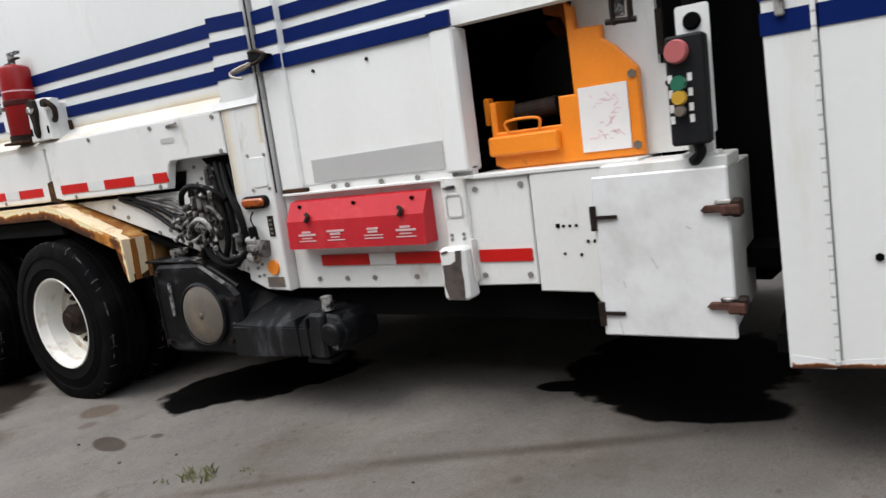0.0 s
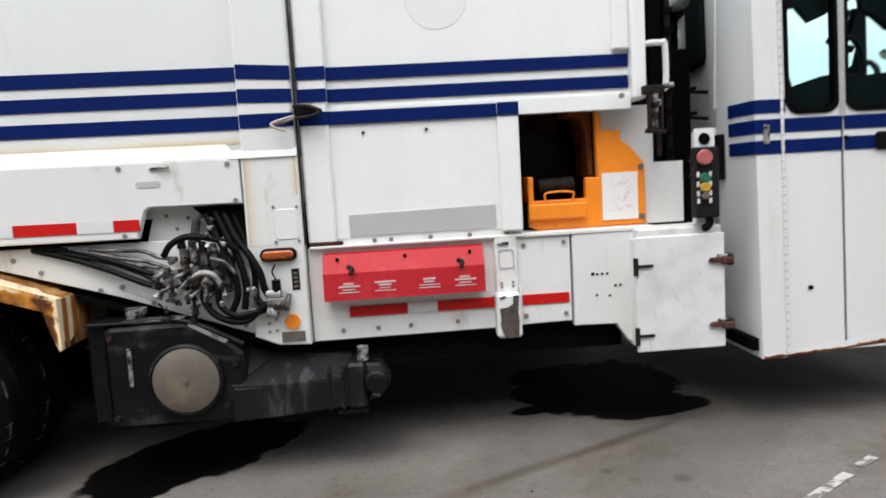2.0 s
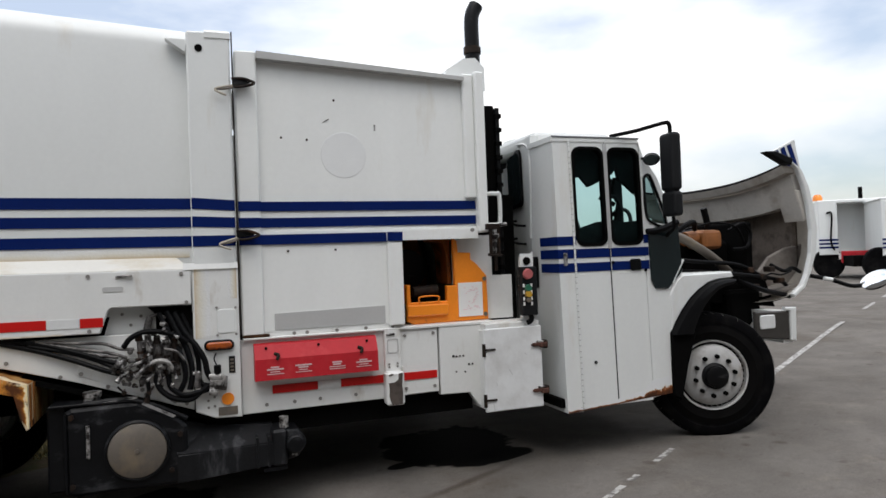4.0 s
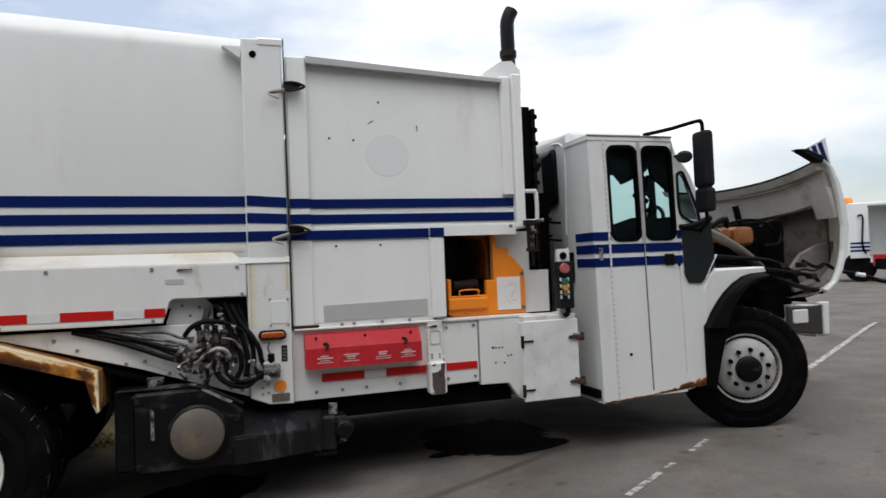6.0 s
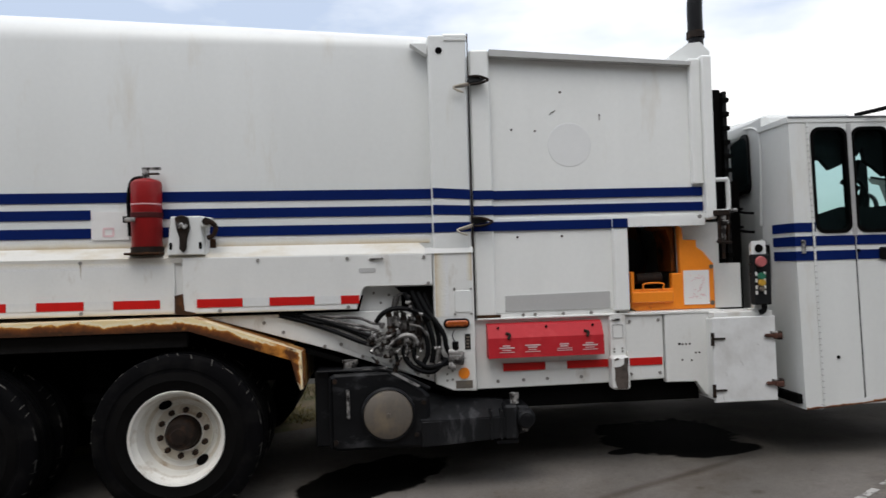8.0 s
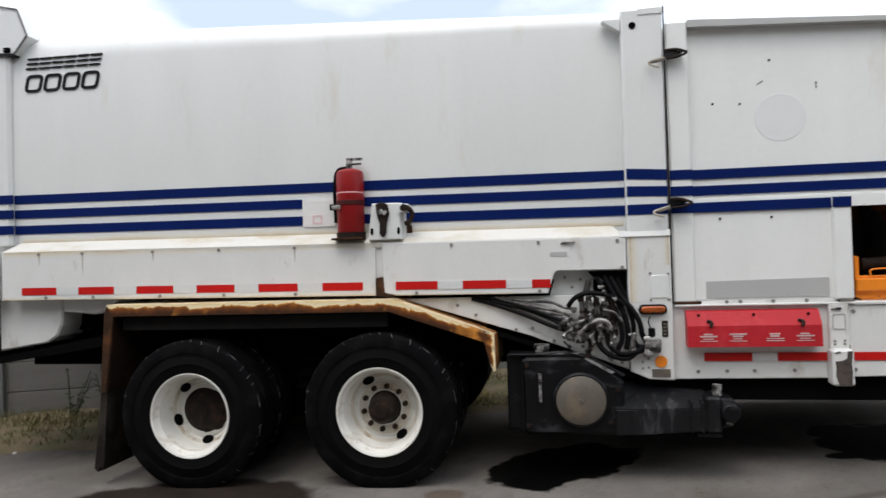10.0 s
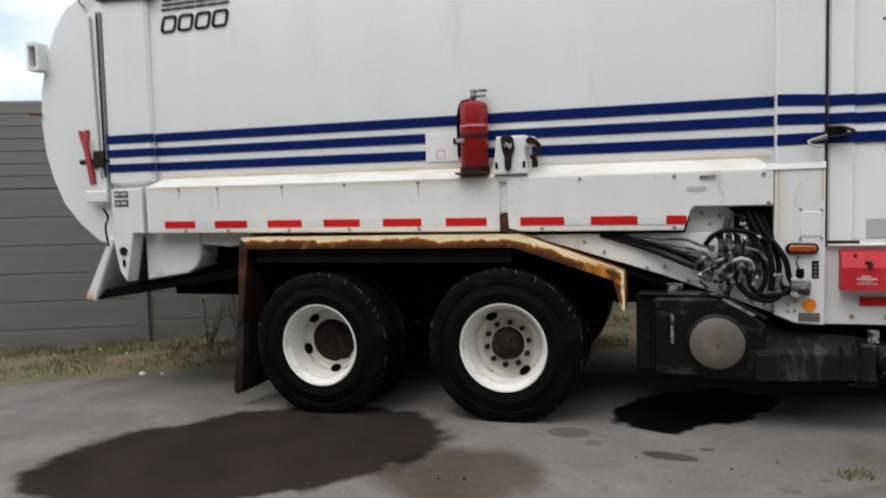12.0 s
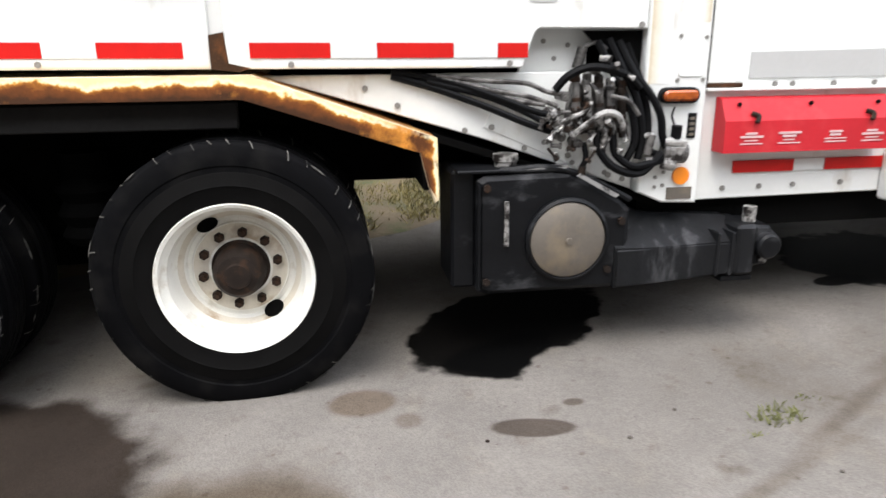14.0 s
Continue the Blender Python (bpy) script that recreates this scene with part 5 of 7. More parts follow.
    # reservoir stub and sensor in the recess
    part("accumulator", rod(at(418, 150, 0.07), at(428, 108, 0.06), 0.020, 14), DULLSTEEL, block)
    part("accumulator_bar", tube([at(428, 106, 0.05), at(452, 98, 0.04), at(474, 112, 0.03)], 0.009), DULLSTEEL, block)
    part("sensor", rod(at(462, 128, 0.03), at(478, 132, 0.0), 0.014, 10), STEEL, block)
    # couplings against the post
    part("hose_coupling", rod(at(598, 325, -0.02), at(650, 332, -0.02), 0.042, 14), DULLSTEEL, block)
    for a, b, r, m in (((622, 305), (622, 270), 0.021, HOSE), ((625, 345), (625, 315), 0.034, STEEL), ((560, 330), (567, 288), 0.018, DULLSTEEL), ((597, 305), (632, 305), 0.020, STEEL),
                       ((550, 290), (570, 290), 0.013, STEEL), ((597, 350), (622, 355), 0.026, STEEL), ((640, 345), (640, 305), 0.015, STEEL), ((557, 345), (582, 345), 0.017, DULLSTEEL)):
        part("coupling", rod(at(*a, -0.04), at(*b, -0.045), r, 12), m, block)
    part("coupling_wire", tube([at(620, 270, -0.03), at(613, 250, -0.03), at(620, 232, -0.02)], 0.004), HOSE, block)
    # black sheet painting the shade at the recess's upper right
    part("recess_shade", plate([(-0.56, 1.352), (-0.318, 1.352), (-0.318, 0.98), (-0.35, 1.06), (-0.42, 1.21)], 0.042, 0.048), DARK, truck)
    part("backing_plate", plate([(-0.41, 1.20), (-0.29, 1.10), (-0.29, 0.99), (-0.42, 1.02)], 0.03, 0.05), PANEL, truck)
    bolts([(-0.70, 1.315), (-0.655, 1.25), (-0.60, 1.30)], 0.099, 0.010, truck, name="recess_bolt")


build_valves()


# ---------------------------------------------------------------- hopper
def build_hopper():
    part("hopper_post", box(-0.032, 0.10, 0.035, 0.20, 1.14, 2.90, 0.01), HOPPERWHITE, truck)
    sheet = part("hopper_side", plate([(0.10, 1.71), (1.558, 1.71), (1.558, 2.825), (0.10, 2.90)], 0.085, 0.11), HOPPERWHITE, truck, "white hopper side with dents and scrapes")
    part("hopper_door", plate([(0.0, 1.15), (0.905, 1.15), (0.905, 1.72), (0.0, 1.72)], 0.06, 0.10, 0.006), HOPPERWHITE, truck, "white hopper door")
    part("grey_band", plate([(0.165, 1.165), (0.875, 1.165), (0.875, 1.278), (0.165, 1.268)], 0.055, 0.065), GREYPAINT, truck, "grey painted band")
    part("rust_spot", box(-0.03, 0.13, 0.035, 0.055, 1.129, 1.147, 0.003), LEGRUST, truck, "rust at the foot of the door post")
    part("door_column", box(0.90, 1.0, 0.02, 0.14, 1.145, 1.70, 0.008), HOPPERWHITE, truck)
    top = [(0.10, 2.90), (1.48, 2.815), (1.48, 2.79), (0.10, 2.855)]
    # grey paint puts the rail's shade into its colour
    part("top_rail", plate(top, 0.02, 0.12), GREYPAINT, truck, "shaded top rail")
    part("front_hopper_post", box(1.558, 1.628, 0.02, 0.30, 1.745, 2.86, 0.010), HOPPERWHITE, truck)
    part("post_step", box(1.478, 1.558, 0.050, 0.30, 1.985, 2.845, 0.008), HOPPERWHITE, truck)
    part("hopper_roof", prism([(0.0, 2.90), (1.6, 2.80), (1.6, 2.76), (0.0, 2.86)], "y", 0.12, 2.38), HOPPERWHITE, truck)
    part("hopper_far_side", box(0.0, 1.6, 2.36, 2.40, 1.1, 2.8), HOPPERWHITE, truck)
    part("hopper_front", box(1.58, 1.62, 0.30, 2.38, 0.9, 2.8), HOPPERWHITE, truck)
    for k, (z0, z1) in enumerate(STRIPES):
        b = 1.555 if k < 2 else 0.998
        y = 0.078 if k < 2 else 0.050
        part("stripe", box(-0.03, b if k < 2 else 0.90, y - 0.002, y + 0.012, z0, z1), BLUE, sheet, "dark blue stripe")
    part("stripe", box(0.90, 1.0, 0.014, 0.03, 1.70, 1.760), BLUE, sheet)
    part("stripe_post", box(-0.034, 0.102, 0.030, 0.036, 1.908, 1.968), BLUE, sheet)
    part("stripe_post", box(-0.034, 0.102, 0.030, 0.036, 1.806, 1.866), BLUE, sheet)
    part("stripe_post", box(-0.034, 0.102, 0.030, 0.036, 1.698, 1.760), BLUE, sheet)
    part("lower_band", box(0.0, 1.56, 0.06, 0.12, 1.705, 1.775), HOPPERWHITE, sheet)
    # round patch, marks
    part("round_patch", moved(lathe([(0.15, 0.002), (0.15, -0.001), (0.145, -0.002), (0.0, -0.002)], 40), pose(0.64, 0.085, 2.27)), PATCHPAINT, sheet)
    bolts([(0.26, 1.655), (0.56, 1.655), (0.24, 2.37), (0.40, 2.36), (0.58, 2.62)], 0.058, 0.008, sheet, HUBDIRT)
    part("scrape", plate([(0.505, 2.475), (0.55, 2.498), (0.548, 2.506), (0.515, 2.485)], 0.082, 0.088), STEEL, sheet)
    part("scrape", box(0.848, 0.858, 0.082, 0.088, 2.435, 2.475), STEEL, sheet)
    # grab handle
    part("grab_handle", tube([(1.625, 0.14, 2.02), (1.735, 0.122, 2.02), (1.760, 0.122, 2.003), (1.760, 0.122, 1.815), (1.735, 0.122, 1.80), (1.625, 0.14, 1.80)], 0.016, 8, 4), WHITE, truck, "white grab handle", True)
    part("latch_cylinder", rod((1.652, 0.0, 1.60), (1.658, 0.0, 1.78), 0.017), STEEL, truck, "grey steel latch")
    for x in (1.622, 1.680):
        part("latch_strap", box(x, x + 0.011, -0.02, 0.02, 1.575, 1.775, 0.003), HUBDIRT, truck)
    part("latch_pin", rod((1.604, -0.005, 1.588), (1.705, -0.005, 1.580), 0.010, 8), HUBDIRT, truck)
    part("latch_nut", rod((1.636, -0.03, 1.715), (1.672, -0.03, 1.715), 0.015, 6), STEEL, truck)
    part("latch_block", box(1.598, 1.70, -0.02, 0.04, 1.762, 1.80, 0.004), HUBDIRT, truck, "rusty latch block")
    part("latch_bolt", rod((1.69, -0.03, 1.79), (1.735, -0.03, 1.795), 0.013, 8), STEEL, truck)
    part("post_bolt", rod((1.50, 0.022, 1.762), (1.50, 0.010, 1.762), 0.014, 6), BOLTSTEEL, truck)
    part("stay_rod", rod((1.735, 0.16, 1.47), (1.735, 0.16, 1.62), 0.012, 8), HUBDIRT, truck)
    # cavity with orange packer parts; black sheets carry its deep shade as colour
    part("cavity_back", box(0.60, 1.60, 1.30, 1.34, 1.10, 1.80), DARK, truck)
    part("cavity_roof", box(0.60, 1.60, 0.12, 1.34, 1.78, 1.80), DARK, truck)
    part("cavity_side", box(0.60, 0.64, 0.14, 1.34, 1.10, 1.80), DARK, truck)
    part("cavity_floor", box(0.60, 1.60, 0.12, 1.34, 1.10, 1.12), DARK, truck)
    guard = [(1.056, 1.15), (1.10, 1.128), (1.656, 1.132), (1.652, 1.44), (1.58, 1.525), (1.534, 1.56), (1.534, 1.607), (1.44, 1.612), (1.435, 1.69), (1.405, 1.715), (1.412, 1.381), (1.349, 1.382), (1.348, 1.278), (1.083, 1.278), (1.083, 1.397), (1.056, 1.397)]
    g = part("packer_guard", plate(guard, 0.15, 0.19, 0.006), ORANGE, truck, "orange steel packer guard")
    part("guard_flange", box(1.05, 1.345, 0.115, 0.16, 1.185, 1.262, 0.008), ORANGE, g)
    part("guard_bracket", box(1.056, 1.083, 0.19, 0.34, 1.27, 1.40), ORANGE, g)
    part("guard_hook", box(1.005, 1.030, 0.20, 0.25, 1.31, 1.42, 0.006), ORANGE, g)
    part("notice", box(1.430, 1.612, 0.143, 0.152, 1.162, 1.398), PAPER, g, "faded white notice with red drawing")
    rng = random.Random(6)
    for k in range(34):
        x, z, a = rng.uniform(1.447, 1.575), rng.uniform(1.20, 1.375), rng.choice((0, 0, 8, -35, 50, 80))
        if abs(z - 1.29) < 0.025 and x < 1.50:
            continue
        part("notice_print", moved(box(0, rng.uniform(0.012, 0.036), 0.1415, 0.1435, 0, rng.uniform(0.002, 0.0045)), pose(x, 0, z, 0, a, 0)), PALEINK, g, "faded red drawing")
    arch = [(1.28, 1.735), (1.37, 1.75), (1.412, 1.70), (1.416, 1.39), (1.388, 1.39), (1.384, 1.60), (1.355, 1.685), (1.29, 1.70)]
    part("guard_arch", plate(arch, 0.24, 0.48, 0.004), SHADEORANGE, g, "orange arch inside the guard with shade in its colour")
    part("guard_cap", box(1.30, 1.50, 0.14, 0.19, 1.728, 1.75, 0.004), PANEL, g)
    part("packer_blade", prism([(1.06, 1.76), (1.34, 1.76), (1.44, 1.50), (1.40, 1.30), (1.28, 1.36), (1.24, 1.50)], "y", 0.80, 0.84), SHADEORANGE, truck, "grimy orange packer blade with shade in its colour")
    part("packer_cylinder", rod((1.13, 0.25, 1.345), (1.31, 0.25, 1.355), 0.038, 16), HUBDIRT, truck)
    part("packer_drum", rod((1.20, 0.60, 1.50), (1.20, 1.0, 1.50), 0.15, 24), BLACK, truck)
    part("small_handle", tube([(1.14, 0.13, 1.27), (1.14, 0.12, 1.315), (1.27, 0.12, 1.315), (1.27, 0.13, 1.27)], 0.0055), ORANGE, g)
    bolts([(1.632, 1.42), (1.632, 1.17)], 0.149, 0.016, g, GREYPLATE)
    # wall behind the guard
    part("guard_wall", plate([(1.42, 1.13), (1.868, 1.13), (1.868, 1.44), (1.715, 1.44), (1.715, 1.73), (1.42, 1.73)], 0.195, 0.23), PANEL, truck)


build_hopper()


def build_lower():
    low = part("lower_panel", plate([(-0.045, 0.662), (0.86, 0.668), (0.86, 1.115), (-0.045, 1.115)], 0.06, 0.11, 0.005), PANEL, truck)
    low2 = part("lower_panel", plate([(0.96, 0.675), (1.232, 0.68), (1.232, 1.11), (0.96, 1.112)], 0.055, 0.11, 0.005), PANEL, truck)
    part("ledge", box(-0.03, 1.0, 0.03, 0.12, 1.115, 1.128, 0.003), PANEL, truck)
    part("ledge_back", box(-0.03, 1.0, 0.062, 0.10, 1.12, 1.162), PANEL, truck, "grimy white ledge behind the bolts")
    for a, b, p in ((0.137, 0.417, low), (0.566, 0.846, low), (0.985, 1.218, low2)):
        part("reflective_tape", box(a, b, 0.049, 0.058, 0.775, 0.825), RED, p, "red reflective tape")
    part("reflective_tape", box(0.419, 0.564, 0.052, 0.058, 0.775, 0.825), SILVERTAPE, low, "silver reflective tape")
    bolts([(0.10, 0.71), (0.27, 0.712), (0.43, 0.714), (0.66, 0.716)], 0.059, 0.012, low)
    bolts([(1.0, 0.72), (1.2, 0.72), (1.0, 1.07), (1.2, 1.075)], 0.054, 0.012, low2)
    bolts([(x, 1.140) for x in (0.28, 0.36, 0.55, 0.74, 0.92)], 0.05, 0.012, truck, name="ledge_bolt")
    # slotted upright with worn bracket
    up = part("slotted_upright", box(0.855, 0.965, 0.03, 0.11, 0.72, 1.12, 0.006), PANEL, truck)
    part("slot_frame", ring_plate(rounded(0.872, 0.948, 0.965, 1.06, 0.015), rounded(0.878, 0.942, 0.971, 1.054, 0.012), 0.026, 0.034), GREYPAINT, up)
    part("worn_bracket", box(0.845, 0.965, -0.035, 0.06, 0.635, 0.85, 0.012), PANEL, up, "white bracket with paint scraped off")
    part("bracket_scar", plate([(0.868, 0.662), (0.878, 0.640), (0.945, 0.640), (0.950, 0.72), (0.945, 0.765), (0.953, 0.842), (0.925, 0.840), (0.922, 0.800), (0.895, 0.785), (0.858, 0.782), (0.862, 0.735), (0.858, 0.70)], -0.039, -0.033), SCAR, up, "bare brown steel where the paint is scraped off")
    part("bracket_side", box(0.967, 0.977, 0.015, 0.05, 0.70, 0.875, 0.003), FLANGE, up, "yellowed strap beside the bracket")
    part("worn_patch", plate([(0.858, 0.834), (0.880, 0.842), (0.892, 0.838), (0.888, 0.832), (0.862, 0.826)], -0.0385, -0.033), SCAR, up)
    bolts([(0.882, 0.895), (0.938, 0.897), (0.882, 0.875), (0.938, 0.877)], 0.029, 0.007, up)
    part("upright_catch", box(0.868, 0.925, 0.018, 0.032, 1.082, 1.096, 0.004), STEEL, up)
    # red tool box
    prof = [(0.055, 0.872), (-0.035, 0.872), (-0.030, 1.0), (0.015, 1.085), (0.055, 1.092)]
    rb = part("tool_box", prism(prof, "x", 0.03, 0.795), REDBOX, truck, "faded red plastic document box")
    for x in (0.16, 0.68):
        part("box_latch", tube([(x - 0.012, -0.018, 1.03), (x + 0.01, -0.034, 1.02), (x, -0.045, 0.995)], 0.010), HUBDIRT, rb)
    for x in (0.10, 0.42, 0.73):
        part("box_rivet", rod((x, 0.01, 1.06), (x, -0.008, 1.066), 0.008, 8), DARK, rb)
    for k, x in enumerate((0.10, 0.27, 0.48, 0.65)):
        t = bmesh.new()
        for j in range(4):
            box(x + (0.022, 0.0, 0.018)[(j + k) % 3 if j < 3 else 1], x + (0.072, 0.100, 0.078)[(j + k) % 3 if j < 3 else 1], -0.0365, -0.025, 0.945 - 0.013 * j, 0.9535 - 0.013 * j - (0.004 if j > 1 else 0), bm=t)
        part("lettering", t, WHITEINK, rb, "white unreadable lettering")
    # right-hand panel, gusset, cupboard with door
    mid = part("step_panel", plate([(1.242, 0.655), (1.450, 0.65), (1.508, 0.565), (1.56, 0.535), (1.60, 0.535), (1.60, 1.11), (1.242, 1.11)], 0.045, 0.10, 0.005), PANEL, truck)
    part("sticker_marks", box(1.33, 1.345, 0.041, 0.048, 0.90, 0.915), DARK, mid)
    for x, z in ((1.36, 0.905), (1.385, 0.905), (1.41, 0.905), (1.45, 0.845), (1.475, 0.845), (1.355, 0.80), (1.42, 0.795)):
        part("rivet_hole", rod((x, 0.05, z), (x, 0.042, z), 0.0065, 8), HUBDIRT, mid)
    cup = part("cupboard", box(1.530, 1.945, -0.04, 0.50, 0.535, 1.075, 0.006), PANEL, truck)
    part("cupboard_door", box(1.518, 1.957, -0.064, -0.046, 0.523, 1.085, 0.006), SMUDGED, cup, "white cupboard door with rusty latches")
    part("cupboard_ledge", box(1.545, 1.955, -0.035, 0.20, 1.076, 1.118, 0.005), PANEL, cup)
    part("step_top", box(0.998, 1.66, 0.04, 0.24, 1.1105, 1.1285, 0.003), PANEL, cup)
    for z in (0.955, 0.640):
        part("door_latch", plate([(1.872, z - 0.004), (1.885, z - 0.013), (1.945, z - 0.013), (1.945, z + 0.010), (1.885, z + 0.010)], -0.082, -0.064, 0.003), LATCHRUST, cup, "rusty latch")
        part("latch_plate", box(1.915, 1.965, -0.080, -0.062, z + 0.012, z + 0.026, 0.003), STEEL, cup)
        part("latch_hook", box(1.935, 1.990, -0.095, -0.045, z - 0.024, z + 0.012, 0.006), LATCHRUST, cup)
        part("latch_hook", box(1.962, 1.995, -0.085, -0.035, z - 0.030, z + 0.026, 0.006), HUBDIRT, cup)
    for x, z, l, a in ((1.70, 0.80, 0.045, 62), (1.60, 0.72, 0.025, 75), (1.575, 0.575, 0.05, 80), (1.82, 0.90, 0.02, 30)):
        part("scrape", moved(box(0, l, -0.0652, -0.0636, 0, 0.0035), pose(x, 0, z, 0, a, 0)), GREYPAINT, cup, "thin scrape on the door")
    for z in (0.945, 0.605):
        part("door_hinge", rod((1.517, -0.066, z - 0.045), (1.517, -0.066, z + 0.04), 0.012), HUBDIRT, cup)
        part("hinge_bar", box(1.52, 1.60, -0.074, -0.062, z - 0.006, z + 0.006), HUBDIRT, cup)
    # control box
    cp = part("control_plate", plate(rounded(1.830, 1.930, 1.19, 1.585, 0.010), -0.030, -0.022), WHITE, truck, "white plate of the control box")
    part("control_stand", box(1.84, 1.915, -0.021, 0.02, 1.117, 1.57), PANEL, truck)
    part("stand_foot", box(1.82, 1.93, -0.03, 0.05, 1.117, 1.132, 0.003), PANEL, truck)
    part("control_box", box(1.806, 1.922, -0.098, -0.031, 1.160, 1.495, 0.008), SEAT, cp, "black control box")
    part("key_switch", moved(lathe([(0.0, -0.012), (0.020, -0.012), (0.026, -0.008), (0.028, 0.0), (0.0, 0.0)], 20), pose(1.879, -0.031, 1.535)), DARK, cp)
    for z, r, m in ((1.446, 0.037, REDB), (1.350, 0.025, GREENB), (1.308, 0.024, YELLOWB), (1.268, 0.018, GREYPLATE)):
        b = rod((1.843, -0.096, z), (1.843, -0.112, z), r * 0.6, 16)
        rod((1.843, -0.110, z), (1.843, -0.130, z), r, 20, b, r * 0.85)
        part("push_button", b, m, cp)
    for z in (1.365, 1.320, 1.275, 1.240):
        for x in (1.810, 1.868):
            part("legend", box(x, x + 0.013, -0.101, -0.097, z - 0.010, z + 0.014), PAPER, cp)
    for z in (1.43, 1.36):
        part("plate_screw", rod((1.795, -0.05, z), (1.808, -0.056, z), 0.009, 6), HUBDIRT, cp)
    part("cable_gland", tube([(1.880, -0.065, 1.165), (1.884, -0.065, 1.135), (1.872, -0.062, 1.115), (1.858, -0.050, 1.108)], 0.018), HOSE, cp)


build_lower()


# ---------------------------------------------------------------- between hopper and cab
def build_gap():
    # black boxes and sheets fill the gap, its shade painted in their colour
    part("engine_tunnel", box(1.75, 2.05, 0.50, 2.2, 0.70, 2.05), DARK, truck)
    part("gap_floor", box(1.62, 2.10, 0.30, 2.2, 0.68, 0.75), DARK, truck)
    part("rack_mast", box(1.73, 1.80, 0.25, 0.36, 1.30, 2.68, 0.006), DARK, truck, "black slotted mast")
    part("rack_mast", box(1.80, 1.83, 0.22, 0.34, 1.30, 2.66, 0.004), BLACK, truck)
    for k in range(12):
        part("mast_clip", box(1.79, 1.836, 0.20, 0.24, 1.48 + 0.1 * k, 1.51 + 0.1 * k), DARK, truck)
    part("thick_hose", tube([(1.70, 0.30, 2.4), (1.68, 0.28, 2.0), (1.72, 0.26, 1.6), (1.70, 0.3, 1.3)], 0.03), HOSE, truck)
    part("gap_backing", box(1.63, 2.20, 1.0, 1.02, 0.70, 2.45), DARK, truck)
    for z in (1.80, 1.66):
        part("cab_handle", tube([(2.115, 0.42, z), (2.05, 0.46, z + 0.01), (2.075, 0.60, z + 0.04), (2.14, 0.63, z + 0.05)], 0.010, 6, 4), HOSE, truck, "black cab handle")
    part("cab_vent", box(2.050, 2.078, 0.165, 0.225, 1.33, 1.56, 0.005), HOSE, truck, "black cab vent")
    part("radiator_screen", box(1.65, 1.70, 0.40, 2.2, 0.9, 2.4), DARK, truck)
    # exhaust stack
    part("exhaust_pipe", tube([(1.755, 0.5, 2.75), (1.755, 0.5, 3.2), (1.755, 0.5, 3.36), (1.765, 0.5, 3.44), (1.80, 0.5, 3.51)], 0.056, 14, 5, cap=False), ARMBLACK, truck, "sooty black exhaust stack", True)
    part("exhaust_clamp", rod((1.755, 0.5, 3.13), (1.755, 0.5, 3.18), 0.066, 16), HUBDIRT, truck)
    part("exhaust_shroud", prism([(1.42, 2.80), (1.46, 2.94), (1.60, 3.03), (1.69, 3.04), (1.76, 2.97), (1.76, 2.80)], "y", 0.30, 0.45), WHITE, truck)


build_gap()


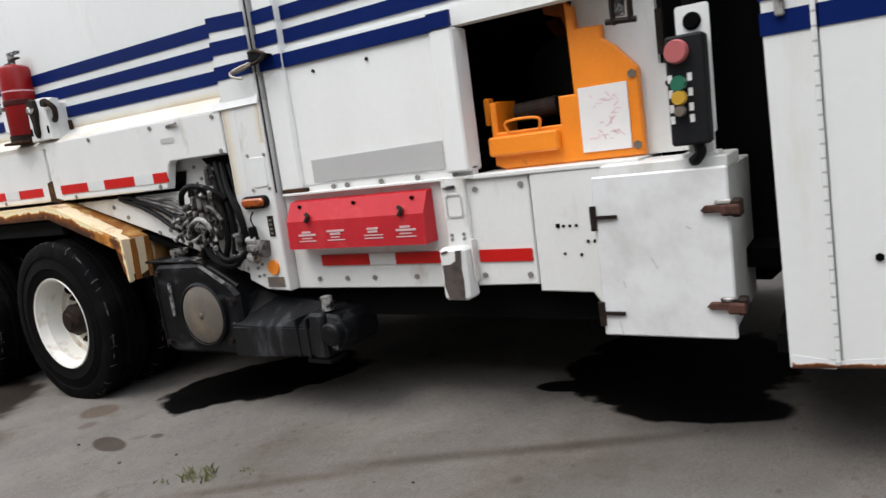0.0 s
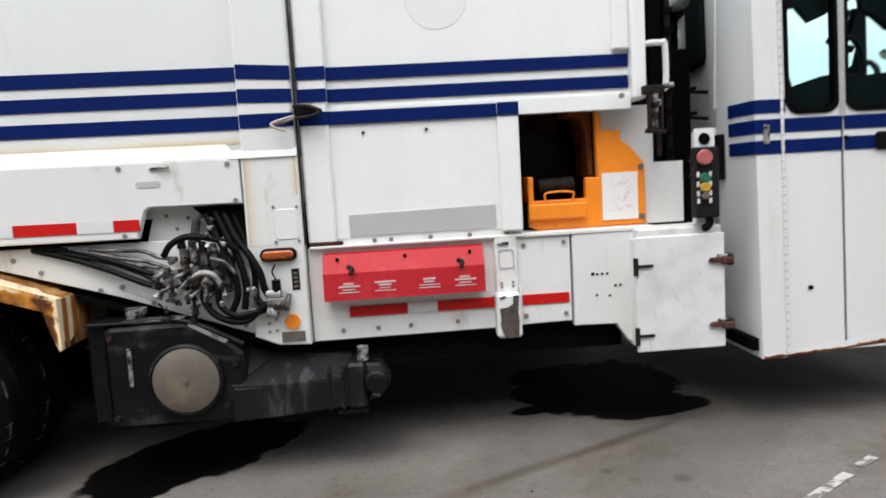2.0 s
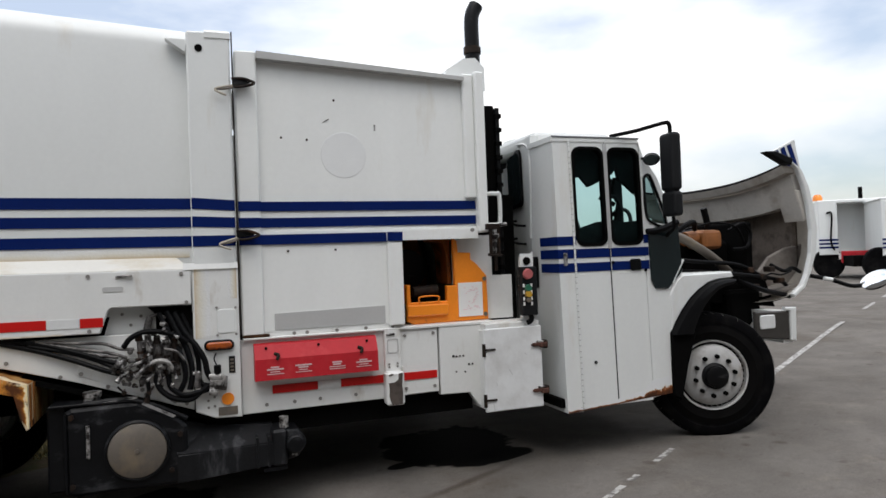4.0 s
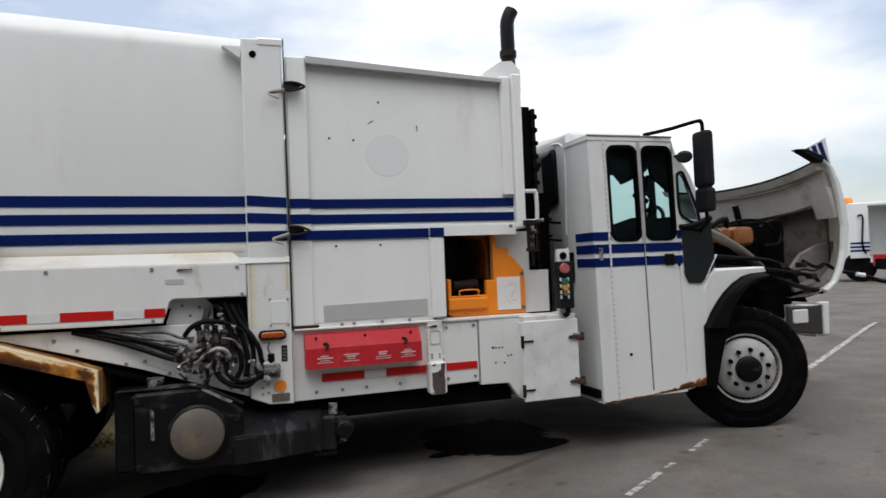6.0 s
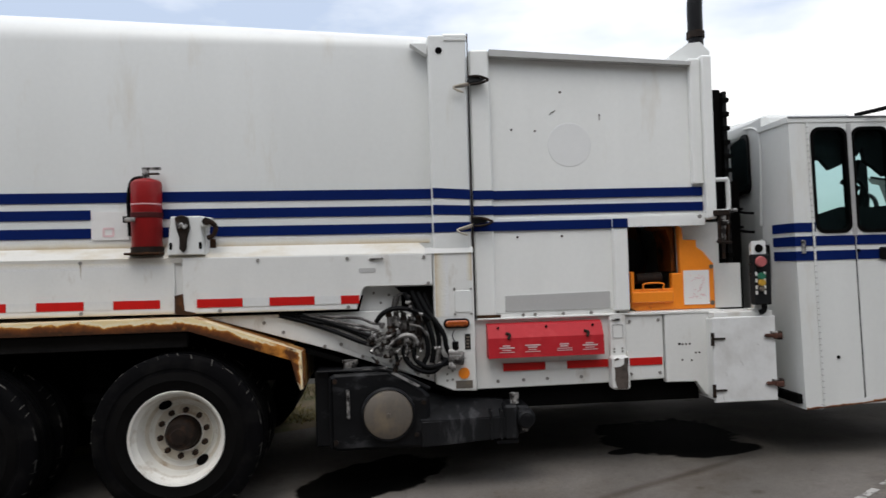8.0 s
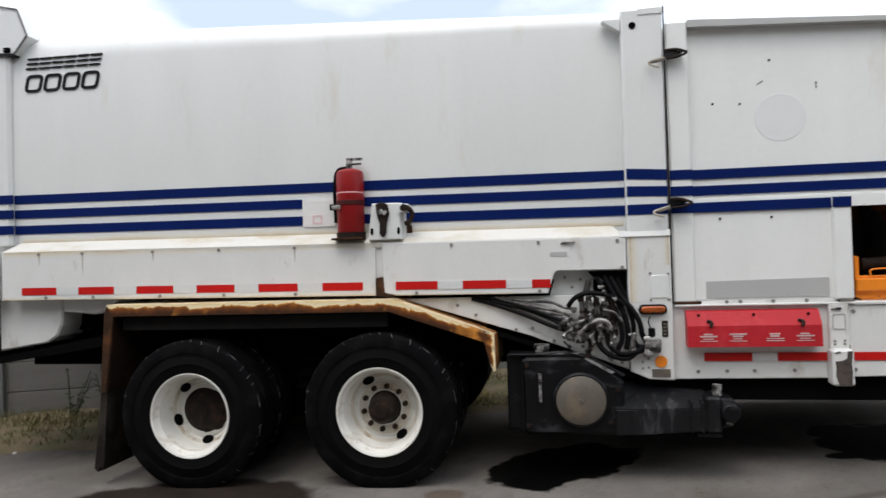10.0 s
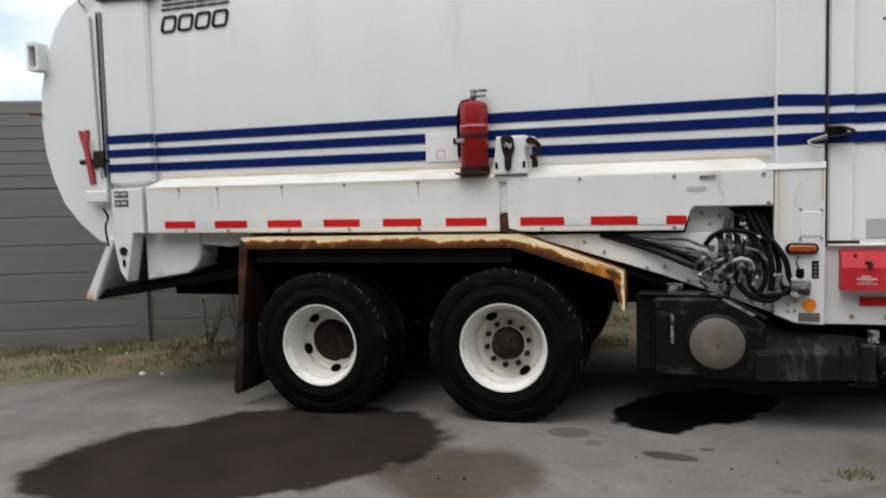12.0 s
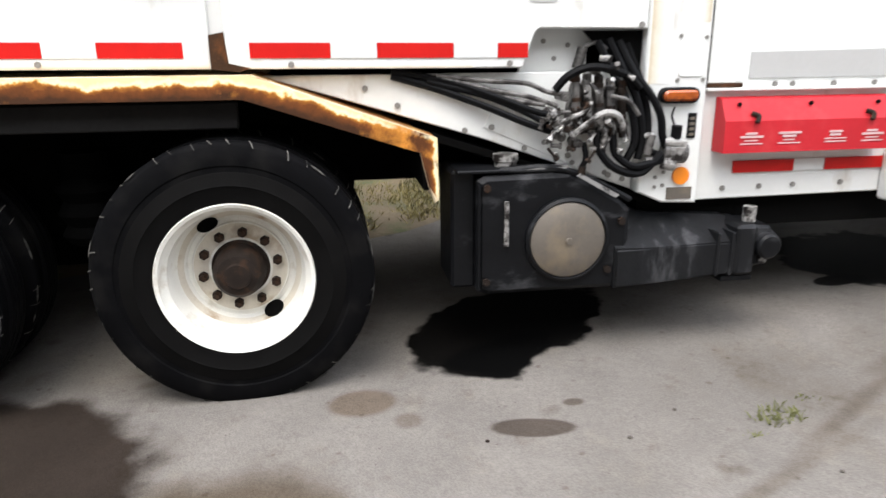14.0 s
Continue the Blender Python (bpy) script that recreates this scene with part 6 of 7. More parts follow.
# ---------------------------------------------------------------- cab
def build_cab():
    cab = new("cab")
    cab.parent = truck
    cab["label"] = "white walk-in cab with tall twin-leaf door and blue stripes"
    Y = -0.125
    part("rear_corner", prism([(Y, 0.465), (0.27, 0.465), (0.27, 1.50), (0.195, 2.384), (Y, 2.384)], "x", 2.085, 2.205), WHITE, cab)
    part("hinge_backing", box(2.196, 2.226, Y + 0.010, Y + 0.03, 0.49, 2.36), GREYPAINT, cab)
    part("hinge_strip", rod((2.212, Y - 0.004, 0.48), (2.212, Y - 0.004, 2.36), 0.0072, 6), GREYPAINT, cab, "steel piano hinge")
    for x0, x1 in ((2.222, 2.500), (2.510, 2.800)):
        leaf = plate([(x0, 0.485), (x1, 0.485), (x1, 1.60), (x0, 1.60)], Y, Y + 0.03, 0.004)
        win = rounded(x0 + 0.022, x1 - 0.022, 1.635, 2.315, 0.06)
        out = rounded(x0, x1, 1.6005, 2.36, 0.002)
        ring_plate(out, win, Y, Y + 0.03, leaf)
        lf = part("door_leaf", leaf, WHITE, cab, "white door leaf")
        part("window_seal", ring_plate(rounded(x0 + 0.008, x1 - 0.008, 1.620, 2.328, 0.068), rounded(x0 + 0.028, x1 - 0.028, 1.642, 2.307, 0.054), Y - 0.007, Y + 0.030), DARK, lf, "black rubber window seal")
        p = part("window_pane", plate(rounded(x0 + 0.025, x1 - 0.025, 1.638, 2.311, 0.056), Y + 0.008, Y + 0.012), GLASS, lf)
        p.visible_shadow = False
        part("seal_lip", ring_plate(rounded(x0 + 0.004, x1 - 0.004, 1.616, 2.332, 0.07), rounded(x0 + 0.027, x1 - 0.027, 1.641, 2.308, 0.055), Y + 0.0305, Y + 0.042), DARK, lf, "black inner lip of the window seal")
    part("door_edge_strip", box(2.488, 2.520, Y - 0.009, Y - 0.0005, 1.60, 2.35, 0.003), ALLOY, cab, "pale alloy strip between the door leaves")
    knuckles = bmesh.new()
    for k in range(47):
        rod((2.212, Y - 0.005, 0.49 + 0.04 * k), (2.212, Y - 0.005, 0.5235 + 0.04 * k), 0.0078, 6, knuckles)
    tagged(part("piano_hinge", knuckles, WHITE, cab, "worn piano hinge knuckles"), kind="stuff")
    part("door_gap", box(2.500, 2.510, Y + 0.006, Y + 0.04, 0.485, 2.36), DARK, cab)
    # panel ahead of the door with the corner windows
    part("front_panel", plate([(2.803, 0.50), (2.992, 0.53), (3.01, 1.24), (3.12, 1.40), (3.10, 1.735), (2.803, 1.735)], Y, Y + 0.03, 0.004), WHITE, cab)
    frame_out = [(2.79, 2.385), (2.803, 1.7355), (2.87, 1.7355), (3.10, 1.7355), (2.94, 2.12), (2.835, 2.26)]
    frame_in = [(2.826, 2.11), (2.826, 1.86), (2.87, 1.785), (3.005, 1.765), (2.895, 2.09), (2.86, 2.13)]
    part("corner_frame", ring_plate(frame_out, frame_in, Y, Y + 0.03), WHITE, cab)
    part("quarter_seal", tube([(x, Y - 0.004, z) for x, z in frame_in + frame_in[:1]], 0.011, 6, 3), HOSE, cab)
    q = part("quarter_glass", plate(frame_in, Y + 0.01, Y + 0.014), QUARTERGLASS, cab)
    q.visible_shadow = False
    part("lower_glass", plate([(2.832, 1.72), (2.836, 1.36), (2.868, 1.295), (2.98, 1.290), (3.115, 1.41), (3.10, 1.79), (2.99, 1.735)], Y - 0.016, Y - 0.002, 0.006), DARKGLASS, cab, "dark lower corner window")
    part("sill_rail", tube([(2.815, Y - 0.02, 1.715), (2.92, Y - 0.022, 1.725), (3.09, Y - 0.02, 1.78)], 0.022, 8, 4), HOSE, cab)
    part("wiper_strip", rod((3.02, Y - 0.01, 1.33), (3.13, Y - 0.01, 1.50), 0.008), WHITE, cab)
    # shell
    part("roof", prism([(2.075, 2.36), (2.075, 2.395), (2.78, 2.395), (2.80, 2.36)], "y", Y - 0.005, 0.23), WHITE, cab)
    part("rear_roof", box(2.13, 2.80, 0.21, 2.45, 2.365, 2.50, 0.06, seg=4), WHITE, cab, "rounded white cab roof")
    part("roof_gutter", box(2.08, 2.80, Y - 0.010, Y + 0.01, 2.387, 2.400, 0.003), FENCEDARK, cab)
    part("door_trim", prism([(2.235, 1.60), (2.795, 1.60), (2.795, 1.80), (2.66, 1.79), (2.52, 1.80), (2.44, 1.795), (2.30, 1.755), (2.235, 1.745)], "y", Y + 0.035, Y + 0.06), SEAT, cab, "dark trim inside the door")
    part("belt_loop", tube([(2.66, 0.05, 2.12), (2.63, 0.05, 2.0), (2.70, 0.06, 1.98), (2.74, 0.05, 1.86), (2.70, 0.05, 1.72)], 0.016, 8, 4), SEAT, cab)
    part("grab_bar", rod((2.56, 0.05, 1.98), (2.68, 0.05, 1.93), 0.018), SEAT, cab)
    part("back_wall", box(1.98, 2.02, 0.75, 2.42, 0.8, 2.36), WHITE, cab)
    part("far_wall", plate([(2.0, 0.5), (3.1, 0.5), (3.1, 1.45), (2.0, 1.45)], 2.42, 2.45), WHITE, cab)
    part("far_pillar", box(2.0, 2.25, 2.42, 2.45, 1.45, 2.36), WHITE, cab)
    part("far_pillar", prism([(3.05, 1.45), (3.12, 1.45), (2.86, 2.36), (2.79, 2.36)], "y", 2.38, 2.45), WHITE, cab)
    part("cab_floor", box(2.05, 3.0, Y + 0.03, 2.42, 0.50, 0.56), DARK, cab)
    part("front_wall", box(3.0, 3.06, Y + 0.03, 2.42, 0.55, 1.46), SEAT, cab)
    part("dashboard", prism([(2.80, 1.30), (3.04, 1.30), (3.06, 1.52), (2.86, 1.55)], "y", Y + 0.05, 2.40), SEAT, cab)
    part("screen_pillar", prism([(3.10, 1.44), (3.14, 1.44), (2.88, 2.36), (2.83, 2.36)], "y", 1.12, 1.18), SEAT, cab)
    part("seat_frame", plate([(2.70, 1.62), (2.80, 1.62), (2.80, 2.14), (2.735, 2.14), (2.70, 2.02), (2.755, 1.95), (2.72, 1.82), (2.62, 1.72)], 0.10, 0.13, 0.01), SEAT, cab, "dark seat frame behind the window")
    part("headliner", box(2.21, 2.79, Y + 0.04, 2.42, 2.315, 2.355), SEAT, cab)
    part("header_trim", prism([(2.225, 2.355), (2.225, 2.09), (2.29, 2.115), (2.34, 2.12), (2.40, 2.05), (2.475, 2.08), (2.52, 2.12), (2.60, 2.14), (2.64, 2.20), (2.66, 2.10), (2.72, 2.06), (2.79, 2.0), (2.79, 2.355)], "y", Y + 0.06, Y + 0.10), SEAT, cab, "dark header trim and visors")
    wheel_pts = [(2.94 + 0.08 * math.sin(a), 0.45 + 0.2 * math.cos(a), 1.72 + 0.2 * math.sin(a)) for a in [k * 2 * math.pi / 14 for k in range(15)]]
    part("steering_wheel", tube(wheel_pts, 0.016, 8, 3), HOSE, cab)
    part("steering_column", rod((2.94, 0.45, 1.70), (3.03, 0.45, 1.45), 0.03), HOSE, cab)
    part("driver_seat", box(2.27, 2.6, 0.5, 0.95, 0.9, 1.15, 0.05), SEAT, cab)
    part("driver_seat_back", box(2.25, 2.36, 0.5, 0.95, 1.1, 1.75, 0.05), SEAT, cab)
    # stripes
    for z0, z1 in ((1.632, 1.694), (1.540, 1.604), (1.443, 1.506)):
        part("stripe", box(2.079, 2.225, Y - 0.004, 0.125, z0, z1), BLUE, cab, "dark blue stripe")
        for a, b in ((2.222, 2.497), (2.513, 2.830)) if z0 < 1.62 else ((2.222, 2.2295), (2.7925, 2.830)):
            part("stripe", box(a, b, Y - 0.004, Y + 0.002, z0, z1), BLUE, cab, "dark blue stripe")
    part("door_handle", box(2.66, 2.755, Y - 0.02, Y, 1.435, 1.52, 0.01), HOSE, cab, "black door handle")
    bolts([(2.795, 1.435), (2.33, 0.80), (2.52, 1.50)], Y - 0.002, 0.012, cab, DARK)
    part("hinge_catch", box(2.120, 2.145, Y - 0.02, Y, 1.49, 1.58, 0.004), STEEL, cab)
    part("sill", prism([(2.09, 0.462), (3.01, 0.522), (3.01, 0.53), (2.09, 0.49)], "y", Y, Y + 0.05), LEGRUST, cab, "rusted sill")
    part("rust_edge", strip([(2.09, 0.461), (2.20, 0.468), (2.50, 0.488), (2.72, 0.503), (2.80, 0.508), (3.01, 0.522)], [(2.09, 0.505), (2.20, 0.492), (2.50, 0.525), (2.72, 0.56), (2.80, 0.625), (3.01, 0.655)], Y - 0.0012, 0.002), CABRUST, cab, "rust eating into the lower edge")
    # older cab side behind the box
    wall = [(2.088, 0.200), (2.232, 1.0), (2.31, 1.55), (2.36, 1.55), (2.282, 1.0), (2.138, 0.200)]
    part("cab_rear_wall", prism(wall, "z", 1.0, 2.46), WHITE, cab, "white slanting rear wall of the cab")
    along = pose(2.098, 0.272, 0, 0, 0, math.degrees(math.atan2(0.728, 0.134)))
    part("rear_window", moved(plate(rounded(0.165, 0.545, 1.955, 2.40, 0.06), 0.0, 0.016, 0.004), along), HOSE, cab, "black window seal")
    part("rear_pane", moved(plate(rounded(0.19, 0.52, 1.98, 2.375, 0.05), 0.012, 0.021), along), DARKGLASS, cab, "dark rear window")
    part("side_seam", tube([(2.21, 0.92, 2.45), (2.15, 0.60, 2.445), (2.106, 0.30, 2.40), (2.088, 0.225, 2.25), (2.089, 0.250, 1.95), (2.091, 0.280, 1.70)], 0.010, 6, 5), WHITE, cab, "pale seam of the cab's rear wall", True)
    part("side_seam", tube([(2.085, 0.280, 1.60), (2.084, 0.276, 1.45), (2.084, 0.274, 1.30)], 0.010, 6, 4), WHITE, cab, smooth=True)
    part("roof_dome", moved(lathe([(0.0, -0.06), (0.16, -0.055), (0.22, -0.03), (0.24, 0.02)], 24), pose(2.42, 0.85, 2.50, -90, 0, 0)), WHITE, cab, smooth=True)
    # the cab stands on the slope and leans back a little
    for o in cab.children_recursive:
        shared = o.data.users > 1 or o.location.length > 0
        if shared:
            o.location.x -= 0.024 * (o.location.z - 1.45)
            continue
        for v in o.data.vertices:
            v.co.x -= 0.024 * (v.co.z - 1.45)
    # mirror
    m = part("mirror", box(2.845, 2.925, -0.42, -0.26, 1.99, 2.40, 0.037, seg=4), SEAT, cab, "large black side mirror")
    part("mirror", box(2.85, 2.925, -0.42, -0.26, 1.81, 1.985, 0.034, seg=4), SEAT, cab, "lower black side mirror")
    part("mirror_arm", box(2.862, 2.912, -0.40, -0.28, 1.95, 2.03, 0.01), SEAT, cab)
    part("mirror_arm", tube([(2.55, -0.10, 2.41), (2.70, -0.22, 2.435), (2.84, -0.34, 2.47), (2.885, -0.34, 2.46), (2.89, -0.34, 2.38)], 0.014, 8, 5), HOSE, cab, smooth=True)
    part("mirror_arm", tube([(2.89, -0.34, 1.82), (2.90, -0.33, 1.73), (2.96, -0.20, 1.70), (3.0, -0.12, 1.68)], 0.014, 8, 5), HOSE, cab, smooth=True)
    part("round_mirror", moved(lathe([(0.0, 0.03), (0.05, 0.02), (0.062, 0.0), (0.05, -0.008), (0.0, -0.01)], 20), pose(2.83, -0.20, 2.235, 0, 0, -50) @ Matrix.Diagonal((0.98, 1, 0.75, 1))), SEAT, cab, "small black round mirror", True)
    part("mirror_glass", moved(lathe([(0.0, -0.014), (0.046, -0.013), (0.050, -0.008)], 20), pose(2.83, -0.20, 2.235, 0, 0, -50) @ Matrix.Diagonal((0.98, 1, 0.75, 1))), DARKGLASS, cab, smooth=True)
    part("mirror_arm", tube([(2.80, -0.12, 2.25), (2.82, -0.17, 2.245), (2.83, -0.19, 2.24)], 0.010, 6, 3), HOSE, cab)


build_cab()


def build_front():
    # fender, flare, flap
    flare = [(2.985, 0.955), (3.035, 1.03), (3.10, 1.12), (3.18, 1.205), (3.265, 1.27), (3.36, 1.318), (3.45, 1.336), (3.56, 1.34)]
    under = [(3.165, 0.945), (3.195, 1.02), (3.235, 1.09), (3.285, 1.155), (3.34, 1.21), (3.41, 1.26), (3.48, 1.285), (3.56, 1.30)]
    part("front_fender", plate([(3.0, 0.96), (3.0, 1.24), (3.06, 1.345), (3.12, 1.385), (3.58, 1.392), (3.60, 1.35)] + flare[:0:-1], -0.135, 0.02, 0.01), WHITE, truck, "white front fender")
    part("fender_shelf", box(3.08, 3.58, -0.12, 0.35, 1.365, 1.39, 0.008), WHITE, truck)
    ring, rows = bmesh.new(), []
    for (a, b), (c2, d) in zip(flare, under):
        rows.append([ring.verts.new(q) for q in ((a, -0.13, b), (a + 0.012, -0.185, b - 0.006), ((a + c2) / 2, -0.20, (b + d) / 2), (c2 - 0.01, -0.185, d), (c2, -0.15, d - 0.004), (c2, 0.20, d - 0.01), (a, 0.20, b))])
    for a, b in zip(rows, rows[1:]):
        for k in range(7):
            ring.faces.new((a[k], a[(k + 1) % 7], b[(k + 1) % 7], b[k]))
    ring.faces.new(rows[0])
    ring.faces.new(rows[-1][::-1])
    part("fender_flare", ring, HOSE, truck, "black rubber fender flare", True)
    part("mud_flap", plate([(2.99, 0.50), (3.06, 0.46), (3.13, 0.72), (3.21, 0.955), (2.99, 0.965)], -0.155, 0.20, 0.01), DARK, truck, "black mud flap")
    # bumper
    b = part("front_bumper", prism([(4.10, 0.80), (4.21, 0.80), (4.23, 1.05), (4.08, 1.05)], "y", -0.10, 2.45), PANEL, truck, "white steel front bumper")
    part("bumper_end", plate([(3.80, 0.86), (4.15, 0.825), (4.15, 1.055), (3.80, 1.065)], -0.125, -0.10, 0.01), DARKPLATE, b)
    part("bumper_corner", plate([(4.15, 0.82), (4.205, 0.815), (4.215, 1.08), (4.10, 1.085), (4.10, 1.062), (4.15, 1.055)], -0.135, -0.10, 0.006), WHITE, b, "white bent bumper corner")
    part("bumper_lamp", plate(rounded(3.842, 3.995, 0.925, 1.035, 0.02), -0.135, -0.12, 0.006), SILVERTAPE, b)
    # engine bay
    part("engine_block", box(3.25, 4.28, 0.62, 1.65, 0.95, 1.66, 0.05), DARK, truck, "black engine")
    part("valve_cover", box(3.35, 4.10, 0.75, 1.2, 1.64, 1.76, 0.04), BLACK, truck)
    part("air_filter", box(3.76, 3.97, 0.36, 0.62, 1.565, 1.735, 0.06, seg=3), BROWN, truck, "brown engine air filter housing")
    part("filter_neck", rod((3.74, 0.46, 1.67), (3.62, 0.44, 1.66), 0.06, 14), BROWN, truck)
    part("radiator", box(4.28, 4.38, 0.45, 1.9, 0.90, 1.80, 0.02), DARK, truck, "black radiator")
    part("inner_wing", prism([(3.05, 1.2), (3.10, 1.50), (3.6, 1.46), (4.3, 1.34), (4.42, 1.05)], "y", 0.28, 0.34), DARK, truck)
    part("air_duct", tube([(3.22, 0.2, 1.72), (3.38, 0.17, 1.66), (3.52, 0.17, 1.59), (3.68, 0.18, 1.50), (3.88, 0.22, 1.37)], 0.036, 12, 6), GREYPLATE, truck, "grey air duct", True)
    for h, r in (([(3.60, 0.40, 1.74), (3.85, 0.34, 1.79), (4.08, 0.34, 1.75), (4.22, 0.38, 1.60)], 0.010), ([(3.1, 0.25, 1.52), (3.5, 0.12, 1.47), (3.9, 0.14, 1.43), (4.25, 0.2, 1.30)], 0.018),
                 ([(3.2, 0.3, 1.42), (3.6, 0.10, 1.38), (4.0, 0.12, 1.34), (4.4, 0.2, 1.28), (4.55, 0.25, 1.20)], 0.018), ([(4.02, 0.36, 1.72), (4.15, 0.33, 1.78), (4.26, 0.36, 1.70), (4.22, 0.36, 1.58), (4.08, 0.38, 1.56)], 0.014),
                 ([(3.35, 0.35, 1.62), (3.5, 0.30, 1.76), (3.62, 0.32, 1.80), (3.7, 0.40, 1.74)], 0.022), ([(3.9, 0.15, 1.30), (4.1, 0.10, 1.22), (4.3, 0.15, 1.18), (4.5, 0.2, 1.14)], 0.022),
                 ([(4.38, 0.28, 1.42), (4.45, 0.2, 1.36), (4.55, 0.2, 1.38), (4.66, 0.22, 1.34)], 0.016)):
        part("engine_hose", tube(h, r, 8, 6), HOSE, truck, smooth=True)
    part("oil_filler", rod((3.86, 0.42, 1.76), (3.80, 0.40, 1.92), 0.028), HOSE, truck)
    for x, z in ((4.0, 1.36), (4.12, 1.30), (4.22, 1.36), (4.05, 1.22), (4.32, 1.26)):
        part("bracket", box(x, x + 0.06, 0.12, 0.20, z, z + 0.045, 0.006), HUBDIRT, truck)
    part("steering_box", box(3.85, 4.20, 0.20, 0.45, 0.92, 1.22, 0.03), DARK, truck)


build_front()


def hood_sag(y):
    return -0.125 * (1 - abs((y - 0.14) / 1.075 - 1) ** 2.4)


def hood_strip(section, y0, y1, n=16):
    """A band inside the hood whose section of (x, z) follows the sagging rim."""
    bm = bmesh.new()
    rows = [[bm.verts.new((x, y0 + (y1 - y0) * k / n, z + hood_sag(y0 + (y1 - y0) * k / n))) for x, z in section] for k in range(n + 1)]
    m = len(section)
    for a, b in zip(rows, rows[1:]):
        for k in range(m):
            bm.faces.new((a[k], a[(k + 1) % m], b[(k + 1) % m], b[k]))
    bm.faces.new(rows[0])
    bm.faces.new(rows[-1][::-1])
    return bm


def build_hood():
    """The hood tipped forward on its nose: a shallow dish that opens towards the cab."""
    prof = [(4.47, 2.255), (4.60, 2.24), (4.66, 2.10), (4.71, 1.90), (4.73, 1.70), (4.70, 1.50), (4.63, 1.33), (4.55, 1.22), (4.42, 1.145), (4.25, 1.115), (4.11, 1.11)]
    bm = bmesh.new()
    ny, rows = 26, []
    for j in range(ny + 1):
        s = j / ny
        e = abs(2 * s - 1)
        deep = 0.26 * (1 - e ** 4)
        rows.append([bm.verts.new((x + deep * min(1, k / 2) * max(0, min(1, (8.5 - k) / 2)), 0.14 + 2.15 * s, z + (hood_sag(0.14 + 2.15 * s) * (1.0, 1.0, 0.5)[k] if k < 3 else 0))) for k, (x, z) in enumerate(prof)])
    for a, b in zip(rows, rows[1:]):
        for k in range(len(prof) - 1):
            bm.faces.new((a[k], a[k + 1], b[k + 1], b[k]))
    bmesh.ops.solidify(bm, geom=bm.faces[:], thickness=0.02)
    hood = part("hood", bm, HOODINSIDE, truck, "white hood tilted forward, grey fibreglass inside", True)
    outer = [(4.50, 2.29), (4.60, 2.22), (4.67, 2.08), (4.72, 1.90), (4.745, 1.70), (4.72, 1.50), (4.65, 1.33), (4.58, 1.21), (4.46, 1.135)]
    inner = [(x - 0.032 - 0.034 * math.sin(math.pi * k / 7), z) for k, (x, z) in enumerate(outer[:7])] + [(4.545, 1.235), (4.44, 1.165)]
    part("hood_edge", plate(outer + inner[::-1], 0.10, 0.14, 0.008), WHITE, hood, "white hood edge")
    cheek = [(4.12, 1.10), (4.28, 1.105), (4.455, 1.14), (4.555, 1.20), (4.62, 1.31), (4.67, 1.48), (4.60, 1.58), (4.40, 1.55), (4.22, 1.48), (4.10, 1.36), (4.07, 1.22)]
    part("hood_side", plate([((x + 0.43) * 1.06 - 0.43, 1.49 + (z - 1.49) * 1.06) for x, z in cheek], 0.40, 0.43, 0.01), HOODLOW, hood, "mid-grey fibreglass wall low in the hood")
    part("hood_wire", tube([(4.12, 0.13, 1.30), (4.22, 0.12, 1.345), (4.34, 0.12, 1.33), (4.46, 0.13, 1.36)], 0.008, 6, 4), HOSE, hood)
    part("hood_lip", hood_strip([(4.43, 2.26), (4.56, 2.25), (4.56, 2.20), (4.47, 2.20)], 0.15, 2.28), HOODINSIDE, hood)
    part("hood_ledge", hood_strip([(4.54, 2.19), (4.62, 2.19), (4.70, 2.02), (4.70, 1.96), (4.62, 1.965)], 0.17, 2.26), HOODINSIDE, hood, "grey ledge inside the hood")
    part("hood_lip", plate([(4.56, 2.05), (4.66, 2.05), (4.70, 1.80), (4.66, 1.78)], 0.15, 0.36, 0.01), HOODINSIDE, hood)
    # recess darkened by colour to stand for its shade
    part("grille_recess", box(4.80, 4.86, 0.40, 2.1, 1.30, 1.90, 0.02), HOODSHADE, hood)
    part("hood_floor", plate([(4.20, 1.15), (4.60, 1.20), (4.60, 1.24), (4.20, 1.18)], 0.20, 2.0), HOODLOW, hood)
    part("hood_seal", tube([(4.45, y, 2.272 + hood_sag(y)) for y in (0.16, 0.3, 0.5, 0.8, 1.2, 1.6, 2.0, 2.25)], 0.013, 6, 4), HOSE, hood)
    part("hood_corner", plate([(4.20, 2.365), (4.30, 2.37), (4.49, 2.31), (4.47, 2.255), (4.40, 2.27)], 0.08, 0.16, 0.008), HOSE, hood, "black hood corner")
    fin = [(4.46, 2.39), (4.745, 2.515), (4.81, 2.20), (4.84, 1.95), (4.76, 1.90), (4.70, 2.10), (4.58, 2.30)]
    part("hood_cheek", plate(fin, 0.30, 0.33), WHITE, hood, "striped hood cheek")
    for k in range(3):
        x = 4.50 + 0.075 * k
        part("cheek_stripe", plate([(x, 2.40 + 0.028 * k), (x + 0.045, 2.418 + 0.028 * k), (x + 0.150, 2.20), (x + 0.105, 2.20)], 0.294, 0.299), BLUE, hood)
    # bonnet-top mirror
    dome = lathe([(0.0, -0.10), (0.06, -0.09), (0.11, -0.05), (0.13, 0.0), (0.12, 0.01), (0.0, 0.015)], 24)
    part("hood_mirror", moved(dome, pose(5.17, -0.10, 1.265, 118, -20, 0) @ Matrix.Diagonal((1.30, 0.85, 0.62, 1))), HOSE, hood, "convex hood mirror with a dark face", True)
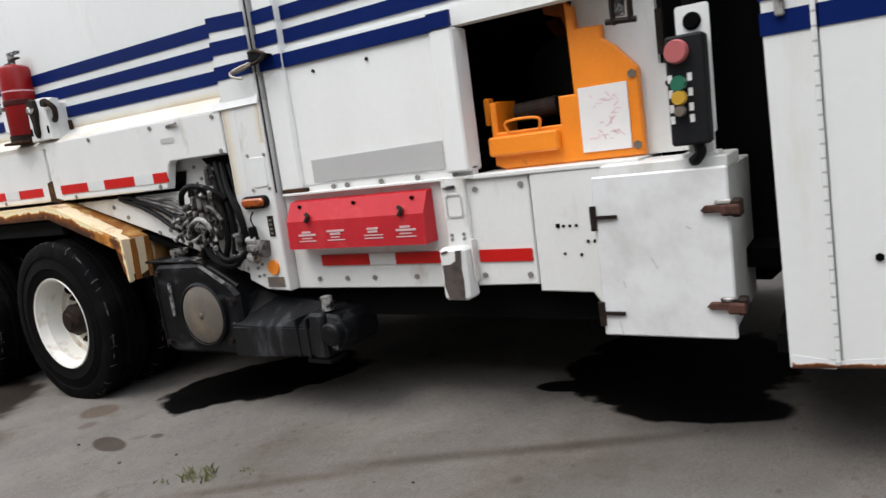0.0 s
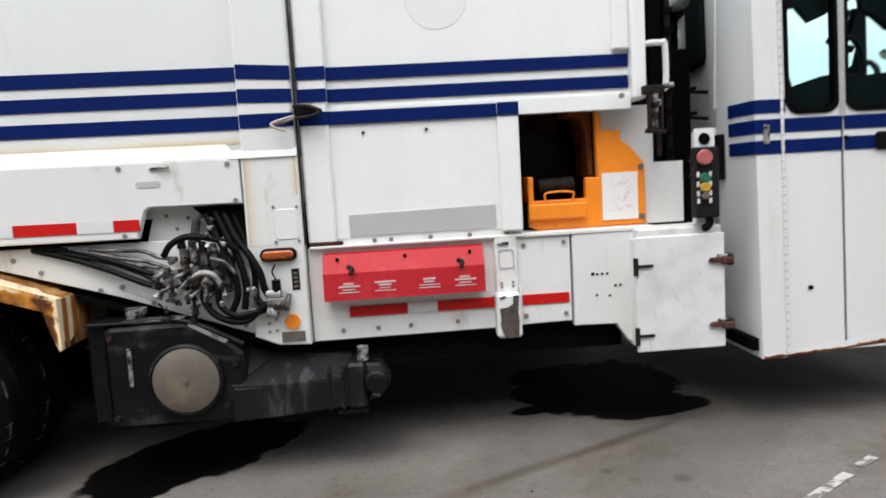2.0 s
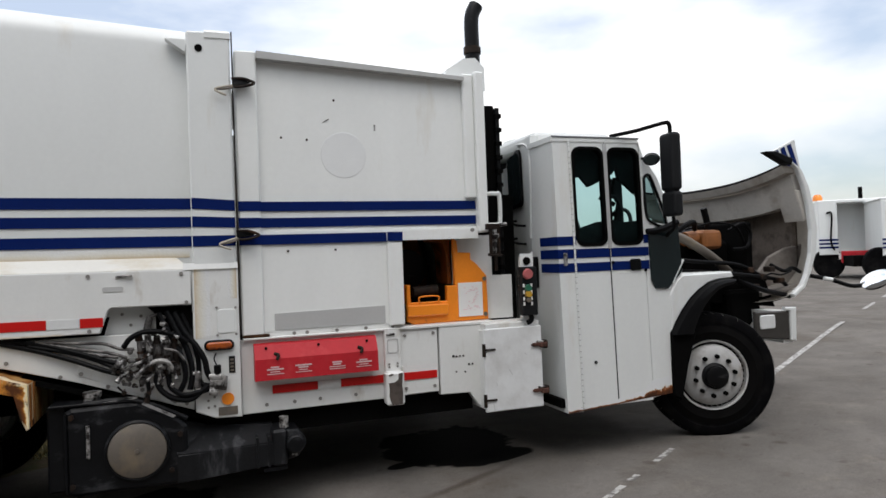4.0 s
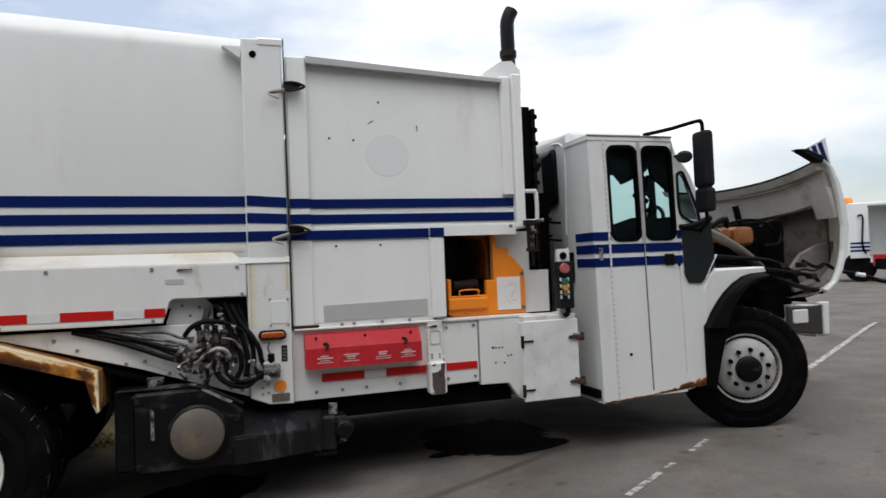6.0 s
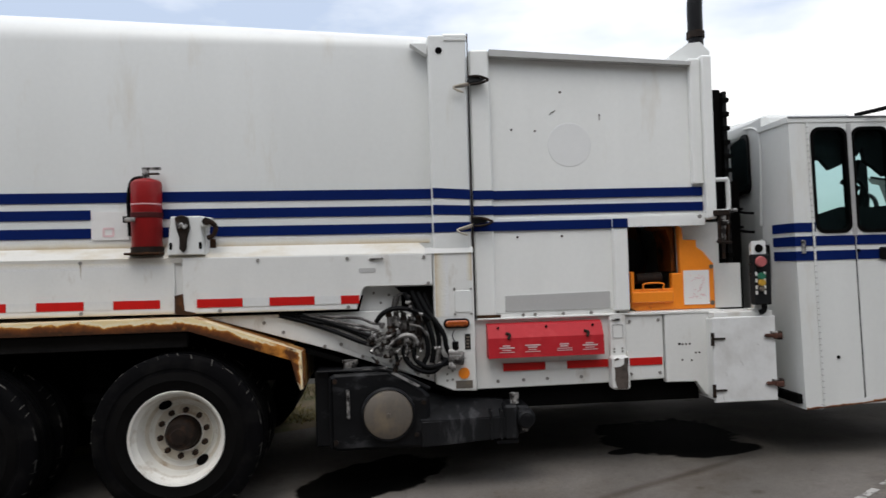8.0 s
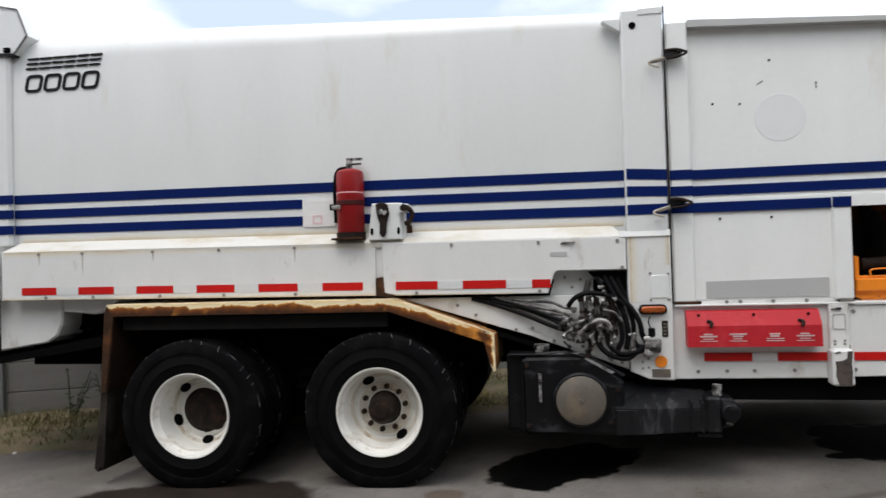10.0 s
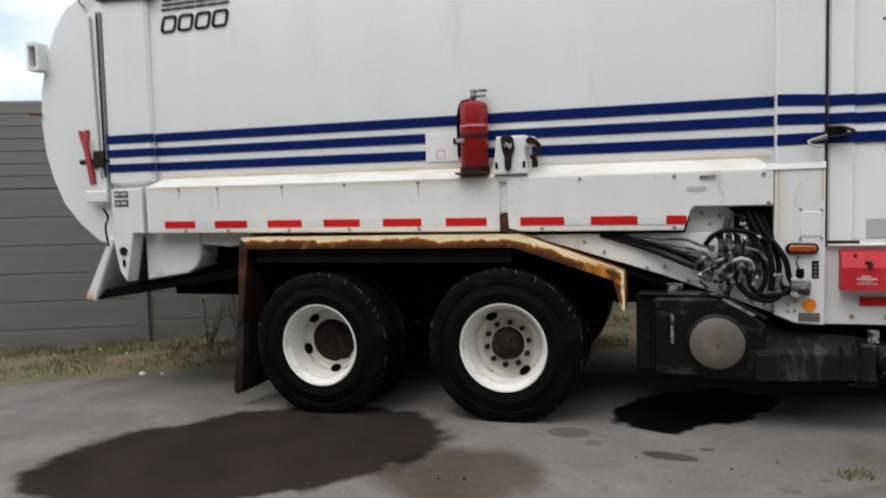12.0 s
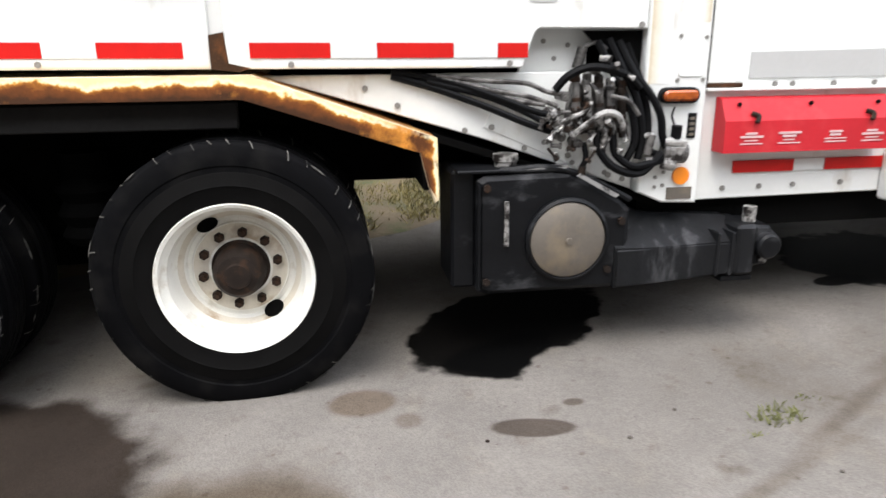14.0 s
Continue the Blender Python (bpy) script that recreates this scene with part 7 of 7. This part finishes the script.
    part("mirror_shell", moved(lathe([(0.0, 0.06), (0.07, 0.055), (0.12, 0.03), (0.135, 0.004), (0.13, -0.002), (0.0, 0.0)], 24), pose(5.165, -0.095, 1.257, 118, -20, 0) @ Matrix.Diagonal((1.30, 0.85, 0.62, 1))), MIRROR, hood, "chromed mirror shell", True)
    part("mirror_stalk", tube([(4.66, 0.12, 1.31), (4.78, 0.02, 1.27), (4.92, -0.05, 1.215), (5.05, -0.08, 1.215)], 0.018), HOSE, hood)
    part("stalk_foot", rod((4.70, 0.02, 1.285), (4.76, -0.01, 1.272), 0.018, 10), WHITE, hood)


build_hood()


# ---------------------------------------------------------------- fire extinguisher
def build_extinguisher():
    ex = thing("fire_extinguisher", "red fire extinguisher with black hose strapped to the truck's skirt", "fire extinguisher")
    X, YY, Z = -2.105, 0.03, rz(-2.1, 1.610)
    part("band", moved(lathe([(0.0925, 0.0), (0.0935, 0.002), (0.0935, 0.007), (0.0925, 0.009)], 28), pose(X, YY, Z + 0.29, 90, 0, 0)), FADEDINK, ex, "worn pale band")
    part("buckle", box(X - 0.10, X - 0.04, YY - 0.105, YY - 0.075, Z + 0.185, Z + 0.21, 0.004), STEEL, ex)
    prof = [(0.0, 0.0), (0.085, 0.0), (0.092, 0.01), (0.0925, 0.418), (0.088, 0.438), (0.07, 0.450), (0.03, 0.460), (0.0, 0.460)]
    part("cylinder", moved(lathe(prof, 28), pose(X, YY, Z, 90, 0, 0)), EXTRED, ex, "red steel cylinder", True)
    part("valve", rod((X, YY, Z + 0.455), (X, YY, Z + 0.515), 0.020), STEEL, ex)
    part("lever", box(X - 0.02, X + 0.09, YY - 0.012, YY + 0.012, Z + 0.515, Z + 0.53), STEEL, ex)
    part("lever", box(X - 0.02, X + 0.08, YY - 0.012, YY + 0.012, Z + 0.485, Z + 0.495), HUBDIRT, ex)
    part("hose", tube([(X - 0.02, YY, Z + 0.47), (X - 0.08, YY - 0.01, Z + 0.45), (X - 0.105, YY - 0.01, Z + 0.36), (X - 0.108, YY, Z + 0.22), (X - 0.105, YY, Z + 0.10)], 0.012), HOSE, ex, smooth=True)
    part("strap", moved(lathe([(0.094, 0.0), (0.0965, 0.004), (0.0965, 0.030), (0.094, 0.034)], 28), pose(X, YY, Z + 0.21, 90, 0, 0)), DARKRED, ex, "dark red strap")
    part("strap_clamp", box(X - 0.14, X - 0.07, YY - 0.02, YY + 0.02, Z + 0.185, Z + 0.225), BLACK, ex)
    part("base_cup", moved(lathe([(0.0, -0.004), (0.097, -0.004), (0.098, 0.03), (0.094, 0.03)], 28), pose(X, YY, Z, 90, 0, 0)), HUBDIRT, ex)
    br = part("extinguisher_bracket", box(-1.965, -1.735, 0.03, 0.10, rz(-1.9, 1.575), rz(-1.9, 1.80), 0.01), PANEL, truck, "white bracket with dark strap")
    part("bracket_plate", plate([(-1.972, 1.595), (-1.745, 1.595), (-1.765, 1.838), (-1.945, 1.838)], -0.025, 0.03, 0.006), WHITE, br)
    for x in (-1.955, -1.775):
        part("bracket_slot", plate(rounded(x, x + 0.018, 1.63, 1.675, 0.008), -0.028, -0.022), DARK, br)
    part("bracket_catch", plate([(-1.915, 1.83), (-1.875, 1.845), (-1.835, 1.83), (-1.825, 1.765), (-1.845, 1.70), (-1.850, 1.635), (-1.870, 1.612), (-1.890, 1.635), (-1.888, 1.70), (-1.905, 1.755)], -0.048, -0.024, 0.006), HUBDIRT, br, "rusty black strap catch")
    part("bracket_hook", tube([(-1.90, -0.05, 1.79), (-1.885, -0.06, 1.765), (-1.87, -0.06, 1.79), (-1.855, -0.06, 1.762), (-1.84, -0.05, 1.785)], 0.009, 6, 4), STEEL, br)
    part("bracket_arm", plate([(-1.775, 1.76), (-1.70, 1.775), (-1.695, 1.825), (-1.765, 1.838)], -0.02, 0.03, 0.006), WHITE, br)
    part("bracket_clamp", tube([(-1.735, -0.03, 1.815), (-1.70, -0.035, 1.80), (-1.672, -0.02, 1.765), (-1.69, -0.01, 1.715), (-1.725, 0.0, 1.70)], 0.016, 8, 4), HUBDIRT, br, "rusty clamp")
    part("clamp_knob", rod((-1.725, -0.03, 1.80), (-1.725, -0.055, 1.80), 0.022, 12), HUBDIRT, br)
    part("rust_run", plate([(-1.745, 1.70), (-1.70, 1.695), (-1.695, 1.63), (-1.72, 1.60), (-1.745, 1.62)], 0.083, 0.088), LEGRUST, br, "rust stain below the clamp")
    part("patch_mark", ring_plate(rounded(-2.395, -2.325, 1.725, 1.785, 0.008), rounded(-2.383, -2.337, 1.737, 1.773, 0.005), 0.083, 0.087), PALEINK, body, "faded red mark")
    part("foot_rust", box(X - 0.11, X + 0.10, YY - 0.10, YY + 0.06, Z - 0.020, Z - 0.006, 0.004), LEGRUST, ex)


build_extinguisher()


# ---------------------------------------------------------------- fence and verge
FO, FD = Vector((-6.69, 2.06)), Vector((0.918, 0.397))
FN = Vector((-0.397, 0.918))


def build_fence():
    fence = thing("fence", "tall weathered grey board fence with steel posts behind the truck", "fence", kind="structure")
    ang = math.degrees(math.atan2(FD.y, FD.x))

    def place(ob, s, z, off=0.0):
        p = FO + FD * s + FN * off
        ob.matrix_basis = pose(p.x, p.y, z, 0, 0, ang)
    L = 2.6
    low = box(0.01, L - 0.01, -0.02, 0.02, 0.0, 0.316, 0.006)
    up = box(0.01, L - 0.01, -0.02, 0.02, 0.0, 0.134, 0.005)
    po = box(-0.06, 0.06, -0.07, 0.05, -0.3, 2.98, 0.008)
    # sheet added behind the boards to stop light through the gaps
    back = box(0.0, L, 0.022, 0.03, 0.0, 2.95)
    meshes = {}
    for k in range(-6, 4):
        s = k * L
        zb = ground_z((FO + FD * s).x) - 0.05
        rows = [("fence_board", 0.02 + 0.322 * j, low) for j in range(6)] + [("fence_slat", 1.96 + 0.14 * j, up) for j in range(7)] + [("fence_backing", 0.0, back)]
        for nm, z, bm in rows:
            if nm not in meshes:
                ob = part(nm, bm, FENCEGREY, fence)
                meshes[nm] = ob.data
            else:
                ob = new(nm, meshes[nm])
                ob.parent = fence
            place(ob, s, zb + z)
        if "fence_post" not in meshes:
            ob = part("fence_post", po, FENCEDARK, fence)
            meshes["fence_post"] = ob.data
        else:
            ob = new("fence_post", meshes["fence_post"])
            ob.parent = fence
        place(ob, s, zb)


build_fence()


def build_verge():
    rng = random.Random(9)
    bm = bmesh.new()
    e0, ed = Vector((-6.44, 0.305)), Vector((0.925, 0.38))
    n = 60
    rows = []
    for k in range(n + 1):
        s = -9 + 21 * k / n
        row = []
        for j in range(7):
            wob = 0.09 * math.sin(s * 2.3) + 0.06 * math.sin(s * 5.1 + 1)
            d = -0.05 - 0.28 * max(0.0, min(1.0, s - 3.5)) * (1 - j / 6) + wob * (1 - j / 6) + 2.2 * j / 6
            p = e0 + ed * s + Vector((-ed.y, ed.x)) * d
            h = 0.0 if j == 0 else 0.035 + rng.uniform(-0.015, 0.025)
            row.append(bm.verts.new((p.x, p.y, ground_z(p.x) + (0.003 if j == 0 else h))))
        rows.append(row)
    for a, b in zip(rows, rows[1:]):
        for j in range(6):
            bm.faces.new((a[j], b[j], b[j + 1], a[j + 1]))
    tagged(part("verge", bm, SOIL, smooth=True), "strip of dry soil and grass along the fence", "verge", kind="structure")
    g = bmesh.new()
    for k in range(30000):
        s = rng.uniform(-9, 11)
        d = rng.betavariate(1.6, 1.2) * 1.75 + 0.05 - 0.22 * max(0.0, min(1.0, s - 3.5))
        p = e0 + ed * s + Vector((-ed.y, ed.x)) * d
        z = ground_z(p.x) + 0.03
        if noise.noise(Vector((p.x * 1.3, p.y * 1.3, 2.0))) < -0.12:
            continue
        h, a = rng.uniform(0.03, 0.11) * (0.6 + d * 0.35), rng.uniform(0, 6.28)
        w = 0.0065
        dx, dy = math.cos(a), math.sin(a)
        lean = rng.uniform(0.0, 0.06)
        b = [g.verts.new((p.x - dy * w, p.y + dx * w, z)), g.verts.new((p.x + dy * w, p.y - dx * w, z)),
             g.verts.new((p.x + dx * lean * 0.5, p.y + dy * lean * 0.5, z + h * 0.6)), g.verts.new((p.x + dx * lean, p.y + dy * lean, z + h))]
        g.faces.new((b[0], b[1], b[2]))
        g.faces.new((b[0], b[2], b[3]))
    tagged(part("grass", g, GRASS), "dry yellow-green grass along the fence", "grass", kind="stuff")


build_verge()


def build_straw():
    """Dry grass on the verge that shows below the truck, its colour lightened to look lit."""
    rng, bm = random.Random(23), bmesh.new()
    for k in range(5200):
        x = rng.uniform(-2.6, 0.4)
        y = 2.40 + 0.41 * (x + 1.4) - 0.30 + rng.betavariate(1.3, 1.6) * 1.7
        z, h, a = ground_z(x) + 0.025, rng.uniform(0.025, 0.075), rng.uniform(0, 6.28)
        if noise.noise(Vector((x * 3.1, y * 3.1, 5.0))) < -0.18:
            continue
        dx, dy, w, lean = math.cos(a), math.sin(a), 0.007, rng.uniform(0.02, 0.08)
        v = [bm.verts.new(q) for q in ((x - dy * w, y + dx * w, z), (x + dy * w, y - dx * w, z), (x + dx * lean * 0.5, y + dy * lean * 0.5, z + h * 0.6), (x + dx * lean, y + dy * lean, z + h))]
        bm.faces.new((v[0], v[1], v[2]))
        bm.faces.new((v[0], v[2], v[3]))
    tagged(part("straw", bm, STRAW), "pale straw-coloured grass behind the truck", "grass", kind="stuff")


build_straw()


# ---------------------------------------------------------------- cracks, weeds, litter on the yard
def tuft(name, label, x, y, n, spread, height, seed, mat, group=""):
    rng = random.Random(seed)
    bm = bmesh.new()
    for k in range(n):
        a, d = rng.uniform(0, 6.28), rng.random() ** 0.5 * spread
        px, py = x + d * math.cos(a) * 1.6, y + d * math.sin(a)
        z, h, b = ground_z(px), rng.uniform(0.3, 1) * height, rng.uniform(0, 6.28)
        dx, dy, w, lean = math.cos(b), math.sin(b), 0.004, rng.uniform(0.1, 0.7) * height
        v = [bm.verts.new(q) for q in ((px - dy * w, py + dx * w, z), (px + dy * w, py - dx * w, z), (px + dx * lean * 0.4, py + dy * lean * 0.4, z + h * 0.7), (px + dx * lean, py + dy * lean, z + h))]
        bm.faces.new((v[0], v[1], v[2]))
        bm.faces.new((v[0], v[2], v[3]))
    tagged(part(name, bm, mat), label, "weed", group, "stuff")


tuft("grass_tuft", "small dry green weed tuft growing from the asphalt", -0.06, -0.68, 58, 0.058, 0.050, 3, WEEDDRY, "weeds in the crack")
tuft("grass_tuft", "tiny weed tuft in the asphalt crack", 0.13, -0.59, 14, 0.03, 0.022, 4, WEEDDRY, "weeds in the crack")
tuft("grass_tuft", "tiny weed tuft in the asphalt crack", -0.19, -0.76, 12, 0.03, 0.02, 5, WEEDDRY, "weeds in the crack")


def tall_weed(x, y, h, seed):
    rng = random.Random(seed)
    w = thing("tall_weed", "tall thin green weed against the fence", "weed", "weeds by the fence")
    z0 = ground_z(x) + 0.03
    st = bmesh.new()
    lf = bmesh.new()
    for k in range(5):
        dx, dy, hh = rng.uniform(-0.16, 0.16), rng.uniform(-0.08, 0.08), h * rng.uniform(0.6, 1)
        pts = [(x + dx * 0.2, y + dy * 0.2, z0), (x + dx * 0.7, y + dy * 0.7, z0 + hh * 0.5), (x + dx * 1.2, y + dy * 1.2, z0 + hh)]
        tube(pts, 0.005, 5, 4, st)
        for j in range(26):
            u = rng.uniform(0.1, 1)
            p = Vector(pts[0]).lerp(Vector(pts[2]), u)
            a, l = rng.uniform(0, 6.28), rng.uniform(0.03, 0.09) * (1.2 - u * 0.5)
            d = Vector((math.cos(a), math.sin(a), rng.uniform(-0.2, 0.7))).normalized() * l
            s = d.cross(Vector((0, 0, 1))).normalized() * l * 0.22
            v = [lf.verts.new(q) for q in (p, p + d * 0.5 + s, p + d, p + d * 0.5 - s)]
            lf.faces.new(v)
    part("stem", st, WEED, w)
    part("leaves", lf, WEED, w)


for k, (x, y, h) in enumerate(((-5.35, 2.05, 0.95), (-5.05, 2.12, 1.15), (-5.75, 1.95, 0.5), (-5.2, 1.8, 0.7), (-4.75, 2.1, 0.6))):
    tall_weed(x, y, h, 40 + k)


def build_flowers():
    rng = random.Random(5)
    bm = bmesh.new()
    for k in range(14):
        s, d = rng.choice((rng.uniform(-3.5, -1.2), rng.uniform(-1.2, 1.4))), rng.uniform(0.4, 1.4)
        p = Vector((-6.44, 0.305)) + Vector((0.925, 0.38)) * s + Vector((-0.38, 0.925)) * d
        z = ground_z(p.x) + rng.uniform(0.06, 0.16)
        bmesh.ops.create_icosphere(bm, subdivisions=1, radius=rng.uniform(0.008, 0.02), matrix=Matrix.Translation((p.x, p.y, z)))
    tagged(part("flowers", bm, PAPER), "small white flowers among the grass", "flowers", kind="stuff")
    for x, y, r in ((-5.55, 0.72, 0.032), (-5.35, 0.75, 0.018)):
        st = bmesh.new()
        bmesh.ops.create_icosphere(st, subdivisions=2, radius=r)
        for v in st.verts:
            v.co *= 1 + 0.25 * noise.noise(v.co * 20)
            v.co.z *= 0.6
        ob = part("stone", moved(st, pose(x, y, ground_z(x) + r * 0.4)), PAPER)
        tagged(ob, "pale stone lying at the edge of the asphalt", "stone", "stones by the verge")
    bits = random.Random(17)
    for k in range(16):
        x, y = bits.uniform(-3.0, 1.6), bits.uniform(-1.9, -0.4)
        st = bmesh.new()
        bmesh.ops.create_icosphere(st, subdivisions=1, radius=bits.uniform(0.004, 0.010))
        for v in st.verts:
            v.co.z *= 0.5
        tagged(part("pebble", moved(st, pose(x, y, ground_z(x) + 0.004)), bits.choice((CRACKDIRT, CRACKDIRT, HUBDIRT))), "small pebble lying on the asphalt", "pebble", "pebbles on the yard")


build_flowers()


# ---------------------------------------------------------------- vehicles parked further off
def far_truck(x, y, turn, label, variant):
    t = thing("parked_truck", label, "truck", "trucks parked in the yard")
    if variant == 0:
        part("body", plate([(-1.2, 0.75), (-0.62, 0.75), (-0.62, 2.45), (-1.2, 2.45)], -0.02, 2.3, 0.02), WHITE, t)
        part("body_roof", box(-1.2, 1.0, -0.02, 2.3, 2.40, 2.52, 0.03), WHITE, t)
        part("bay_back", box(-0.62, 0.85, 0.9, 0.95, 0.75, 2.40), WHITE, t, "open white loading bay")
        part("bay_side", box(0.80, 1.0, -0.02, 2.3, 0.75, 2.40, 0.02), WHITE, t)
        part("bay_floor", box(-0.62, 0.80, 0.0, 2.3, 0.60, 0.80), WHITE, t)
        part("red_box", box(-0.55, 0.70, -0.10, 0.1, 0.48, 0.86, 0.03), REDBOX, t, "red box")
        for z in (1.20, 1.08, 0.96):
            part("stripe", box(-1.2, -0.62, -0.03, -0.01, z, z + 0.06), BLUE, t)
        part("beacon", moved(lathe([(0.0, -0.16), (0.10, -0.14), (0.16, -0.05), (0.16, 0.06), (0.0, 0.06)], 16), pose(-1.1, 0.6, 2.60, -90, 0, 0)), ORANGEDISC, t, "orange beacon", True)
        part("exhaust", rod((0.30, 1.0, 2.5), (0.30, 1.0, 2.95), 0.07), DARK, t)
        part("grab_rail", tube([(-0.95, -0.05, 2.1), (-0.80, -0.08, 2.05), (-0.85, -0.08, 1.2), (-0.75, -0.06, 0.9)], 0.03), DARK, t)
    else:
        part("cab", plate([(-0.85, 0.7), (0.9, 0.7), (0.95, 1.4), (0.55, 2.35), (-0.85, 2.35)], 0.0, 2.2, 0.03), WHITE, t)
        part("cab_roof", box(-0.9, 0.5, 0.0, 2.2, 2.33, 2.42, 0.04), WHITE, t)
        for a, b in ((-0.70, -0.20), (-0.05, 0.45)):
            part("cab_window", plate(rounded(a, b, 1.35, 2.15, 0.06), -0.02, 0.02), DARKGLASS, t)
        part("door_pillar", box(-0.16, -0.02, -0.06, 0.0, 0.6, 2.2), DARK, t)
        for z in (1.15, 1.03, 0.91):
            part("stripe", box(-0.85, 0.9, -0.02, 0.0, z, z + 0.06), BLUE, t)
        part("mirror", box(0.55, 0.68, -0.4, -0.25, 1.5, 2.1, 0.03), SEAT, t)
    part("chassis", box(-1.6, 1.6, 0.3, 2.0, 0.40, 0.72), DARK, t)
    for wx in (-0.9, 0.95):
        part("wheel", moved(lathe([(0.0, 0.0), (0.27, 0.0), (0.30, -0.02), (0.46, -0.02), (0.48, 0.02), (0.48, 0.26), (0.0, 0.26)], 28), pose(wx, 0.05, 0.48)), RUBBER, t, "black wheel", True)
    t.matrix_basis = pose(x, y, ground_z(x), 0, 0, turn) @ Matrix.Diagonal((1.1, 1.1, 1.17, 1))


far_truck(22.95, 14.2, -40, "white truck with open loading bay and orange beacon parked far off", 0)
far_truck(22.5, 11.8, -40, "white striped truck cab parked far off beside another", 1)


# unseen plain wall added behind the camera to block light from the low sky
tagged(part("sky_blocker", box(-45, 45, -8.8, -8.5, -1.0, 6.4), FENCEGREY), "unseen grey wall added to block low sky light", "wall", kind="structure")
